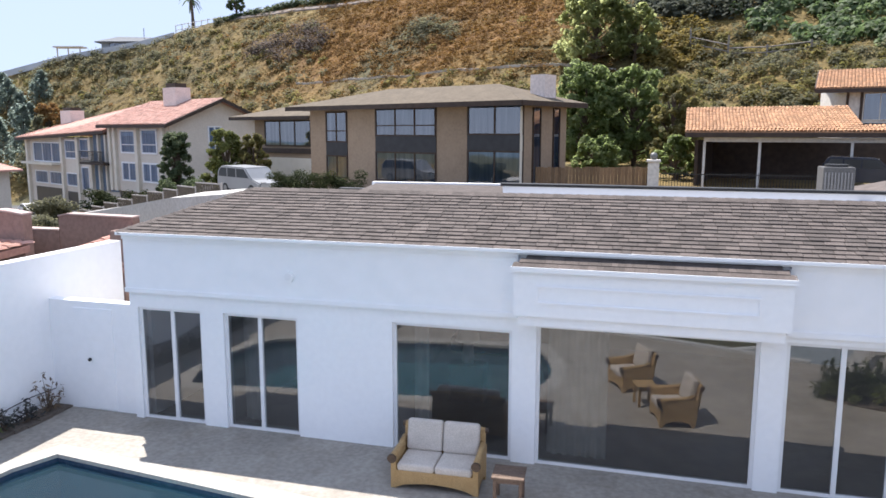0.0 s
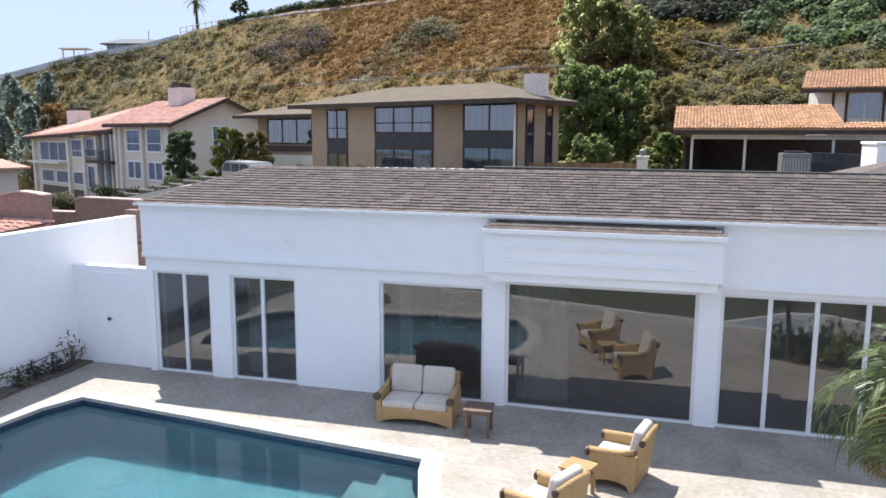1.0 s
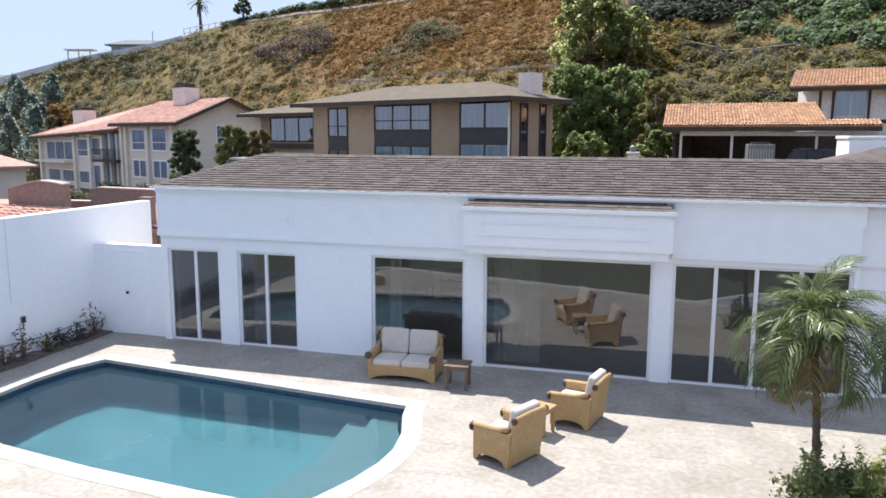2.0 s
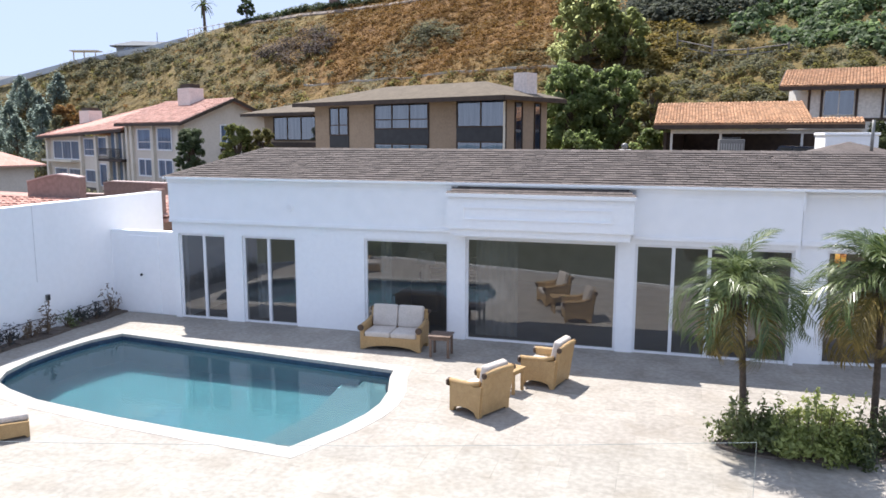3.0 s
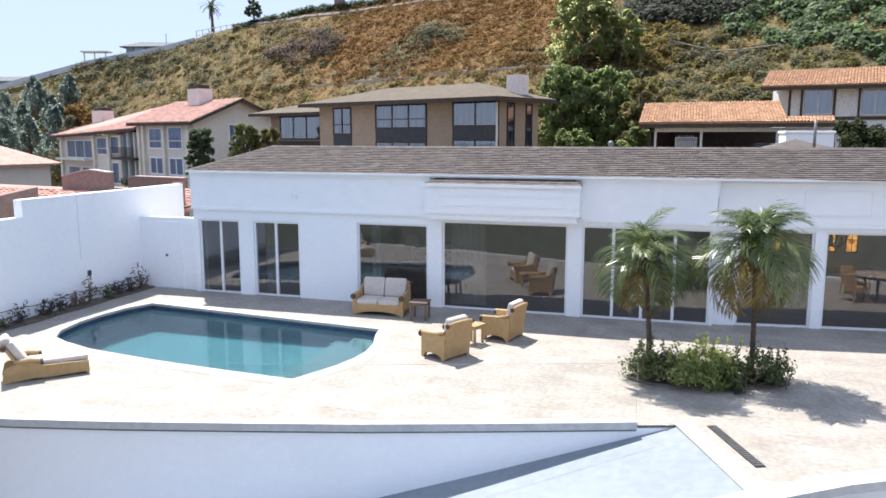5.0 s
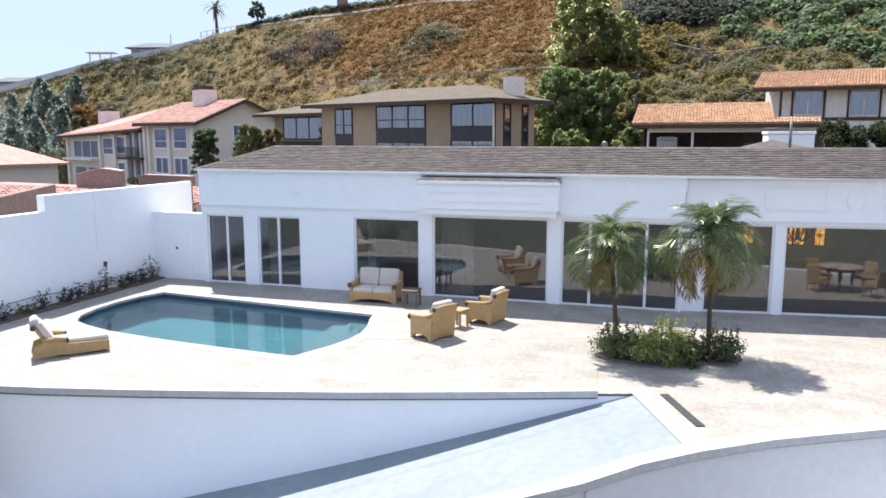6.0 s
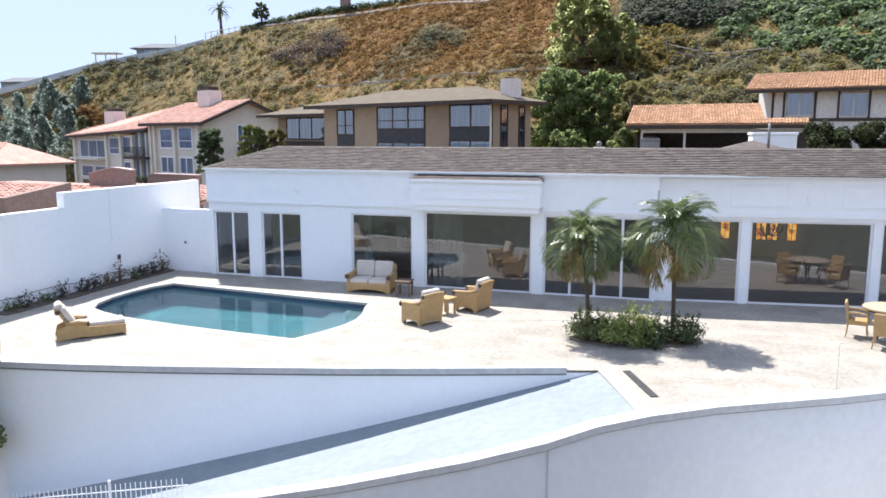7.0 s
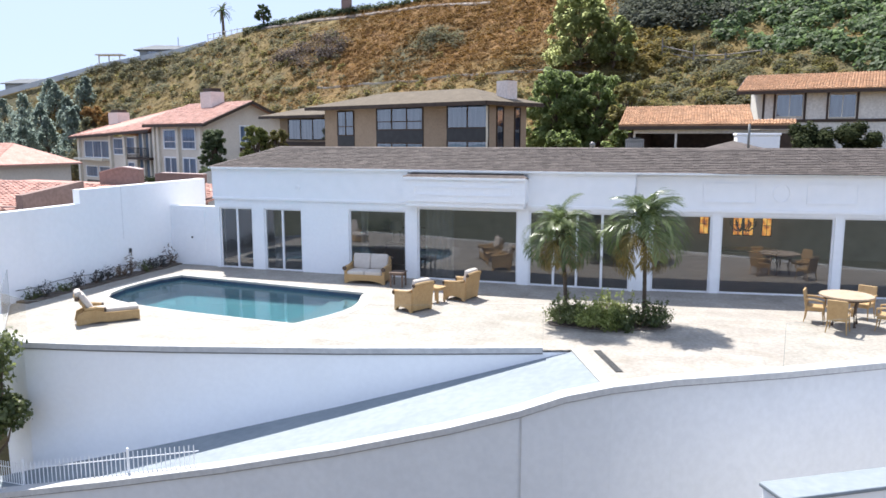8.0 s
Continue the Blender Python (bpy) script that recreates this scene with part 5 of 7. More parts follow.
def build_fences():
    f = thing("wooden_fence", pose(3.2, 33.2, 1.2, 0, 0, 13), "weathered brown board fence along the street", "fence")
    rnd = random.Random(3)
    BOARD = surf("fence_board", (0.16, 0.095, 0.05), (0.26, 0.165, 0.09), 3, 0.9, fine=12, per="object", vary=0.25, stretch=(6, 6, 0.6))
    bm = boxes((0, 0.19, 0, 0.03, 0, 1.55))
    first = part("board", bm, BOARD, f)
    for k in range(1, 34):
        b = new("board", first.data)
        b.parent = f
        b.matrix_basis = pose(k * 0.205, rnd.uniform(-0.01, 0.01), rnd.uniform(-0.05, 0.03))
    part("rail", boxes((0, 7, 0.03, 0.09, 1.1, 1.2)), BOARD, f)
    p = thing("gate_pillar", pose(10.0, 34.7, 1.2), "white rendered gate pillar with a cap", "pillar")
    part("shaft", soft_box(-0.32, 0.32, -0.32, 0.32, 0, 1.85, 0.03, 2), OFFWHITE, p)
    part("cap", soft_box(-0.4, 0.4, -0.4, 0.4, 1.85, 2.0, 0.04, 2), OFFWHITE, p)
    bm = bmesh.new()
    bmesh.ops.create_uvsphere(bm, u_segments=16, v_segments=10, radius=0.22)
    bmesh.ops.translate(bm, verts=bm.verts, vec=(0, 0, 2.2))
    part("finial", bm, METAL, p, smooth=True)
    i = thing("iron_fence", pose(10.4, 34.6, 1.2, 0, 0, -4), "black iron picket fence in front of the carport", "fence")
    bm = boxes((0, 0.03, 0, 0.03, 0, 1.35))
    first = part("picket", bm, DARK, i)
    for k in range(1, 62):
        b = new("picket", first.data)
        b.parent = i
        b.matrix_basis = pose(k * 0.16, 0, 0)
    part("rail", boxes((0, 9.8, 0.0, 0.04, 1.2, 1.25), (0, 9.8, 0.0, 0.04, 0.15, 0.2)), DARK, i)
    # sloping white wall and stepped mesh fence towards the street
    bm = bmesh.new()
    pts = [(-3.6, 10.4, 3.05), (-7.7, 13.4, 2.52), (-14.6, 18.2, 1.3), (-20, 22, 0.4)]
    for (x0, y0, z0), (x1, y1, z1) in zip(pts, pts[1:]):
        v = [bm.verts.new(c) for c in ((x0, y0, -4), (x1, y1, -4), (x1, y1, z1), (x0, y0, z0), (x0 + 0.5, y0 + 1.6, -4), (x1 + 0.5, y1 + 1.6, -4), (x1 + 0.5, y1 + 1.6, z1 + 0.1), (x0 + 0.5, y0 + 1.6, z0 + 0.1))]
        for q in ((1, 0, 3, 2), (4, 5, 6, 7), (2, 3, 7, 6), (0, 4, 7, 3), (5, 1, 2, 6)):
            bm.faces.new([v[k] for k in q])
    bmesh.ops.recalc_face_normals(bm, faces=bm.faces)
    tagged(part("driveway_wall", bm, surf("driveway_concrete", (0.45, 0.43, 0.4), (0.55, 0.53, 0.5), 0.8, 0.9, fine=8)), "broad pale concrete driveway wall sloping down to the street", "wall", kind="structure")
    lines = ([(-7, 19, 1.75), (-10.5, 20, 1.4), (-15.5, 20.5, 0.35), (-23, 23, -1.15)], [(-7, 27.5, 1.3), (-13.9, 27.3, 1.02), (-19.5, 30.3, 0.2), (-29.5, 34.3, -1.95)],
             [(-7, 36, 1.05), (-13.5, 37, 0.5), (-18, 36.5, 0.1), (-29.5, 36, -2.0)])
    bm = bmesh.new()
    vs = [[bm.verts.new(c) for c in ln] for ln in lines]
    for a, b in zip(vs, vs[1:]):
        for k in range(3):
            bm.faces.new((a[k], b[k], b[k + 1], a[k + 1]))
    r = bmesh.ops.extrude_face_region(bm, geom=bm.faces[:])
    bmesh.ops.translate(bm, verts=[v for v in r["geom"] if isinstance(v, bmesh.types.BMVert)], vec=(0, 0, -1.2))
    bmesh.ops.recalc_face_normals(bm, faces=bm.faces)
    tagged(part("driveway", bm, surf("drive_concrete", (0.36, 0.35, 0.34), (0.45, 0.44, 0.42), 0.8, 0.9, fine=8)), "pale concrete driveway falling towards the garages", "driveway", kind="structure")
    s = thing("stepped_fence", pose(0, 0, 0), "stepped timber-framed mesh fence along the sloping drive", "fence")
    MESH = surf("fence_mesh", (0.07, 0.055, 0.04), (0.11, 0.085, 0.062), 5, 0.9)
    POST = surf("fence_post", (0.3, 0.27, 0.24), (0.38, 0.35, 0.32), 4, 0.9)
    run = [Vector(c) for c in ((-13.9, 27.4, 1.0), (-16.2, 28.4, 0.7), (-18.2, 29.5, 0.4), (-19.9, 30.5, 0.15), (-21.6, 31.2, -0.15), (-23.2, 31.8, -0.5), (-24.8, 32.4, -0.85), (-26.4, 33.0, -1.2), (-28.0, 33.7, -1.55), (-29.5, 34.3, -1.95))]
    for p0, p1 in zip(run, run[1:]):
        q = p1 - p0
        m = Matrix.Translation(p0) @ Matrix.Rotation(math.atan2(q.y, q.x), 4, "Z")
        L = math.hypot(q.x, q.y)
        n = int(L / 0.16)
        o = part("slats", boxes(*[(0.06 + k * L / n, 0.06 + k * L / n + 0.1, -0.012, 0.012, -0.5, 0.66) for k in range(n)]), MESH, s, "thin brown slats")
        o.matrix_basis = m
        o = part("post", boxes((-0.05, 0.05, -0.05, 0.05, -0.5, 0.78), (0.05, L, -0.035, 0.035, 0.66, 0.73)), POST, s)
        o.matrix_basis = m
    # post and rail fence on the hillside, low block wall at its foot
    POST2 = surf("rusty_pipe", (0.16, 0.14, 0.12), (0.24, 0.21, 0.18), 3, 0.8)
    h = thing("hillside_fence", pose(0, 0, 0), "old grey pipe fence standing on the hillside", "fence")
    spots = [Vector((x, y, ground_z(x, y))) for x, y in ((14.1, 81.6), (17.9, 78.3), (21.4, 75.2), (25.0, 71.9))]
    for k, q in enumerate(spots):
        part("post", boxes((q.x - 0.09, q.x + 0.09, q.y - 0.09, q.y + 0.09, q.z - 0.5, q.z + (2.6 if k < 2 else 1.5))), POST2, h)
    bm = bmesh.new()
    for k, (q, w) in enumerate(zip(spots, spots[1:])):
        for up in ((0.9, 1.6) if k == 0 else (0.7, 1.25)):
            rod(bm, q + Vector((0, 0, up)), w + Vector((0, 0, up)), 0.07, n=6)
    part("rail", bm, POST2, h)
    bm = bmesh.new()
    top = []
    for k in range(54):
        x = -46 + k * 1.08
        y = toe(x) + 22.7 - 0.112 * (x - 5)
        z = ground_z(x, y)
        top.append([bm.verts.new((x, y + dy, z + dz)) for dy, dz in ((0, -1.0), (0, 0.3), (0.6, 0.36), (0.6, -1.0))])
    for r, q in zip(top, top[1:]):
        for i in range(3):
            bm.faces.new((r[i], q[i], q[i + 1], r[i + 1]))
    bmesh.ops.recalc_face_normals(bm, faces=bm.faces)
    tagged(part("hillside_drain", bm, surf("drain_concrete", (0.36, 0.33, 0.28), (0.46, 0.43, 0.37), 0.8, 0.9)), "pale concrete drain channel crossing the hillside", "channel", kind="structure")


build_fences()

# ---- vegetation of the hill and street ----
SAGE = leaf_mat("sage_scrub", [(0.0, (0.115, 0.118, 0.07)), (0.5, (0.17, 0.17, 0.1)), (1.0, (0.24, 0.23, 0.14))], 0.8, 0.65)
OLIVE = leaf_mat("olive_scrub", [(0.0, (0.12, 0.118, 0.036)), (0.5, (0.19, 0.18, 0.06)), (1.0, (0.29, 0.25, 0.1))], 0.8, 0.65)
DRYBRUSH = leaf_mat("dry_brush", [(0.0, (0.13, 0.06, 0.016)), (0.5, (0.24, 0.12, 0.035)), (1.0, (0.38, 0.23, 0.08))], 0.9, 0.5)
GREEN = leaf_mat("broad_leaves", [(0.0, (0.17, 0.22, 0.07)), (0.55, (0.22, 0.28, 0.1)), (1.0, (0.34, 0.4, 0.19))], 0.6, 0.8)
DARKGREEN = leaf_mat("dark_leaves", [(0.0, (0.045, 0.068, 0.032)), (0.6, (0.085, 0.12, 0.05)), (1.0, (0.16, 0.195, 0.085))], 0.75, 0.5)
IVY = leaf_mat("ivy_leaves", [(0.0, (0.035, 0.062, 0.022)), (0.5, (0.08, 0.13, 0.045)), (1.0, (0.26, 0.34, 0.16))], 0.6, 0.6)
MIDGREEN = leaf_mat("olive_green_leaves", [(0.0, (0.09, 0.11, 0.03)), (0.5, (0.17, 0.19, 0.055)), (1.0, (0.3, 0.31, 0.1))], 0.75, 0.65)
# Lit copy of the olive leaves: light through the crowns put in as colour.
LIGHTGREEN = leaf_mat("sunlit_olive_leaves", [(0.0, (0.26, 0.29, 0.12)), (0.5, (0.34, 0.37, 0.16)), (1.0, (0.44, 0.46, 0.23))], 0.8, 0.9)
# Blue-green leaves lifted paler: distant haze is put into their colour.
HAZEGREEN = leaf_mat("haze_blue_green_leaves", [(0.0, (0.16, 0.21, 0.19)), (0.6, (0.25, 0.31, 0.27)), (1.0, (0.34, 0.39, 0.33))], 0.85, 0.85)
BARK = surf("bark", (0.07, 0.05, 0.035), (0.14, 0.1, 0.07), 5, 0.95, bump=0.7, bscale=20, fine=25, stretch=(1, 1, 0.3))


def scatter(name, n, spots, size, count, leaf, material, label, category, seed, flat=0.75, up=1.6):
    rng = random.Random(seed)
    C, Rr = [], []
    while len(C) < n:
        x, y = spots(rng)
        r = rng.uniform(*size)
        C.append((x, y, ground_z(x, y) + r * flat * 0.45))
        Rr.append((r, r, r * flat))
    ob = leaves(name, C, Rr, count, leaf, material, None, label, seed, up=up, hollow=0.6)
    tagged(ob, label, category, kind="stuff")


DRYGRASS = leaf_mat("dry_grass", [(0.0, (0.15, 0.075, 0.016)), (0.5, (0.215, 0.115, 0.026)), (1.0, (0.28, 0.17, 0.05))], 0.9, 0.45)
STRAW = leaf_mat("straw_grass", [(0.0, (0.13, 0.095, 0.028)), (0.5, (0.2, 0.15, 0.048)), (1.0, (0.28, 0.215, 0.085))], 0.9, 0.45)
PURPLEBRUSH = leaf_mat("grey_purple_brush", [(0.0, (0.075, 0.055, 0.048)), (0.5, (0.12, 0.092, 0.08)), (1.0, (0.18, 0.145, 0.12))], 0.9, 0.4)
GOLD = leaf_mat("golden_brush", [(0.0, (0.17, 0.13, 0.025)), (0.5, (0.27, 0.2, 0.045)), (1.0, (0.36, 0.28, 0.09))], 0.8, 0.5)
GULLY = leaf_mat("grey_gully_leaves", [(0.0, (0.07, 0.08, 0.06)), (0.6, (0.11, 0.125, 0.09)), (1.0, (0.17, 0.18, 0.13))], 0.85, 0.6)


def crest_y(x):
    return interp(x, [c[0] for c in CREST], [c[1] for c in CREST])


def slope_spot(x, f):
    return toe(x) + f * (crest_y(x) - toe(x))


def where(x0, x1, s0, s1, ok):
    """Spots on the slope, by x and the share of the way up, for which ok(x, share, dice) holds."""
    def pick(rng):
        while True:
            x, f = rng.uniform(x0, x1), rng.uniform(s0, s1)
            if ok(x, f, rng.random()):
                return x, slope_spot(x, f)
    return pick


def rusty(x, f):
    return -52 + 30 * (0.9 - f) < x < 6 and f > 0.4 + 0.1 * noise.noise((x * 0.08, f * 5, 2.0)) - 0.004 * (x + 20)


def patch(cx, cf, rx, rf):
    def pick(rng):
        a, q = rng.uniform(0, 6.283), math.sqrt(rng.random())
        x = cx + rx * q * math.cos(a)
        return x, slope_spot(x, cf + rf * q * math.sin(a))
    return pick


scatter("sage_scrub", 330, where(-150, -40, 0.25, 0.97, lambda x, f, d: not rusty(x, f)), (0.7, 1.5), 70, 0.3, SAGE, "grey-green sage scrub dotted over the hillside", "scrub", 11)
scatter("olive_scrub", 420, where(-150, 14, 0.05, 0.9, lambda x, f, d: not rusty(x, f) or d < 0.05), (0.5, 1.3), 60, 0.3, OLIVE, "olive and yellow scrub over the dry hillside", "scrub", 12)
scatter("dry_brush", 150, where(-140, 22, 0.02, 0.9, lambda x, f, d: not rusty(x, f) or d < 0.2), (0.4, 1.0), 45, 0.26, DRYBRUSH, "rust-brown dry brush on the hillside", "brush", 13)
scatter("dry_grass", 5200, where(-70, 16, 0.3, 0.98, lambda x, f, d: rusty(x, f) or d < 0.12), (0.4, 1.0), 22, 0.2, DRYGRASS, "tufts of rust coloured dry grass", "grass", 20, 0.4, 3.0)
scatter("straw_grass", 6400, where(-130, 46, 0.03, 0.98, lambda x, f, d: not rusty(x, f) or d < 0.1), (0.4, 1.0), 20, 0.2, STRAW, "tufts of straw yellow grass", "grass", 21, 0.4, 3.0)
scatter("purple_brush", 34, patch(-54, 0.71, 8.5, 0.09), (1.2, 2.4), 160, 0.26, PURPLEBRUSH, "grey-purple leafless brush on the hillside", "brush", 22)
scatter("bank_ivy", 120, where(1.5, 13, 0.0, 0.16, lambda x, f, d: True), (0.7, 1.3), 110, 0.24, GREEN, "bright green creeper on the bank behind the trees", "ivy", 26, 0.6, 2.0)
scatter("slope_clump", 16, patch(-24, 0.66, 5.0, 0.06), (0.9, 1.8), 130, 0.28, SAGE, "grey-green bushes in the rust coloured grass", "scrub", 23)
scatter("golden_brush", 60, patch(12.0, 0.45, 4.0, 0.1), (0.7, 1.4), 110, 0.28, GOLD, "golden yellow brush beside the gully", "brush", 24)
scatter("crest_scrub", 80, where(-130, -84, 0.8, 0.97, lambda x, f, d: True), (0.8, 1.7), 90, 0.3, SAGE, "dark scrub along the crest of the hill", "scrub", 14)
scatter("crest_hedge", 240, where(-82, -20, 0.975, 1.0, lambda x, f, d: True), (0.5, 1.0), 70, 0.26, DARKGREEN, "dark green hedge along the top of the hill", "hedge", 25)
scatter("slope_scrub", 200, where(8, 48, 0.02, 0.45, lambda x, f, d: f < 0.42 - (x - 21.7) * 0.0188), (0.5, 1.1), 150, 0.2, OLIVE, "olive scrub on the slope above the carport", "scrub", 15)
scatter("slope_thicket", 150, where(10, 50, 0.05, 0.5, lambda x, f, d: f < 0.43 - (x - 21.7) * 0.0188), (0.6, 1.3), 150, 0.2, SAGE, "grey-green thicket above the carport", "scrub", 16)
scatter("ivy_slope", 620, where(19, 64, 0.12, 0.86, lambda x, f, d: f > 0.46 - (x - 21.7) * 0.0188), (0.9, 1.8), 130, 0.42, IVY, "bright green ivy covering the slope", "ivy", 17, 0.6, 0.9)
scatter("dark_thicket", 260, where(8, 24, 0.52, 0.97, lambda x, f, d: True), (1.1, 2.3), 110, 0.38, GULLY, "dark grey-green thicket in the gully of the hill", "thicket", 18)
scatter("top_thicket", 130, where(30, 64, 0.8, 1.0, lambda x, f, d: True), (1.4, 2.8), 110, 0.45, DARKGREEN, "dark green trees along the top of the slope", "thicket", 19)


def crest_path():
    bm = bmesh.new()
    rows = []
    for k in range(60):
        x = -80 + k * 1.06
        y = crest_y(x) - interp(x, (-80, -61, -47, -31, -18), (0.8, 2.6, 3.2, 4.8, 7.5))
        rows.append([bm.verts.new((x, y + d, ground_z(x, y + d) + h)) for d, h in ((-0.4, -0.6), (-0.35, 0.25), (0.35, 0.3), (0.4, -0.6))])
    for a, b in zip(rows, rows[1:]):
        for k in range(3):
            bm.faces.new((a[k], b[k], b[k + 1], a[k + 1]))
    bmesh.ops.recalc_face_normals(bm, faces=bm.faces)
    tagged(part("crest_path", bm, surf("path_dust", (0.2, 0.165, 0.14), (0.29, 0.24, 0.2), 0.5, 0.95, fine=3)), "pale dirt path under the hedge on the hilltop", "path", kind="structure")


crest_path()


def tree(x, y, z, h, spread, material, label, seed, clumps=22, count=220, leaf=0.3, low=0.35, cone=0.55):
    t = thing("tree", pose(x, y, z), label, "tree")
    rng = random.Random(seed)
    C, Rr = [], []
    bm = bmesh.new()
    tube(bm, [(0, 0, -0.5), (0.1, 0.05, h * 0.25), (-0.05, 0.1, h * 0.5), (0.1, 0, h * 0.75)], [0.24, 0.19, 0.13, 0.06])
    clumps, count = int(clumps * 5), int(count * (0.17 if leaf > 0.18 else 0.28))
    for k in range(clumps):
        f = rng.uniform(low, 1.0)
        rr = spread * (1 - cone * ((f - low) / (1 - low)) ** (2 if cone < 0.8 else 1)) * rng.uniform(0.2, 1.0) ** 0.6
        a = rng.uniform(0, 6.283)
        c = (rr * math.cos(a), rr * math.sin(a), h * f * 0.92)
        s = spread * rng.uniform(0.1, 0.22) * (1 if cone < 0.8 else 1.15 - 0.6 * f)
        C.append(c)
        Rr.append((s, s, s * (0.8 if cone < 0.8 else 1.5)))
        if k % 5 == 0:
            tube(bm, [(0, 0, h * f * 0.5), (c[0] * 0.5, c[1] * 0.5, h * f * 0.72), c], [0.09, 0.06, 0.02], 5)
    part("trunk", bm, BARK, t)
    leaves("crown", C, Rr, count, leaf * 0.95, material, t, "", seed, up=0.8, hollow=0.25)
    return t


tree(4.6, 53.5, 1.8, 9.0, 3.4, GREEN, "leafy bright green tree beside the tan house", 31, 34, 620, 0.22, 0.12)
tree(8.6, 54.5, 1.8, 8.4, 3.2, GREEN, "leafy green tree at the foot of the slope", 32, 30, 560, 0.22, 0.12)
tree(11.6, 51.0, 1.8, 7.2, 2.2, OLIVE, "olive green tree beside the carport", 33, 24, 420, 0.2, 0.1)
tree(6.0, 47.5, 1.7, 2.6, 2.0, GREEN, "low green shrub tree behind the board fence", 34, 18, 300, 0.22, 0.05)
tree(11.5, 41.5, 1.5, 3.2, 1.5, GREEN, "pale flowering shrub beside the carport", 35, 14, 160, 0.22, 0.1)
tree(3.4, 83.0, ground_z(3.4, 83), 10.0, 5.0, LIGHTGREEN, "tall olive green tree high on the slope", 36, 40, 260, 0.34, 0.06)
tree(8.0, 82.0, ground_z(8, 82), 7.0, 3.2, LIGHTGREEN, "olive tree in the gully of the slope", 37, 22, 180, 0.34, 0.12)
tree(-33.0, 51.5, ground_z(-33, 51.5), 7.7, 1.8, DARKGREEN, "dark rounded cypress before the cream gable", 38, 34, 420, 0.15, 0.2)
tree(-21.6, 41.0, ground_z(-21.6, 41), 6.4, 1.7, MIDGREEN, "green shrub tree between the two houses", 39, 26, 400, 0.15, 0.3)
tree(-19.6, 41.5, ground_z(-19.6, 41.5), 5.6, 1.5, OLIVE, "yellow-green shrub between the two houses", 40, 22, 340, 0.14, 0.3)
for k, (x, y, h, s) in enumerate(((-92, 99, 12, 5), (-99, 103, 13, 5.5), (-85, 96, 10, 4.2), (-106, 97, 13, 5), (-80, 101, 9, 4.5), (-112, 104, 14, 6))):
    tree(x, y, ground_z(x, y) - 1, h, s, HAZEGREEN if k % 2 else SAGE, "grey-green conical tree below the hillside", 50 + k, 24, 170, 0.34, 0.05, 0.9)
for k, (x, y, h, s) in enumerate(((-127, 119, 10, 4.6), (-121, 118, 10, 4.6), (-116, 121, 8.5, 4.2), (-111, 118, 8, 4.0), (-124, 126, 8.5, 4.5), (-132, 124, 10.5, 5), (-114, 112, 10, 4.3), (-119, 112, 10.5, 4.6), (-106, 111, 8, 3.8), (-125, 113, 10.5, 4.8), (-136, 119, 11.5, 5.5), (-142, 128, 10, 5.5), (-130, 131, 8, 4.5), (-118, 129, 7, 4))):
    tree(x, y, ground_z(x, y) - 1, h, s, HAZEGREEN, "hazy blue-green conical tree at the low end of the hill", 80 + k, 24, 150, 0.3, 0.05, 0.9)
tree(-108, 119.5, ground_z(-108, 119.5) - 1, 6.0, 3.6, DRYBRUSH, "rust-orange dry bush on the hillside", 95, 20, 300, 0.26, 0.1)
tree(-101, 117, ground_z(-101, 117) - 1, 4.0, 3.0, DRYBRUSH, "rust-orange dry bush on the hillside", 96, 16, 240, 0.26, 0.1)
tree(-76, 139.5, ground_z(-76, 139.5), 5.2, 2.0, DARKGREEN, "small dark tree on the hilltop", 60, 12, 120, 0.4, 0.3)


DENSE = leaf_mat("dense_shrub_leaves", [(0.0, (0.018, 0.026, 0.011)), (0.6, (0.034, 0.046, 0.018)), (1.0, (0.07, 0.078, 0.03))], 0.9, 0.2)
DENSE.node_tree.nodes["Principled BSDF"].inputs["Specular IOR Level"].default_value = 0.12


def hedge(name, m, size, material, label, seed, count=90, leaf=0.14):
    t = thing(name, m, label, "hedge")
    rng = random.Random(seed)
    L, W, H = size
    n = max(24, int(L * 11))
    C = [(rng.uniform(0, L), rng.uniform(-W * 0.4, W * 0.4), rng.uniform(0.15, 0.86) * H) for _ in range(n)]
    Rr = [(min(0.5, L * 0.14), min(0.5, W * 0.3), min(0.45, H * 0.16))] * n
    count = int(count * 0.42)
    bm = bmesh.new()
    for k in range(max(2, int(L))):
        tube(bm, [(k + 0.5, 0, -0.3), (k + 0.45, 0.05, H * 0.6)], [0.04, 0.02], 5)
    part("stem_clump", bm, BARK, t)
    leaves("foliage", C, Rr, count, leaf, material, t, "", seed, up=0.9)


hedge("hedge", pose(-11.2, 29.0, 0.9, 0, 0, -6), (5.4, 1.2, 1.75), DENSE, "clipped dark hedge before the tan house", 71, 620, 0.06)
hedge("hedge", pose(-35.5, 41.5, -3.3, 0, 0, 0), (9, 2.0, 3.3), DENSE, "dark hedge before the cream house", 72, 260, 0.13)
hedge("hedge", pose(-26.4, 40.0, -2.4, 0, 0, 4), (4.8, 2.0, 3.6), DARKGREEN, "rounded dark hedge beside the drive", 76, 320, 0.13)
hedge("hedge", pose(-38.2, 39.5, -4.0, 0, 0, 0), (4.2, 2.4, 3.6), SAGE, "rounded grey-green bushes by the garage", 73, 300, 0.14)
hedge("hedge", pose(-29.8, 30.0, -3.0, 0, 0, 0), (2.1, 1.6, 2.4), SAGE, "low grey-green bush beside the drive", 74, 260, 0.12)
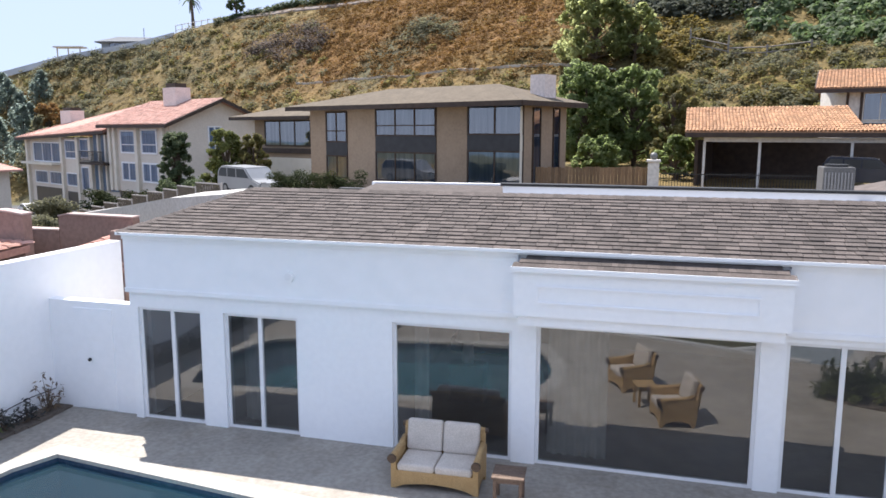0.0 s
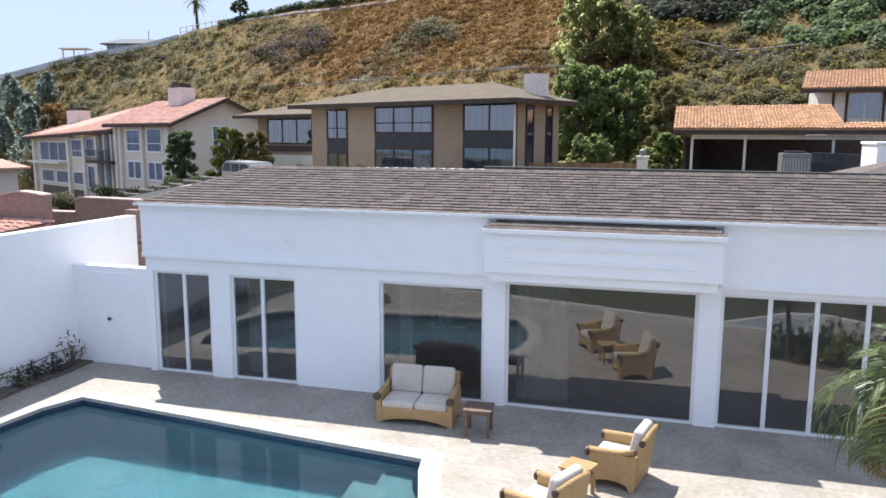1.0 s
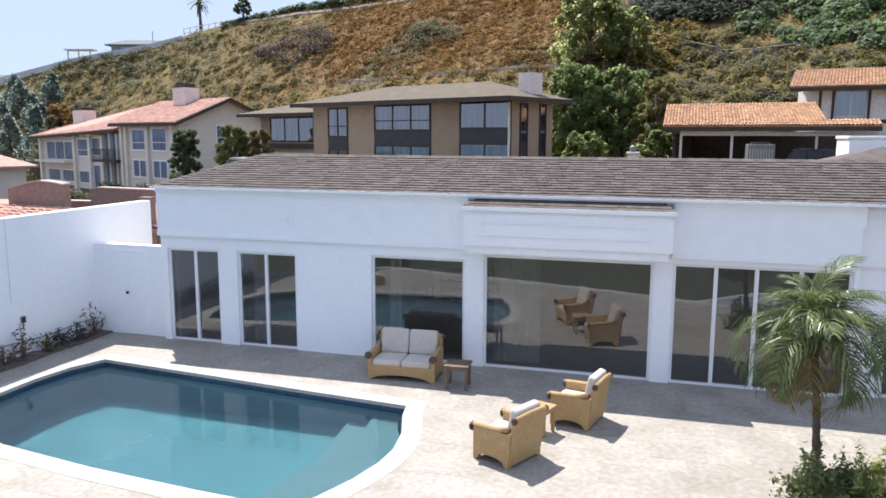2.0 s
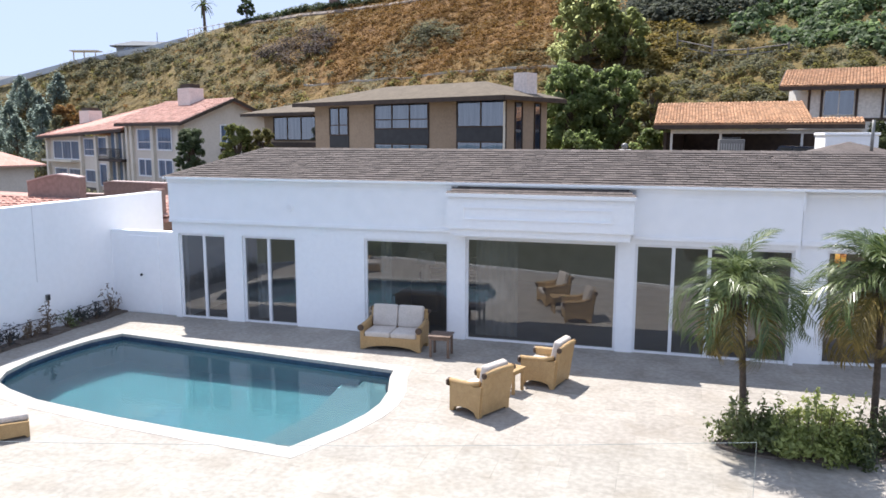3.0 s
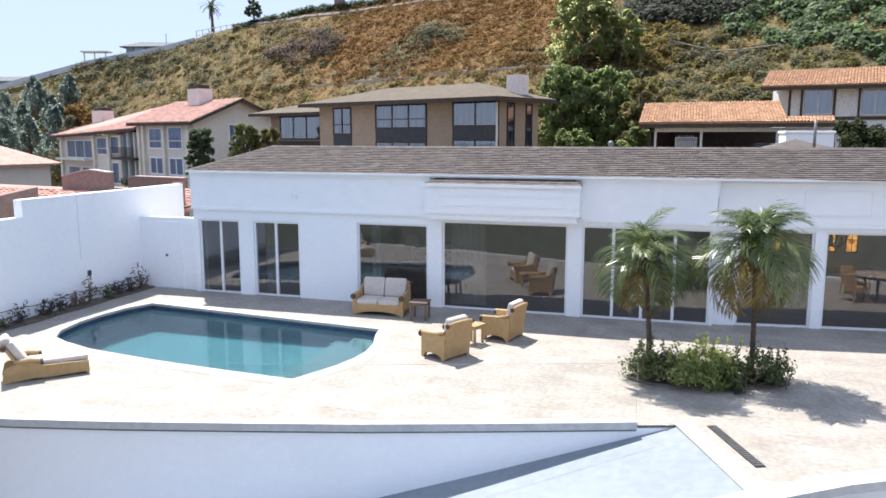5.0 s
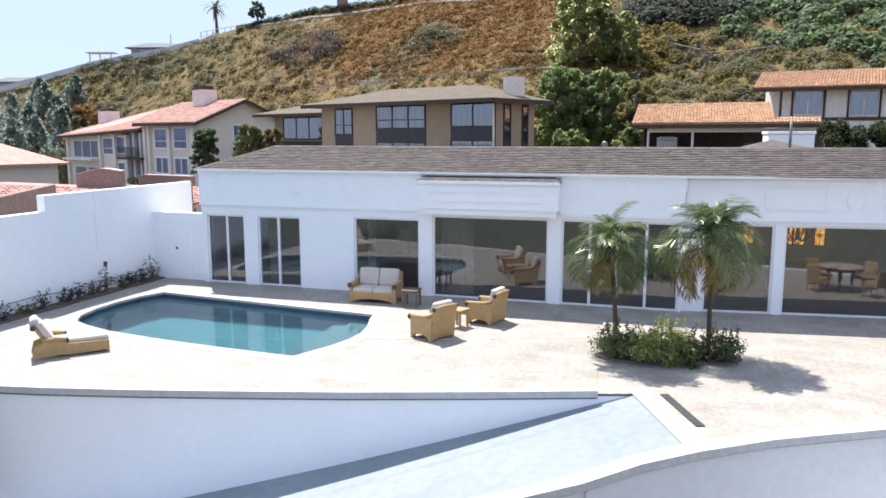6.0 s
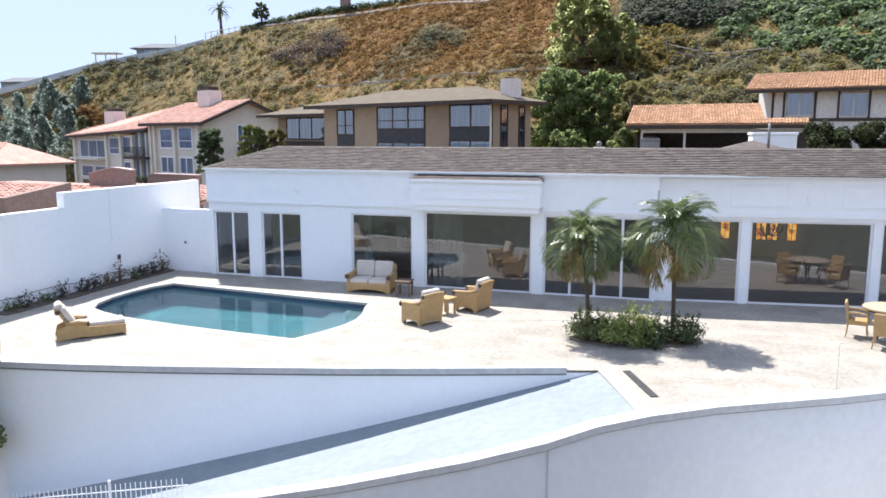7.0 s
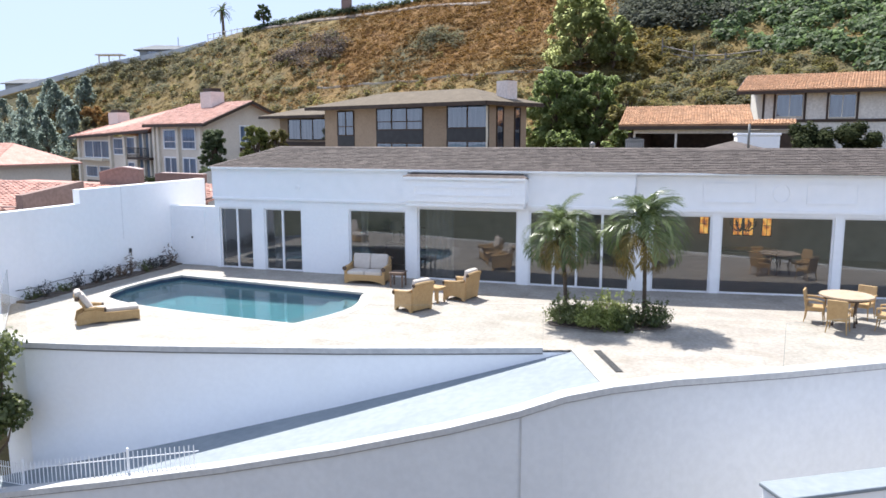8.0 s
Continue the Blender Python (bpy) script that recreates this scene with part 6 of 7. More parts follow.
hedge("rounded_shrub", pose(21.9, 26.4, 1.2, 0, 0, 0), (4.8, 3.0, 4.05), DENSE, "large rounded dark shrub behind the flat roof", 75, 1100, 0.11)


def far_palm():
    t = thing("palm_tree", pose(-91.5, 147.0, 23.5), "tall thin palm on the hilltop", "palm tree")
    bm = bmesh.new()
    tube(bm, [(0, 0, 0), (0.2, 0, 4), (0.0, 0, 9)], [0.45, 0.38, 0.32])
    part("trunk", bm, BARK, t)
    rng = random.Random(8)
    for k in range(22):
        bm = bmesh.new()
        a, e = rng.uniform(0, 6.28), rng.uniform(-0.9, 1.2)
        p = Vector((0, 0, 9))
        d = Vector((math.cos(a) * math.cos(e), math.sin(a) * math.cos(e), math.sin(e)))
        for i in range(5):
            q = p + d * 0.7
            d = (d + Vector((0, 0, -0.28))).normalized()
            s = d.cross(Vector((0, 0, 1))).normalized() * (0.42 - 0.07 * i)
            bm.faces.new([bm.verts.new(v) for v in (p - s, q - s * 0.8, q + s * 0.8, p + s)])
            p = q
        part("frond", bm, DARKGREEN, t)


far_palm()


def fitted_to_view(x, y, z):
    """Turns the street and the hill by a degree and lifts them with distance, to fit the camera's view."""
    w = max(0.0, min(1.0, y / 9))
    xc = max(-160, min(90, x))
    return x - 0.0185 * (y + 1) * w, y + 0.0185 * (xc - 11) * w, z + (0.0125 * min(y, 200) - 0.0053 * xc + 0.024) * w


def fit_far_side():
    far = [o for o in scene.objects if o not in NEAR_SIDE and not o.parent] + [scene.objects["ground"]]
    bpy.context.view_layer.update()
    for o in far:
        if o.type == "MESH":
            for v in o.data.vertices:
                v.co = fitted_to_view(*v.co)
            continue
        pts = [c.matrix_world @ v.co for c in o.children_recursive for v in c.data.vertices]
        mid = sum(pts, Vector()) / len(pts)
        to = Vector(fitted_to_view(*mid))
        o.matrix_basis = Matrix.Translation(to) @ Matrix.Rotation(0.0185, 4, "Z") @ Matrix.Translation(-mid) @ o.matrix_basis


fit_far_side()

# ---- terrace furniture ----
def rolled_end(c, x, y, z, r, axis, parent_label=""):
    bm = bmesh.new()
    d = Vector(axis) * 0.03
    rod(bm, Vector((x, y, z)) - d, Vector((x, y, z)) + d, r, n=16)
    bmesh.ops.bevel(bm, geom=[e for e in bm.edges if e.calc_face_angle(0) > 1.0], offset=0.012, segments=2, affect="EDGES")
    part("scroll", bm, DARKWOOD, c, "dark wooden scroll")


def wicker_seat(name, m, w, seats, label, category, group=""):
    """A woven armchair or loveseat: skirted body, rolled arms and back with dark scrolls, loose cushions."""
    c = thing(name, m @ Matrix.Diagonal((0.9, 0.78, 0.88, 1)), label, category, group)
    h = w / 2
    for s in (-1, 1):
        bm = bmesh.new()
        a, b = (s * h, s * (h - 0.09))
        profile_x(bm, [(-0.40, 0.0), (-0.32, 0.0), (-0.27, 0.09), (-0.1, 0.13), (0.12, 0.13), (0.28, 0.09), (0.33, 0.0), (0.41, 0.0),
                       (0.46, 0.6), (0.3, 0.57), (-0.40, 0.55)], min(a, b), max(a, b))
        part("side", bm, WICKER, c)
        bm = bmesh.new()
        tube(bm, [(s * (h - 0.04), -0.42, 0.56), (s * (h - 0.04), -0.2, 0.565), (s * (h - 0.045), 0.1, 0.58), (s * (h - 0.05), 0.38, 0.64)], [0.05, 0.052, 0.05, 0.045], 12)
        part("arm", bm, WICKER, c, smooth=True)
        rolled_end(c, s * (h - 0.03), -0.44, 0.53, 0.078, (0, 1, 0))
    bm = bmesh.new()
    n = 9
    prof = [(-h + 0.09 + (w - 0.18) * k / (n - 1), 0.02 + 0.1 * math.sin(math.pi * k / (n - 1)) ** 0.6) for k in range(n)]
    lo = [(x, z) for x, z in prof] + [(h - 0.09, 0.32), (-h + 0.09, 0.32)]
    f = [bm.verts.new((x, -0.40, z)) for x, z in lo]
    g = [bm.verts.new((x, -0.34, z)) for x, z in lo]
    bm.faces.new(f)
    bm.faces.new(g[::-1])
    for k in range(len(lo)):
        bm.faces.new((f[k], g[k], g[(k + 1) % len(lo)], f[(k + 1) % len(lo)]))
    bmesh.ops.recalc_face_normals(bm, faces=bm.faces)
    part("front_apron", bm, WICKER, c)
    part("seat_deck", boxes((-h + 0.09, h - 0.09, -0.34, 0.36, 0.24, 0.31)), WICKER, c)
    bm = bmesh.new()
    profile_x(bm, [(0.33, 0.05), (0.43, 0.05), (0.555, 0.81), (0.48, 0.83)], -h + 0.03, h - 0.03)
    part("back", bm, WICKER, c)
    bm = bmesh.new()
    tube(bm, [(-h + 0.03, 0.53, 0.82), (-h / 2, 0.535, 0.84), (0, 0.535, 0.845), (h / 2, 0.535, 0.84), (h - 0.03, 0.53, 0.82)], [0.05, 0.055, 0.055, 0.055, 0.05], 12)
    part("back_roll", bm, WICKER, c, smooth=True)
    for s in (-1, 1):
        rolled_end(c, s * (h - 0.015), 0.53, 0.82, 0.056, (1, 0, 0))
        for y in (-0.36, 0.37):
            part("foot", soft_box(s * (h - 0.07) - 0.03, s * (h - 0.07) + 0.03, y - 0.03, y + 0.03, 0.0, 0.1, 0.008, 1), DARKWOOD, c)
    cw = (w - 0.2) / seats
    for k in range(seats):
        x0 = -h + 0.1 + k * cw
        bm = soft_box(x0 + 0.005, x0 + cw - 0.005, -0.42, 0.32, 0.31, 0.45, 0.05, 4)
        part("seat_cushion", bm, CUSHION, c, smooth=True)
        tilt = Matrix.Translation((0, 0.3, 0.43)) @ Matrix.Rotation(radians(-14), 4, "X")
        bm = soft_box(x0 + 0.005, x0 + cw - 0.005, -0.09, 0.09, 0.0, 0.55, 0.06, 4, tilt)
        part("back_cushion", bm, CUSHION, c, smooth=True)
    return c


wicker_seat("armchair", pose(9.18, -4.05, 0.012, 0, 0, -117), 0.84, 1, "honey wicker armchair with cream cushions beside the pool", "armchair", "wicker armchairs")
wicker_seat("armchair", pose(10.0, -2.36, 0.012, 0, 0, -104), 0.84, 1, "honey wicker armchair with cream cushions near the windows", "armchair", "wicker armchairs")
wicker_seat("loveseat", pose(6.6, -1.02, 0.012, 0, 0, 2), 1.46, 2, "two-seat honey wicker loveseat with cream cushions against the house", "loveseat")


def side_table(m, s, hgt, material, label):
    t = thing("side_table", m, label, "side table")
    for k in range(5):
        y = -s / 2 + s * k / 5
        part("slat", soft_box(-s / 2, s / 2, y + 0.004, y + s / 5 - 0.004, hgt - 0.03, hgt, 0.006, 1), material, t)
    part("apron", boxes((-s / 2 + 0.03, s / 2 - 0.03, -s / 2 + 0.03, -s / 2 + 0.05, hgt - 0.09, hgt - 0.03), (-s / 2 + 0.03, s / 2 - 0.03, s / 2 - 0.05, s / 2 - 0.03, hgt - 0.09, hgt - 0.03),
                        (-s / 2 + 0.03, -s / 2 + 0.05, -s / 2 + 0.05, s / 2 - 0.05, hgt - 0.09, hgt - 0.03), (s / 2 - 0.05, s / 2 - 0.03, -s / 2 + 0.05, s / 2 - 0.05, hgt - 0.09, hgt - 0.03)), material, t)
    for x in (-1, 1):
        for y in (-1, 1):
            part("leg", soft_box(x * (s / 2 - 0.05) - 0.025, x * (s / 2 - 0.05) + 0.025, y * (s / 2 - 0.05) - 0.025, y * (s / 2 - 0.05) + 0.025, 0, hgt - 0.03, 0.006, 1), material, t)


side_table(pose(7.72, -1.32, 0.012, 0, 0, 4), 0.46, 0.45, TABLEWOOD, "small weathered wooden side table next to the loveseat")
side_table(pose(9.5, -3.04, 0.012, 0, 0, -20), 0.4, 0.43, WICKER, "small honey wood side table between the armchairs")


def chaise():
    c = thing("chaise_lounge", pose(2.36, -7.46, 0.012, 0, 0, -43) @ Matrix.Scale(0.82, 4), "honey wicker chaise lounge with cream pad beside the pool", "chaise lounge")
    # head at -y, foot at +y
    for s in (-1, 1):
        bm = bmesh.new()
        profile_x(bm, [(-0.85, 0.04), (-0.8, 0.0), (-0.2, 0.06), (0.0, 0.03), (0.82, 0.05), (0.86, 0.0), (0.9, 0.04), (0.9, 0.3), (-0.05, 0.32), (-0.15, 0.42), (-0.5, 0.44), (-0.78, 0.32)],
                  min(s * 0.37, s * 0.3), max(s * 0.37, s * 0.3))
        part("side", bm, WICKER, c)
        bm = bmesh.new()
        tube(bm, [(s * 0.35, -0.6, 0.45), (s * 0.36, -0.3, 0.48), (s * 0.36, -0.08, 0.43)], [0.05, 0.055, 0.05], 10)
        part("arm", bm, WICKER, c, smooth=True)
        rolled_end(c, s * 0.36, -0.05, 0.42, 0.075, (0, 1, 0))
    part("foot_panel", boxes((-0.3, 0.3, 0.84, 0.9, 0.04, 0.29)), WICKER, c)
    part("deck", boxes((-0.3, 0.3, -0.6, 0.84, 0.22, 0.28)), WICKER, c)
    tilt = Matrix.Translation((0, -0.4, 0.34)) @ Matrix.Rotation(radians(30), 4, "X")
    part("back", soft_box(-0.3, 0.3, -0.12, -0.05, 0.0, 0.56, 0.02, 2, tilt), WICKER, c)
    bm = bmesh.new()
    rod(bm, tilt @ Vector((-0.33, -0.11, 0.58)), tilt @ Vector((0.33, -0.11, 0.58)), 0.06, n=12)
    part("back_roll", bm, WICKER, c, smooth=True)
    for s in (-1, 1):
        p = tilt @ Vector((s * 0.345, -0.11, 0.58))
        rolled_end(c, p.x, p.y, p.z, 0.065, (1, 0, 0))
    part("seat_pad", soft_box(-0.29, 0.29, -0.36, 0.9, 0.29, 0.42, 0.05, 4), CUSHION, c, smooth=True)
    part("back_pad", soft_box(-0.29, 0.29, -0.05, 0.12, 0.02, 0.62, 0.06, 4, tilt), CUSHION, c, smooth=True)
    part("headrest", soft_box(-0.27, 0.27, -0.1, 0.1, 0.58, 0.76, 0.08, 4, tilt), CUSHION, c, smooth=True)


chaise()


def dining_set():
    PALEWOOD = surf("pale_table_top", (0.36, 0.27, 0.18), (0.48, 0.38, 0.27), 4, 0.5, fine=30)
    t = thing("round_table", pose(19.65, -2.5, 0.012), "round pale stone-topped patio table with dark pedestal legs", "table")
    bm = bmesh.new()
    rod(bm, (0, 0, 0.70), (0, 0, 0.74), 0.6, n=40)
    bmesh.ops.bevel(bm, geom=[e for e in bm.edges if e.calc_face_angle(0) > 1.0], offset=0.012, segments=2, affect="EDGES")
    part("tabletop", bm, PALEWOOD, t)
    bm = bmesh.new()
    rod(bm, (0, 0, 0.64), (0, 0, 0.70), 0.5, n=32)
    part("apron", bm, DARKWOOD, t)
    for k in range(4):
        a = k * math.pi / 2 + 0.5
        bm = bmesh.new()
        tube(bm, [(0.34 * math.cos(a), 0.34 * math.sin(a), 0), (0.28 * math.cos(a), 0.28 * math.sin(a), 0.35), (0.36 * math.cos(a), 0.36 * math.sin(a), 0.66)], [0.035, 0.03, 0.035], 8)
        part("leg", bm, DARKWOOD, t)
    first = thing("dining_chair", pose(0, 0, 0), "honey wicker patio dining chair with curved back and arms", "chair", "chairs round the patio table")
    part("seat", soft_box(-0.24, 0.24, -0.25, 0.22, 0.33, 0.46, 0.03, 2), WICKER, first)
    tilt = Matrix.Translation((0, 0.2, 0.44)) @ Matrix.Rotation(radians(-10), 4, "X")
    part("backrest", soft_box(-0.25, 0.25, -0.03, 0.03, -0.1, 0.47, 0.028, 3, tilt), WICKER, first)
    for s in (-1, 1):
        bm = bmesh.new()
        tube(bm, [(s * 0.27, -0.25, 0.4), (s * 0.28, -0.24, 0.62), (s * 0.28, 0.0, 0.66), (s * 0.26, 0.22, 0.66)], [0.025, 0.03, 0.032, 0.03], 8)
        part("arm", bm, WICKER, first)
        for y in (-0.22, 0.2):
            bm = bmesh.new()
            tube(bm, [(s * 0.25, y * 1.2, 0), (s * 0.23, y * 1.05, 0.2), (s * 0.22, y, 0.4)], [0.014, 0.018, 0.022], 8)
            part("leg", bm, WICKER, first)
    for c in first.children:
        c.data.transform(Matrix.Scale(0.88, 4))
    spots = ((19.0, -2.35, -83), (19.36, -3.32, -205 + 42), (20.2, -1.62, -30), (20.5, -2.85, 110 - 20))
    for k, (x, y, a) in enumerate(spots):
        d = math.degrees(math.atan2(19.65 - x, -(-2.5 - y)))
        m = pose(x, y, 0.012, 0, 0, d)
        if k == 0:
            first.matrix_basis = m
        else:
            copy_thing(first, m)


dining_set()

# ---- palms and planting ----
FROND = leaf_mat("palm_frond", [(0.0, (0.05, 0.085, 0.028)), (0.55, (0.115, 0.16, 0.055)), (1.0, (0.26, 0.3, 0.12))], 0.33, 0.4)
DRYFROND = leaf_mat("dry_palm_frond", [(0.0, (0.09, 0.08, 0.025)), (0.5, (0.16, 0.125, 0.035)), (1.0, (0.36, 0.25, 0.06))], 0.6, 0.3)
PALMBARK = surf("palm_trunk", (0.055, 0.04, 0.03), (0.12, 0.09, 0.065), 12, 0.95, bump=1.0, bscale=26, fine=45)


def frond_mesh(name, length, rise, droop, material, seed):
    """One feather frond: arched stalk with drooping leaflets down both sides."""
    rng = random.Random(seed)
    pts = [Vector((0, 0, 0))]
    n = 12
    ang = rise
    for k in range(n):
        pts.append(pts[-1] + Vector((math.cos(ang), 0, math.sin(ang))) * length / n)
        ang -= droop / n * (0.5 + 1.2 * k / n)
    V, F = [], []
    for k in range(n):
        w0, w1 = 0.014 * (1 - k / n) + 0.003, 0.014 * (1 - (k + 1) / n) + 0.003
        i = len(V)
        V += [pts[k] + Vector((0, -w0, 0)), pts[k] + Vector((0, 0, w0)), pts[k] + Vector((0, w0, 0)),
              pts[k + 1] + Vector((0, -w1, 0)), pts[k + 1] + Vector((0, 0, w1)), pts[k + 1] + Vector((0, w1, 0))]
        F += [(i, i + 1, i + 4, i + 3), (i + 1, i + 2, i + 5, i + 4), (i + 2, i, i + 3, i + 5)]
    count = 40
    for k in range(count):
        f = 0.12 + 0.88 * k / count
        q = f * n
        i0 = min(n - 1, int(q))
        p = pts[i0].lerp(pts[i0 + 1], q - i0)
        d = (pts[i0 + 1] - pts[i0]).normalized()
        up = Vector((-d.z, 0, d.x))
        L = (0.44 * math.sin(math.pi * (0.2 + 0.76 * f)) + 0.07) * rng.uniform(0.85, 1.12)
        for s in (-1, 1):
            if rng.random() < 0.06:
                continue
            a = (d * 0.8 + Vector((0, s, 0)) * 0.8 + up * 0.25 + Vector([rng.uniform(-0.12, 0.12) for _ in range(3)])).normalized()
            fall = Vector((0, 0, -1))
            b = (a * 0.75 + fall * rng.uniform(0.35, 0.7)).normalized()
            c = (b * 0.35 + fall).normalized()
            w = a.cross(up).normalized() * 0.009
            e0 = p + a * L * 0.34
            e1 = e0 + b * L * 0.36
            e2 = e1 + c * L * 0.3
            i = len(V)
            V += [p - w * 0.6, p + w * 0.6, e0 + w, e0 - w, e1 + w * 0.8, e1 - w * 0.8, e2]
            F += [(i, i + 1, i + 2, i + 3), (i + 3, i + 2, i + 4, i + 5), (i + 5, i + 4, i + 6)]
    me = bpy.data.meshes.new(name)
    me.from_pydata([tuple(v) for v in V], [], F)
    me.materials.append(material)
    return me


FRONDS = [frond_mesh("frond", 1.08, 0.22, 1.6 + 0.4 * k, FROND, 80 + k) for k in range(4)]
LONGFRONDS = [frond_mesh("frond", 1.6, 0.3, 2.9 + 0.35 * k, FROND, 90 + k) for k in range(5)]
DRIED = [frond_mesh("dry_frond", 1.35, 0.1, 2.4 + 0.4 * k, DRYFROND, 96 + k) for k in range(3)]


def palm(x, y, crown, lean, label, seed, size=1.0):
    t = thing("palm_tree", pose(x, y, 0.0), label, "palm tree", "terrace palms")
    rng = random.Random(seed)
    bm = bmesh.new()
    pts, rad = [], []
    for k in range(26):
        f = k / 25
        pts.append((lean[0] * f * f, lean[1] * f * f, crown * f))
        rad.append((0.05 - 0.012 * f) * (1.0 + 0.12 * (k % 2)) + (0.03 if f < 0.06 else 0))
    tube(bm, pts, rad, 12)
    part("trunk", bm, PALMBARK, t)
    top = Vector((lean[0], lean[1], crown))
    bm = bmesh.new()
    tube(bm, [top + Vector((0, 0, -0.28)), top + Vector((0, 0, -0.1)), top + Vector((0, 0, 0.12)), top + Vector((0, 0, 0.3))], [0.06, 0.11, 0.1, 0.04], 10)
    part("crownshaft", bm, PALMBARK, t, "fibrous brown crown base")
    n = 36
    for k in range(n):
        f = k / n
        e = radians(80 - 108 * f ** 0.95 + rng.uniform(-9, 9))
        a = k * 2.39996 + rng.uniform(-0.2, 0.2)
        if f > 0.76:
            me = rng.choice(DRIED)
        elif f < 0.42:
            me = rng.choice(FRONDS)
        else:
            me = rng.choice(LONGFRONDS)
        o = new("frond", me)
        o.parent = t
        sc = size * rng.uniform(0.8, 1.08)
        o.matrix_basis = Matrix.Translation(top + Vector((0, 0, 0.16 - 0.26 * f))) @ Matrix.Rotation(a, 4, "Z") @ Matrix.Rotation(-e, 4, "Y") @ Matrix.Rotation(rng.uniform(-0.3, 0.3), 4, "X") @ Matrix.Scale(sc, 4)
    return t


palm(13.2, -4.2, 2.16, (-0.16, -0.1), "slender dwarf date palm rising from the planting bed", 5, 0.93)
palm(15.03, -3.75, 2.3, (-0.06, -0.05), "taller dwarf date palm with drooping green fronds", 6, 1.12)

SHRUB = leaf_mat("shrub_leaves", [(0.0, (0.1, 0.13, 0.03)), (0.5, (0.23, 0.28, 0.075)), (1.0, (0.46, 0.5, 0.17))], 0.45, 0.5)
DARKSHRUB = leaf_mat("dark_shrub_leaves", [(0.0, (0.055, 0.078, 0.03)), (0.6, (0.12, 0.155, 0.055)), (1.0, (0.27, 0.3, 0.12))], 0.4, 0.55)


def shrub(x, y, z, rx, ry, h, material, label, seed, clumps=16, count=240, leaf=0.033, group="bed shrubs"):
    t = thing("shrub", pose(x, y, z), label, "shrub", group)
    rng = random.Random(seed)
    C, Rr = [], []
    bm = bmesh.new()
    for k in range(clumps):
        a, q = rng.uniform(0, 6.28), math.sqrt(rng.random())
        c = (rx * q * math.cos(a), ry * q * math.sin(a), h * rng.uniform(0.25, 0.8) * (1.1 - 0.4 * q))
        C.append(c)
        s = rng.uniform(0.12, 0.24)
        Rr.append((s, s, s * rng.uniform(0.7, 1.2)))
        tube(bm, [(c[0] * 0.3, c[1] * 0.3, 0), (c[0] * 0.8, c[1] * 0.8, c[2] * 0.6), c], [0.012, 0.009, 0.004], 4)
    part("stem_clump", bm, BARK, t)
    leaves("foliage", C, Rr, int(count * 0.8), leaf, material, t, "", seed, up=0.4, hollow=0.15, long=2.2)
    bm = bmesh.new()
    for k in range(16):
        a, q = rng.uniform(0, 6.28), rng.uniform(0.2, 0.9)
        top = (rx * q * 1.15 * math.cos(a), ry * q * 1.15 * math.sin(a), h * rng.uniform(0.8, 1.25))
        tube(bm, [(top[0] * 0.5, top[1] * 0.5, 0.1), (top[0] * 0.85, top[1] * 0.85, top[2] * 0.6), top], [0.007, 0.005, 0.002], 4)
        C.append(top)
    part("twig_clump", bm, BARK, t)
    leaves("foliage", C[-16:], [(0.05, 0.05, 0.16)] * 16, 14, leaf, material, t, "", seed + 50, up=0.4, hollow=0.1, long=2.6)


bm = bmesh.new()
n = 28
prism(bm, [(14.25 + 1.42 * math.cos(6.2832 * k / n), -4.25 + 0.5 * math.sin(6.2832 * k / n) + 0.25 * math.cos(6.2832 * k / n)) for k in range(n)], -0.02, 0.05)
tagged(part("planting_bed", bm, SOIL), "oval soil bed let into the terrace", "bed", kind="structure")
shrub(13.3, -4.5, 0.04, 0.5, 0.45, 0.55, DARKSHRUB, "dark green leafy shrub at the foot of the smaller palm", 101, 20, 190)
shrub(13.95, -4.78, 0.04, 0.45, 0.3, 0.45, SHRUB, "low green shrub at the front of the bed", 102, 16, 170)
shrub(14.2, -4.3, 0.04, 0.58, 0.6, 0.66, SHRUB, "bushy yellow-green shrub between the two palms", 103, 26, 190)
shrub(14.85, -4.45, 0.04, 0.5, 0.45, 0.46, DARKSHRUB, "low dark shrub at the foot of the taller palm", 104, 16, 170)
shrub(15.3, -4.05, 0.04, 0.34, 0.4, 0.45, DARKSHRUB, "spiky dark green shrub at the end of the bed", 105, 10, 150)


def wall_vine():
    t = thing("climbing_shrub", pose(1.85, -10.75, -2.6), "dense dark green shrub growing against the retaining wall", "shrub")
    rng = random.Random(9)
    C, Rr = [], []
    bm = bmesh.new()
    for k in range(72):
        f = rng.random()
        c = (rng.uniform(-1.6, 0.45) + 0.25 * math.sin(f * 9), rng.uniform(-0.35, 0.35), 0.9 + f * 2.1)
        C.append(c)
        s = rng.uniform(0.25, 0.42)
        Rr.append((s, s, s))
        if k % 3 == 0:
            tube(bm, [(-0.6, 0, -0.6), (c[0] * 0.6, c[1], c[2] * 0.5), c], [0.04, 0.025, 0.01], 5)
    part("stem_clump", bm, BARK, t)
    leaves("foliage", C, Rr, 260, 0.075, DARKSHRUB, t, "", 77)


wall_vine()

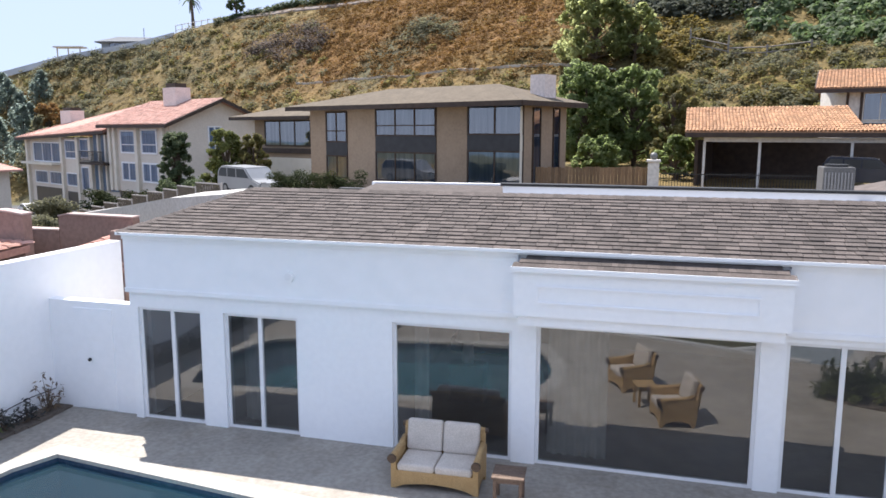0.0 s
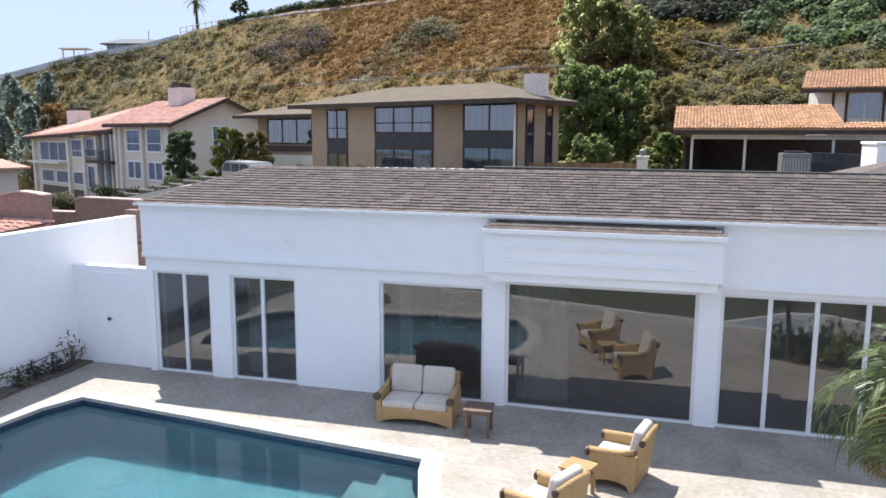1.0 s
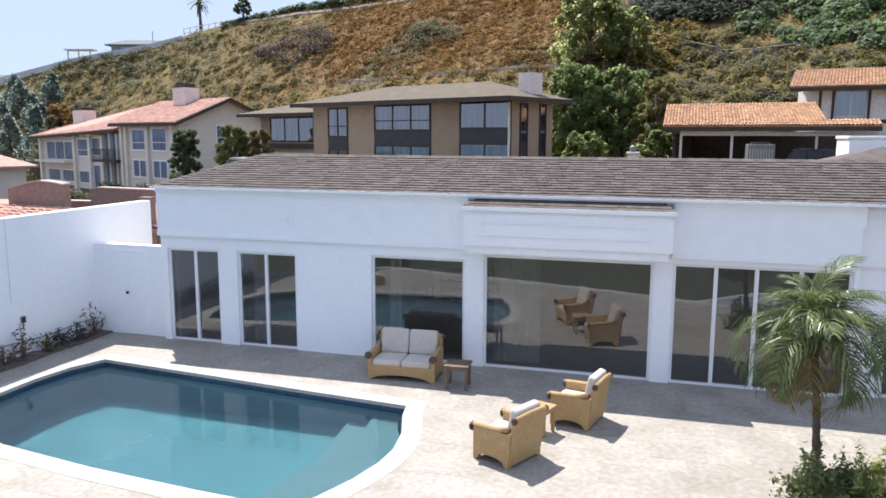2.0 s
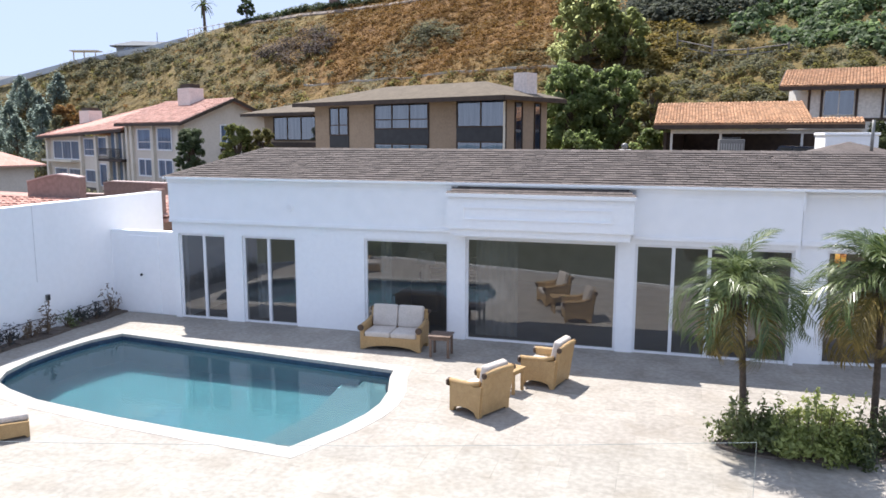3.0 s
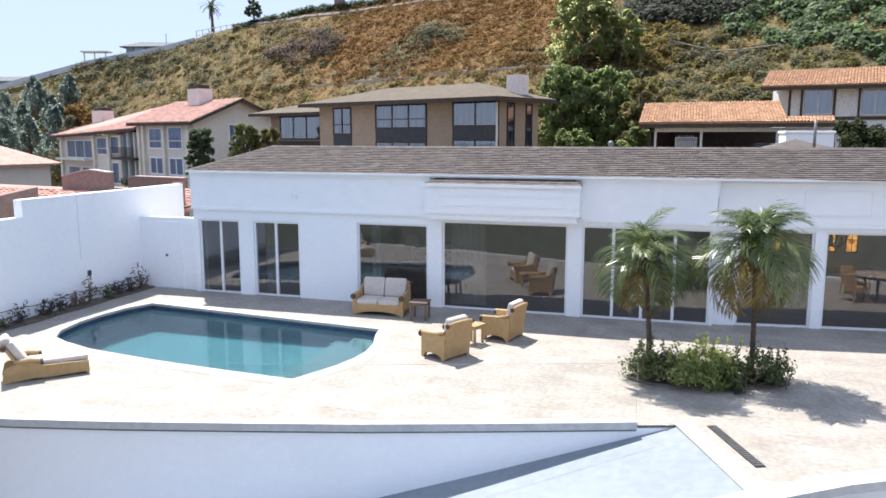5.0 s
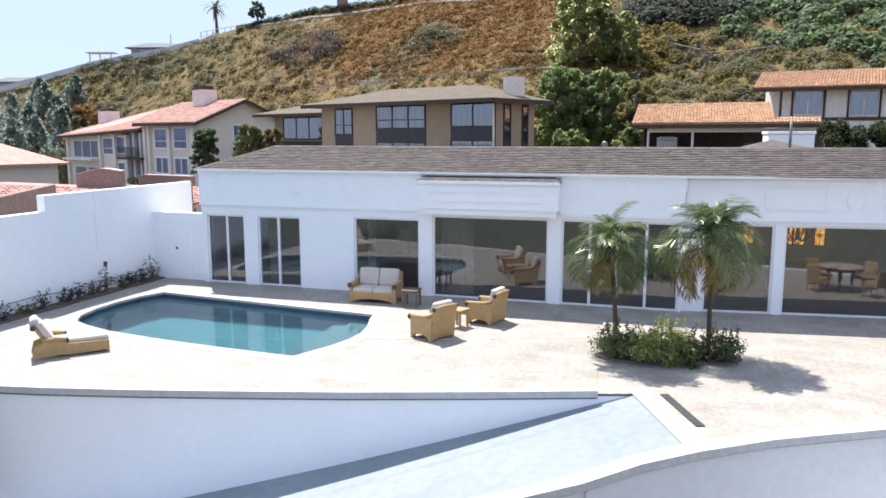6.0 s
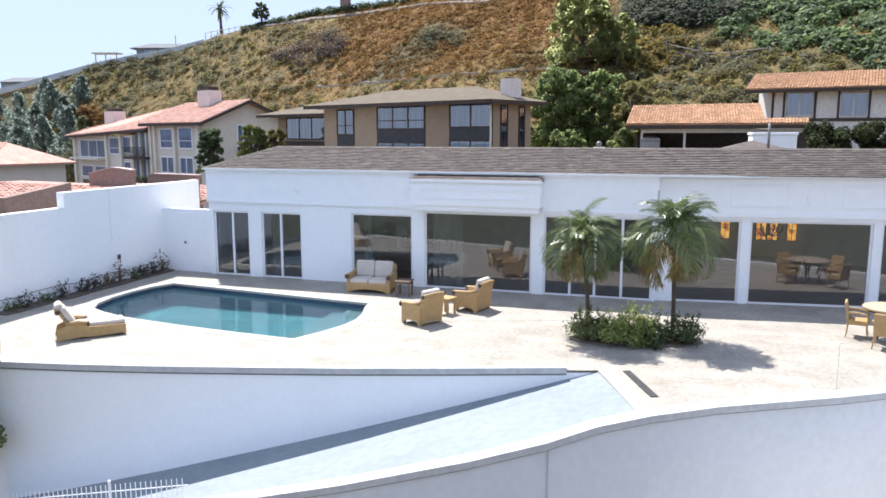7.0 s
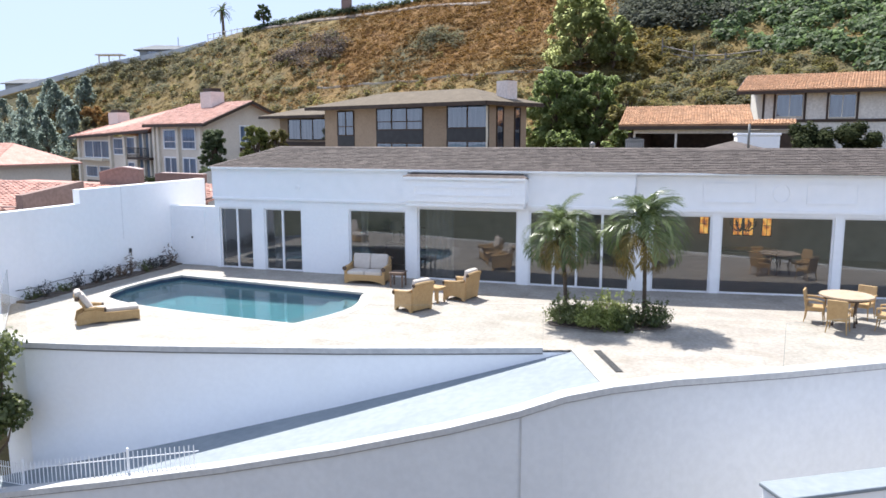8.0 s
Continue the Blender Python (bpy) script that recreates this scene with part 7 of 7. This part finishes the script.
# ---- narrow bed along the garden wall ----
bm = bmesh.new()
for k in range(24):
    y0, y1 = -6.6 + k * 0.28, -6.6 + (k + 1) * 0.28
    box(bm, -1.395, -1.0 + 0.03 * math.sin(k), y0, y1, -0.02, 0.06 + 0.02 * math.sin(k * 2.1))
tagged(part("wall_bed", bm, SOIL), "narrow dark soil bed at the foot of the garden wall", "bed", kind="structure")
DRYLEAF = leaf_mat("withered_leaves", [(0.0, (0.1, 0.07, 0.05)), (0.5, (0.2, 0.14, 0.09)), (1.0, (0.3, 0.22, 0.14))], 0.8, 0.2)
PURPLE = leaf_mat("dark_purple_leaves", [(0.0, (0.025, 0.025, 0.03)), (0.5, (0.05, 0.05, 0.055)), (1.0, (0.09, 0.1, 0.07))], 0.6, 0.2)


def sprig(y, h, material, label, seed, n=13, leaf=0.042, spread=0.34):
    t = thing("border_plant", pose(-1.16, y, 0.05), label, "plant", "plants along the wall")
    rng = random.Random(seed)
    bm = bmesh.new()
    C = []
    for k in range(n):
        a = rng.uniform(0, 6.28)
        r = rng.uniform(0.2, 1.0) * spread
        p = (r * math.cos(a) * 0.55, r * math.sin(a), h * rng.uniform(0.2, 0.95) * (1.1 - 0.6 * r / spread))
        tube(bm, [(0, 0, 0), (p[0] * 0.4, p[1] * 0.4, p[2] * 0.6), p], [0.01, 0.007, 0.003], 4)
        C += [p, (p[0] * 0.7, p[1] * 0.7, p[2] * 0.65)]
    part("stem_clump", bm, BARK, t)
    leaves("foliage", C, [(0.06, 0.09, 0.12)] * len(C), 6, leaf * 0.8, material, t, "", seed, hollow=0.1, long=2.8)


for k, (y, h, mt, lb) in enumerate(((-0.35, 0.85, DRYLEAF, "withered brown fern in the wall bed"), (-0.85, 0.55, PURPLE, "dark leafy plant in the wall bed"), (-1.3, 0.7, PURPLE, "dark upright plant in the wall bed"),
                                    (-1.8, 0.45, DARKSHRUB, "small green plant in the wall bed"), (-2.35, 0.8, DRYLEAF, "tall withered plant in the wall bed"), (-2.8, 0.5, DRYLEAF, "brown dry plant in the wall bed"),
                                    (-3.4, 0.6, PURPLE, "dark leafy plant in the wall bed"), (-3.9, 0.45, PURPLE, "low dark plant in the wall bed"), (-4.6, 0.65, PURPLE, "dark upright plant in the wall bed"),
                                    (-5.2, 0.4, DARKSHRUB, "small green plant in the wall bed"), (-5.8, 0.5, PURPLE, "low dark plant in the wall bed"), (-6.3, 0.35, DARKSHRUB, "small green plant in the wall bed"))):
    sprig(y, h, mt, lb, 120 + k)
h = thing("drip_hose", pose(0, 0, 0), "thin dark irrigation hose strung along the wall", "hose")
bm = bmesh.new()
tube(bm, [(-1.385, 0.2 - 0.68 * k, 0.34 + 0.03 * math.sin(k * 1.9)) for k in range(11)], [0.008] * 11, 6)
part("hose", bm, DARK, h)

# ---- glass balustrade ----
EDGEGLASS = surf("polished_glass_edge", (0.24, 0.28, 0.27), (0.3, 0.34, 0.33), 4, 0.2)
def balustrade(name, pts, step, top, label):
    """Frameless panes clamped along an edge."""
    b = thing(name, pose(0, 0, 0), label, "balustrade")
    for (x0, y0), (x1, y1) in zip(pts, pts[1:]):
        d = Vector((x1 - x0, y1 - y0, 0))
        n = max(1, round(d.length / step))
        first, last = (x0, y0) == pts[0], (x1, y1) == pts[-1]
        for k in range(n):
            p, q = Vector((x0, y0, 0)) + d * ((k + 0.004) / n), Vector((x0, y0, 0)) + d * ((k + 0.996) / n)
            w = Vector((-d.y, d.x, 0)).normalized() * 0.003
            bm = bmesh.new()
            bm.faces.new([bm.verts.new((c.x, c.y, z)) for c, z in ((p, 0.07), (q, 0.07), (q, top), (p, top))])
            g = part("pane", bm, CLEAR, b)
            g.visible_shadow = False
            bm = bmesh.new()
            prism(bm, [tuple((p - w).xy), tuple((q - w).xy), tuple((q + w).xy), tuple((p + w).xy)], top, top + 0.003)
            for e in ([p] if first and k == 0 else []) + ([q] if last and k == n - 1 else []):
                t = d.normalized() * 0.0012
                prism(bm, [tuple((e - w - t).xy), tuple((e - w + t).xy), tuple((e + w + t).xy), tuple((e + w - t).xy)], 0.07, top)
            part("edge", bm, EDGEGLASS, g, "polished pane edge")


balustrade("glass_balustrade", [(13.1, -6.74), (11.0, -7.44), (9.0, -8.07), (7.3, -8.54), (5.5, -9.02), (3.8, -9.42), (2.25, -9.71), (1.05, -9.25), (-1.35, -6.85)], 2.2, 0.98, "frameless clear glass balustrade along the pool terrace")
balustrade("glass_balustrade", [(17.78, -6.97), (19.85, -5.65), (23.4, -3.1)], 2.4, 0.98, "frameless clear glass balustrade beside the dining set")

# ---- picket railing, drain, fittings ----
def ramp_railing():
    r = thing("picket_railing", pose(0, 0, 0), "white metal picket railing standing on the lower ramp", "railing")
    turns = [Vector((1.3, -10.12, -3.16)), Vector((2.8, -10.63, -2.84)), Vector((7.15, -10.6, -1.88))]
    first = None
    for a, b in zip(turns, turns[1:]):
        n = int((b - a).length / 0.11)
        for k in range(n):
            if first is None:
                first = part("picket", boxes((-0.006, 0.006, -0.006, 0.006, 0.02, 0.55)), FRAME, r)
                o = first
            else:
                o = new("picket", first.data)
                o.parent = r
            o.matrix_basis = Matrix.Translation(a.lerp(b, k / n))
        for hz in (0.06, 0.42):
            bm = bmesh.new()
            rod(bm, a + Vector((0, 0, hz)), b + Vector((0, 0, hz)), 0.011, n=6)
            part("rail", bm, FRAME, r)
    for p in (turns[1], turns[1].lerp(turns[2], 0.62)):
        bm = boxes((-0.018, 0.018, -0.018, 0.018, -0.05, 0.58))
        bmesh.ops.create_uvsphere(bm, u_segments=12, v_segments=8, radius=0.032, matrix=Matrix.Translation((0, 0, 0.61)))
        o = part("post", bm, FRAME, r)
        o.matrix_basis = Matrix.Translation(p)


ramp_railing()
d = thing("drain_grate", pose(14.5, -7.2, 0.014, 0, 0, math.degrees(math.atan2(-1.4, 0.59))), "narrow dark slotted drain grate in the paving", "drain")
part("channel", boxes((-0.74, 0.74, -0.075, 0.075, -0.01, 0.004)), DARK, d)
for k in range(24):
    part("bar", boxes((-0.72 + k * 0.061, -0.7 + k * 0.061, -0.07, 0.07, 0.004, 0.012)), METAL, d)
g = thing("garden_gate", pose(-0.86, 0.1, 0.0), "flush white gate with a small round knob", "gate")
part("leaf", soft_box(0, 0.86, 0, 0.03, 0.03, 1.98, 0.01, 1), WALLWHITE, g)
part("groove", boxes((-0.006, 0.0, 0.012, 0.02, 0.03, 1.98), (0.86, 0.866, 0.012, 0.02, 0.03, 1.98)), TRIM, g)
bm = bmesh.new()
bmesh.ops.create_uvsphere(bm, u_segments=14, v_segments=10, radius=0.035)
bmesh.ops.translate(bm, verts=bm.verts, vec=(0.35, -0.04, 1.0))
part("knob", bm, DARK, g, smooth=True)
v = thing("wall_plate", pose(3.7, -0.05, 2.82), "round white cover plate on the frieze", "cover plate")
bm = bmesh.new()
rod(bm, (0, 0.004, 0), (0, -0.02, 0), 0.1, n=24)
part("plate", bm, TRIM, v)
bm = bmesh.new()
rod(bm, (0, -0.02, 0), (0, -0.03, 0), 0.06, n=20)
part("boss", bm, FRAME, v)
v = thing("socket_box", pose(-1.4, -2.06, 0.8), "small grey weatherproof socket box on the garden wall", "socket")
part("box", soft_box(0, 0.05, -0.05, 0.05, -0.07, 0.07, 0.008, 1), METAL, v)
part("cover", soft_box(0.05, 0.06, -0.042, 0.042, -0.06, 0.06, 0.004, 1), DARK, v)
v = thing("corner_downpipe", pose(0.02, -0.06, 0.0), "white rainwater pipe at the wing joint", "downpipe")
v.matrix_basis = pose(14.5, -0.02, 0)
bm = bmesh.new()
rod(bm, (0, 0, 3.05), (0, 0, 3.42), 0.035, n=10)
part("pipe", bm, TRIM, v)
l = thing("lower_parapet", pose(17.13, -10.6, -7.0, 0, 0, 31), "low white parapet with a pale concrete top on the level below", "parapet")
part("wall", soft_box(0, 9, -0.5, 0.0, 0, 6.28, 0.03, 2), STUCCO, l)
part("cap", soft_box(-0.04, 9, -0.55, 0.03, 6.28, 6.35, 0.02, 2), RAMPMAT, l)
# stone threshold at the head of the ramp, wall joints, end post
bm = bmesh.new()
prism(bm, [(13.66, -6.57), (14.6, -8.86), (14.86, -8.74), (13.94, -6.49)], -0.03, 0.014)
tagged(part("threshold", bm, POOLCOPE), "pale stone threshold at the head of the ramp", "threshold", kind="structure")
bm = boxes((13.238, 13.247, -9.71, -9.67, -7.0, -0.42))
tagged(part("wall_joint", bm, COPING), "thin grey vertical joint in the boundary wall", "joint", kind="structure")
CURTAINGREY = surf("pale_crack_grey", (0.5, 0.5, 0.52), (0.6, 0.6, 0.61), 3, 0.9)
bm = boxes((-1.402, -1.394, -2.306, -2.3, 1.2, 2.9))
tagged(part("wall_crack", bm, CURTAINGREY), "thin grey vertical crack in the garden wall", "joint", kind="structure")
o = thing("timber_post", pose(-0.75, 2.65, -0.25), "dark brown timber post behind the gate wall", "post")
part("post", soft_box(-0.1, 0.1, -0.1, 0.1, 0, 3.2, 0.01, 1), BROWNTRIM, o)

# ---- things inside the house ----
CURTAIN = surf("sheer_curtain", (0.36, 0.36, 0.34), (0.46, 0.46, 0.43), 3, 0.95)
# Daylight behind the panes is put in as emission; they are no lamp.
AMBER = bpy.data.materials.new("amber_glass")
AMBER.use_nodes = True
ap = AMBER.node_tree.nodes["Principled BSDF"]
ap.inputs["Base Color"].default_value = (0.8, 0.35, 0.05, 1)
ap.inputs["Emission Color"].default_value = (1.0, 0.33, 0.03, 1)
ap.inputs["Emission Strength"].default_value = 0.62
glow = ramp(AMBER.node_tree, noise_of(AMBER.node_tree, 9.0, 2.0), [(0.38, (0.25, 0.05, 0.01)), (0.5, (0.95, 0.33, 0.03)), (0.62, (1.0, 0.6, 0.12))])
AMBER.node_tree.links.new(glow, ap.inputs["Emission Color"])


def curtain(x0, x1, y, z1, label, m=Matrix()):
    c = thing("curtain", m, label, "curtain")
    bm = bmesh.new()
    n = int((x1 - x0) / 0.03)
    rows = [[bm.verts.new((x0 + (x1 - x0) * k / n, y + 0.035 * math.sin(k * 1.15), z)) for k in range(n + 1)] for z in (0.03, z1)]
    for k in range(n):
        bm.faces.new((rows[0][k], rows[0][k + 1], rows[1][k + 1], rows[1][k]))
    part("panel", bm, CURTAIN, c, smooth=True)
    bm = bmesh.new()
    rod(bm, (x0 - 0.05, y, z1 + 0.02), (x1 + 0.05, y, z1 + 0.02), 0.015, n=8)
    part("rod", bm, DARKWOOD, c)


curtain(5.75, 6.0, 0.45, 2.3, "narrow pale sheer curtain drawn aside")
curtain(8.0, 8.95, 0.45, 2.35, "pale sheer curtain drawn to one side of the picture window")
curtain(2.52, 2.85, 0.45, 2.3, "pale curtain behind the sliding door")


def indoor():
    s = thing("sofa", pose(6.0, 5.9, 0, 0, 0, 0), "dark upholstered sofa standing in the living room", "sofa")
    part("base", soft_box(-1.0, 1.0, -0.4, 0.45, 0.05, 0.42, 0.05, 3), DARKWOOD, s)
    part("back", soft_box(-1.0, 1.0, 0.3, 0.5, 0.42, 0.85, 0.06, 3), DARKWOOD, s)
    t = thing("table_lamp", pose(6.15, 2.6, 0), "table lamp with pale shade on a dark cabinet", "lamp")
    part("cabinet", soft_box(-0.35, 0.35, -0.2, 0.2, 0, 0.75, 0.02, 2), TABLEWOOD, t)
    bm = bmesh.new()
    tube(bm, [(0, 0, 0.75), (0, 0, 0.85), (0, 0, 1.1), (0, 0, 1.2)], [0.1, 0.13, 0.1, 0.03], 14)
    part("body", bm, CUSHION, t, smooth=True)
    bm = bmesh.new()
    rod(bm, (0, 0, 1.2), (0, 0, 1.5), 0.24, 0.16, n=20)
    part("shade", bm, CURTAIN, t)
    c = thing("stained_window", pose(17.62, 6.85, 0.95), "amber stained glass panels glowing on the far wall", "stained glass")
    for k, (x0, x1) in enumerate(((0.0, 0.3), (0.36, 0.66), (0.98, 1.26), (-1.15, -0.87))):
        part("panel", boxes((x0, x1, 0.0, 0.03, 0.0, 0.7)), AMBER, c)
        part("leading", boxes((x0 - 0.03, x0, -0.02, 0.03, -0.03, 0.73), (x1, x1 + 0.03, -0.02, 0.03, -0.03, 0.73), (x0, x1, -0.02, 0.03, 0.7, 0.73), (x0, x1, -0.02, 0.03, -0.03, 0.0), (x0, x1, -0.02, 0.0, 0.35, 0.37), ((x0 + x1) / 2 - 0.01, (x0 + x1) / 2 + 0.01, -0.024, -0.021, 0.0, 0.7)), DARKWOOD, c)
    ch = thing("chandelier", pose(17.8, 4.9, 1.5), "dark branched chandelier over the indoor table", "chandelier")
    bm = bmesh.new()
    tube(bm, [(0, 0, 0.9), (0, 0, 0.1), (0, 0, -0.15)], [0.02, 0.05, 0.08], 10)
    part("stem", bm, DARKWOOD, ch)
    for k in range(6):
        a = k * math.pi / 3
        bm = bmesh.new()
        tube(bm, [(0, 0, -0.1), (0.2 * math.cos(a), 0.2 * math.sin(a), -0.18), (0.4 * math.cos(a), 0.4 * math.sin(a), 0.02), (0.4 * math.cos(a), 0.4 * math.sin(a), 0.16)], [0.02, 0.02, 0.02, 0.035], 6)
        part("arm", bm, DARKWOOD, ch)
    d = thing("indoor_table", pose(17.9, 4.6, 0), "dark indoor dining table", "table")
    part("top", soft_box(-1.0, 1.0, -0.5, 0.5, 0.71, 0.76, 0.015, 2), DARKWOOD, d)
    for x in (-0.9, 0.9):
        for y in (-0.4, 0.4):
            part("leg", boxes((x - 0.04, x + 0.04, y - 0.04, y + 0.04, 0, 0.71)), DARKWOOD, d)


indoor()

# ---- stones of the terrace ----
def lay_stones():
    rnd = random.Random(21)
    outer = grow(POOL, 0.16)
    inner = grow(POOL, 0.05)
    terr = grow(TERRACE, -0.02)
    cache = {}
    V, F = [], []
    near = 0
    y = -9.9
    row = 0
    while y < 0.6:
        hgt = (0.4, 0.6)[row % 2] if rnd.random() < 0.75 else 0.4
        x = -1.6 - rnd.random() * 0.5
        while x < 26.5:
            w = rnd.choice((0.4, 0.6, 0.6, 0.8))
            x0, x1, y0, y1 = x + 0.0007, x + w - 0.0007, y + 0.0007, y + hgt - 0.0007
            x += w
            cs = [(x0, y0), (x1, y0), (x1, y1), (x0, y1)]
            mid = [((x0 + x1) / 2, (y0 + y1) / 2), ((x0 + x1) / 2, y0), ((x0 + x1) / 2, y1), (x0, (y0 + y1) / 2), (x1, (y0 + y1) / 2)]
            t_in = [inside(*c, terr) for c in cs + mid]
            p_in = [inside(*c, outer) for c in cs + mid]
            if not any(t_in):
                continue
            if all(t_in) and not any(p_in):
                if near < 300 and 7.6 < x0 < 16.6 and -6.6 < y0 < -0.4:
                    key = (w, hgt)
                    if key not in cache:
                        bm = bmesh.new()
                        box(bm, 0.0007, w - 0.0007, 0.0007, hgt - 0.0007, -0.03, 0.0)
                        vs = [v for v in bm.verts if v.co.z > -0.01]
                        bmesh.ops.bevel(bm, geom=[e for e in bm.edges if all(v in vs for v in e.verts)], offset=0.0008, segments=1, affect="EDGES")
                        me = bpy.data.meshes.new("stone")
                        bm.to_mesh(me)
                        bm.free()
                        me.materials.append(TRAV)
                        cache[key] = me
                    o = new("stone", cache[key])
                    o.parent = FLOOR
                    o.matrix_basis = pose(x - w, y, 0.0085 + rnd.uniform(-0.001, 0.001))
                    near += 1
                    continue
                cells = [(x0, x1, y0, y1)]
                whole = True
            else:
                whole = False
                k = 6
                cells = []
                for i in range(k):
                    for j in range(k):
                        a0, a1 = x0 + (x1 - x0) * i / k, x0 + (x1 - x0) * (i + 1) / k
                        b0, b1 = y0 + (y1 - y0) * j / k, y0 + (y1 - y0) * (j + 1) / k
                        m = ((a0 + a1) / 2, (b0 + b1) / 2)
                        if inside(*m, terr) and not inside(*m, outer):
                            cells.append((a0, a1, b0, b1))
            z = 0.0085 + rnd.uniform(-0.001, 0.001)
            start = len(V)
            idx = {}
            for a0, a1, b0, b1 in cells:
                q = []
                for c in ((a0, b0), (a1, b0), (a1, b1), (a0, b1)):
                    c = (round(c[0], 4), round(c[1], 4))
                    if c not in idx:
                        idx[c] = len(V)
                        V.append((c[0], c[1], z))
                    q.append(idx[c])
                F.append(tuple(q))
            if whole:
                b = len(V)
                V.extend((cx, cy, -0.025) for cx, cy in cs)
                for i in range(4):
                    F.append((start + i, b + i, b + (i + 1) % 4, start + (i + 1) % 4))
        y += hgt
        row += 1
    rest = solid("stones", V, F, TRAVREST, FLOOR, "ivory travertine stones")
    tagged(rest, kind="stuff")


lay_stones()


# ---- shingles of the roof ----
def lay_shingles():
    rnd = random.Random(33)
    slope = math.hypot(RIDGE_Y + 0.14, RIDGE_Z - EAVE_Z)
    rows = 16
    step = slope / rows
    cs, sn = (RIDGE_Y + 0.14) / slope, (RIDGE_Z - EAVE_Z) / slope
    meshes = []
    for w in (0.14, 0.2, 0.27):
        bm = bmesh.new()
        v = [bm.verts.new(c) for c in ((0.004, 0, 0), (w - 0.004, 0, 0), (w - 0.004, step * 1.15, 0), (0.004, step * 1.15, 0), (0.004, 0, 0.026), (w - 0.004, 0, 0.026), (w - 0.004, step * 1.15, 0.006), (0.004, step * 1.15, 0.006))]
        for f in ((4, 5, 6, 7), (0, 1, 5, 4), (1, 2, 6, 5), (3, 0, 4, 7)):
            bm.faces.new([v[i] for i in f])
        me = bpy.data.meshes.new("shingle")
        bm.to_mesh(me)
        bm.free()
        me.materials.append(SHINGLE)
        meshes.append((w, me))
    V, F = [], []
    wing = math.atan2(0.65, 5.6)
    near = 0
    for sec in (0, 1):
        base_m = (Matrix.Translation((0, -0.14, EAVE_Z)) if sec == 0 else Matrix.Translation((14.48, -0.14, EAVE_Z)) @ Matrix.Rotation(wing, 4, "Z")) @ Matrix.Rotation(math.atan2(sn, cs), 4, "X")
        for r in range(rows):
            f = r / rows
            x = (0.42 + 1.5 * f if sec == 0 else -0.2 * f) + rnd.uniform(-0.15, 0)
            x = max(x, 0.39 + 1.5 * f) if sec == 0 else x
            end = 14.5 - 0.18 * f if sec == 0 else 12.4
            while x < end:
                w, me = rnd.choice(meshes)
                lift = 0.003 + rnd.choice((0.0, 0.0, 0.004))
                m = base_m @ Matrix.Translation((x, r * step - 0.01, lift))
                if sec == 0 and 6.2 < x < 9.0 and near < 300:
                    o = new("shingle", me)
                    o.parent = ROOF
                    o.matrix_basis = m
                    near += 1
                else:
                    i = len(V)
                    V.extend(tuple(m @ v.co) for v in me.vertices)
                    F.extend(tuple(i + k for k in p.vertices) for p in me.polygons)
                x += w
    # ridge and hip caps
    for a, b in (((1.95, RIDGE_Y, RIDGE_Z), (14.3, RIDGE_Y, RIDGE_Z)), ((14.3, RIDGE_Y, RIDGE_Z), (26.6, RIDGE_Y + 1.5, RIDGE_Z)), ((0.42, -0.14, EAVE_Z), (1.95, RIDGE_Y, RIDGE_Z))):
        a, b = Vector(a), Vector(b)
        n = int((b - a).length / 0.2)
        d = (b - a).normalized()
        s = d.cross(Vector((0, 0, 1))).normalized() * 0.12
        for k in range(n):
            p, q = a.lerp(b, k / n), a.lerp(b, (k + 1.2) / n)
            u = Vector((0, 0, 0.035))
            i = len(V)
            V.extend(tuple(c) for c in (p - s - u * 0.2, p + u * 1.3, p + s - u * 0.2, q - s - u * 0.3, q + u, q + s - u * 0.3))
            F.extend([(i, i + 1, i + 4, i + 3), (i + 1, i + 2, i + 5, i + 4), (i, i + 2, i + 1)])
    rest = solid("shingles", V, F, SHINGLEREST, ROOF, "grey-brown asphalt shingles")
    tagged(rest, kind="stuff")


lay_shingles()
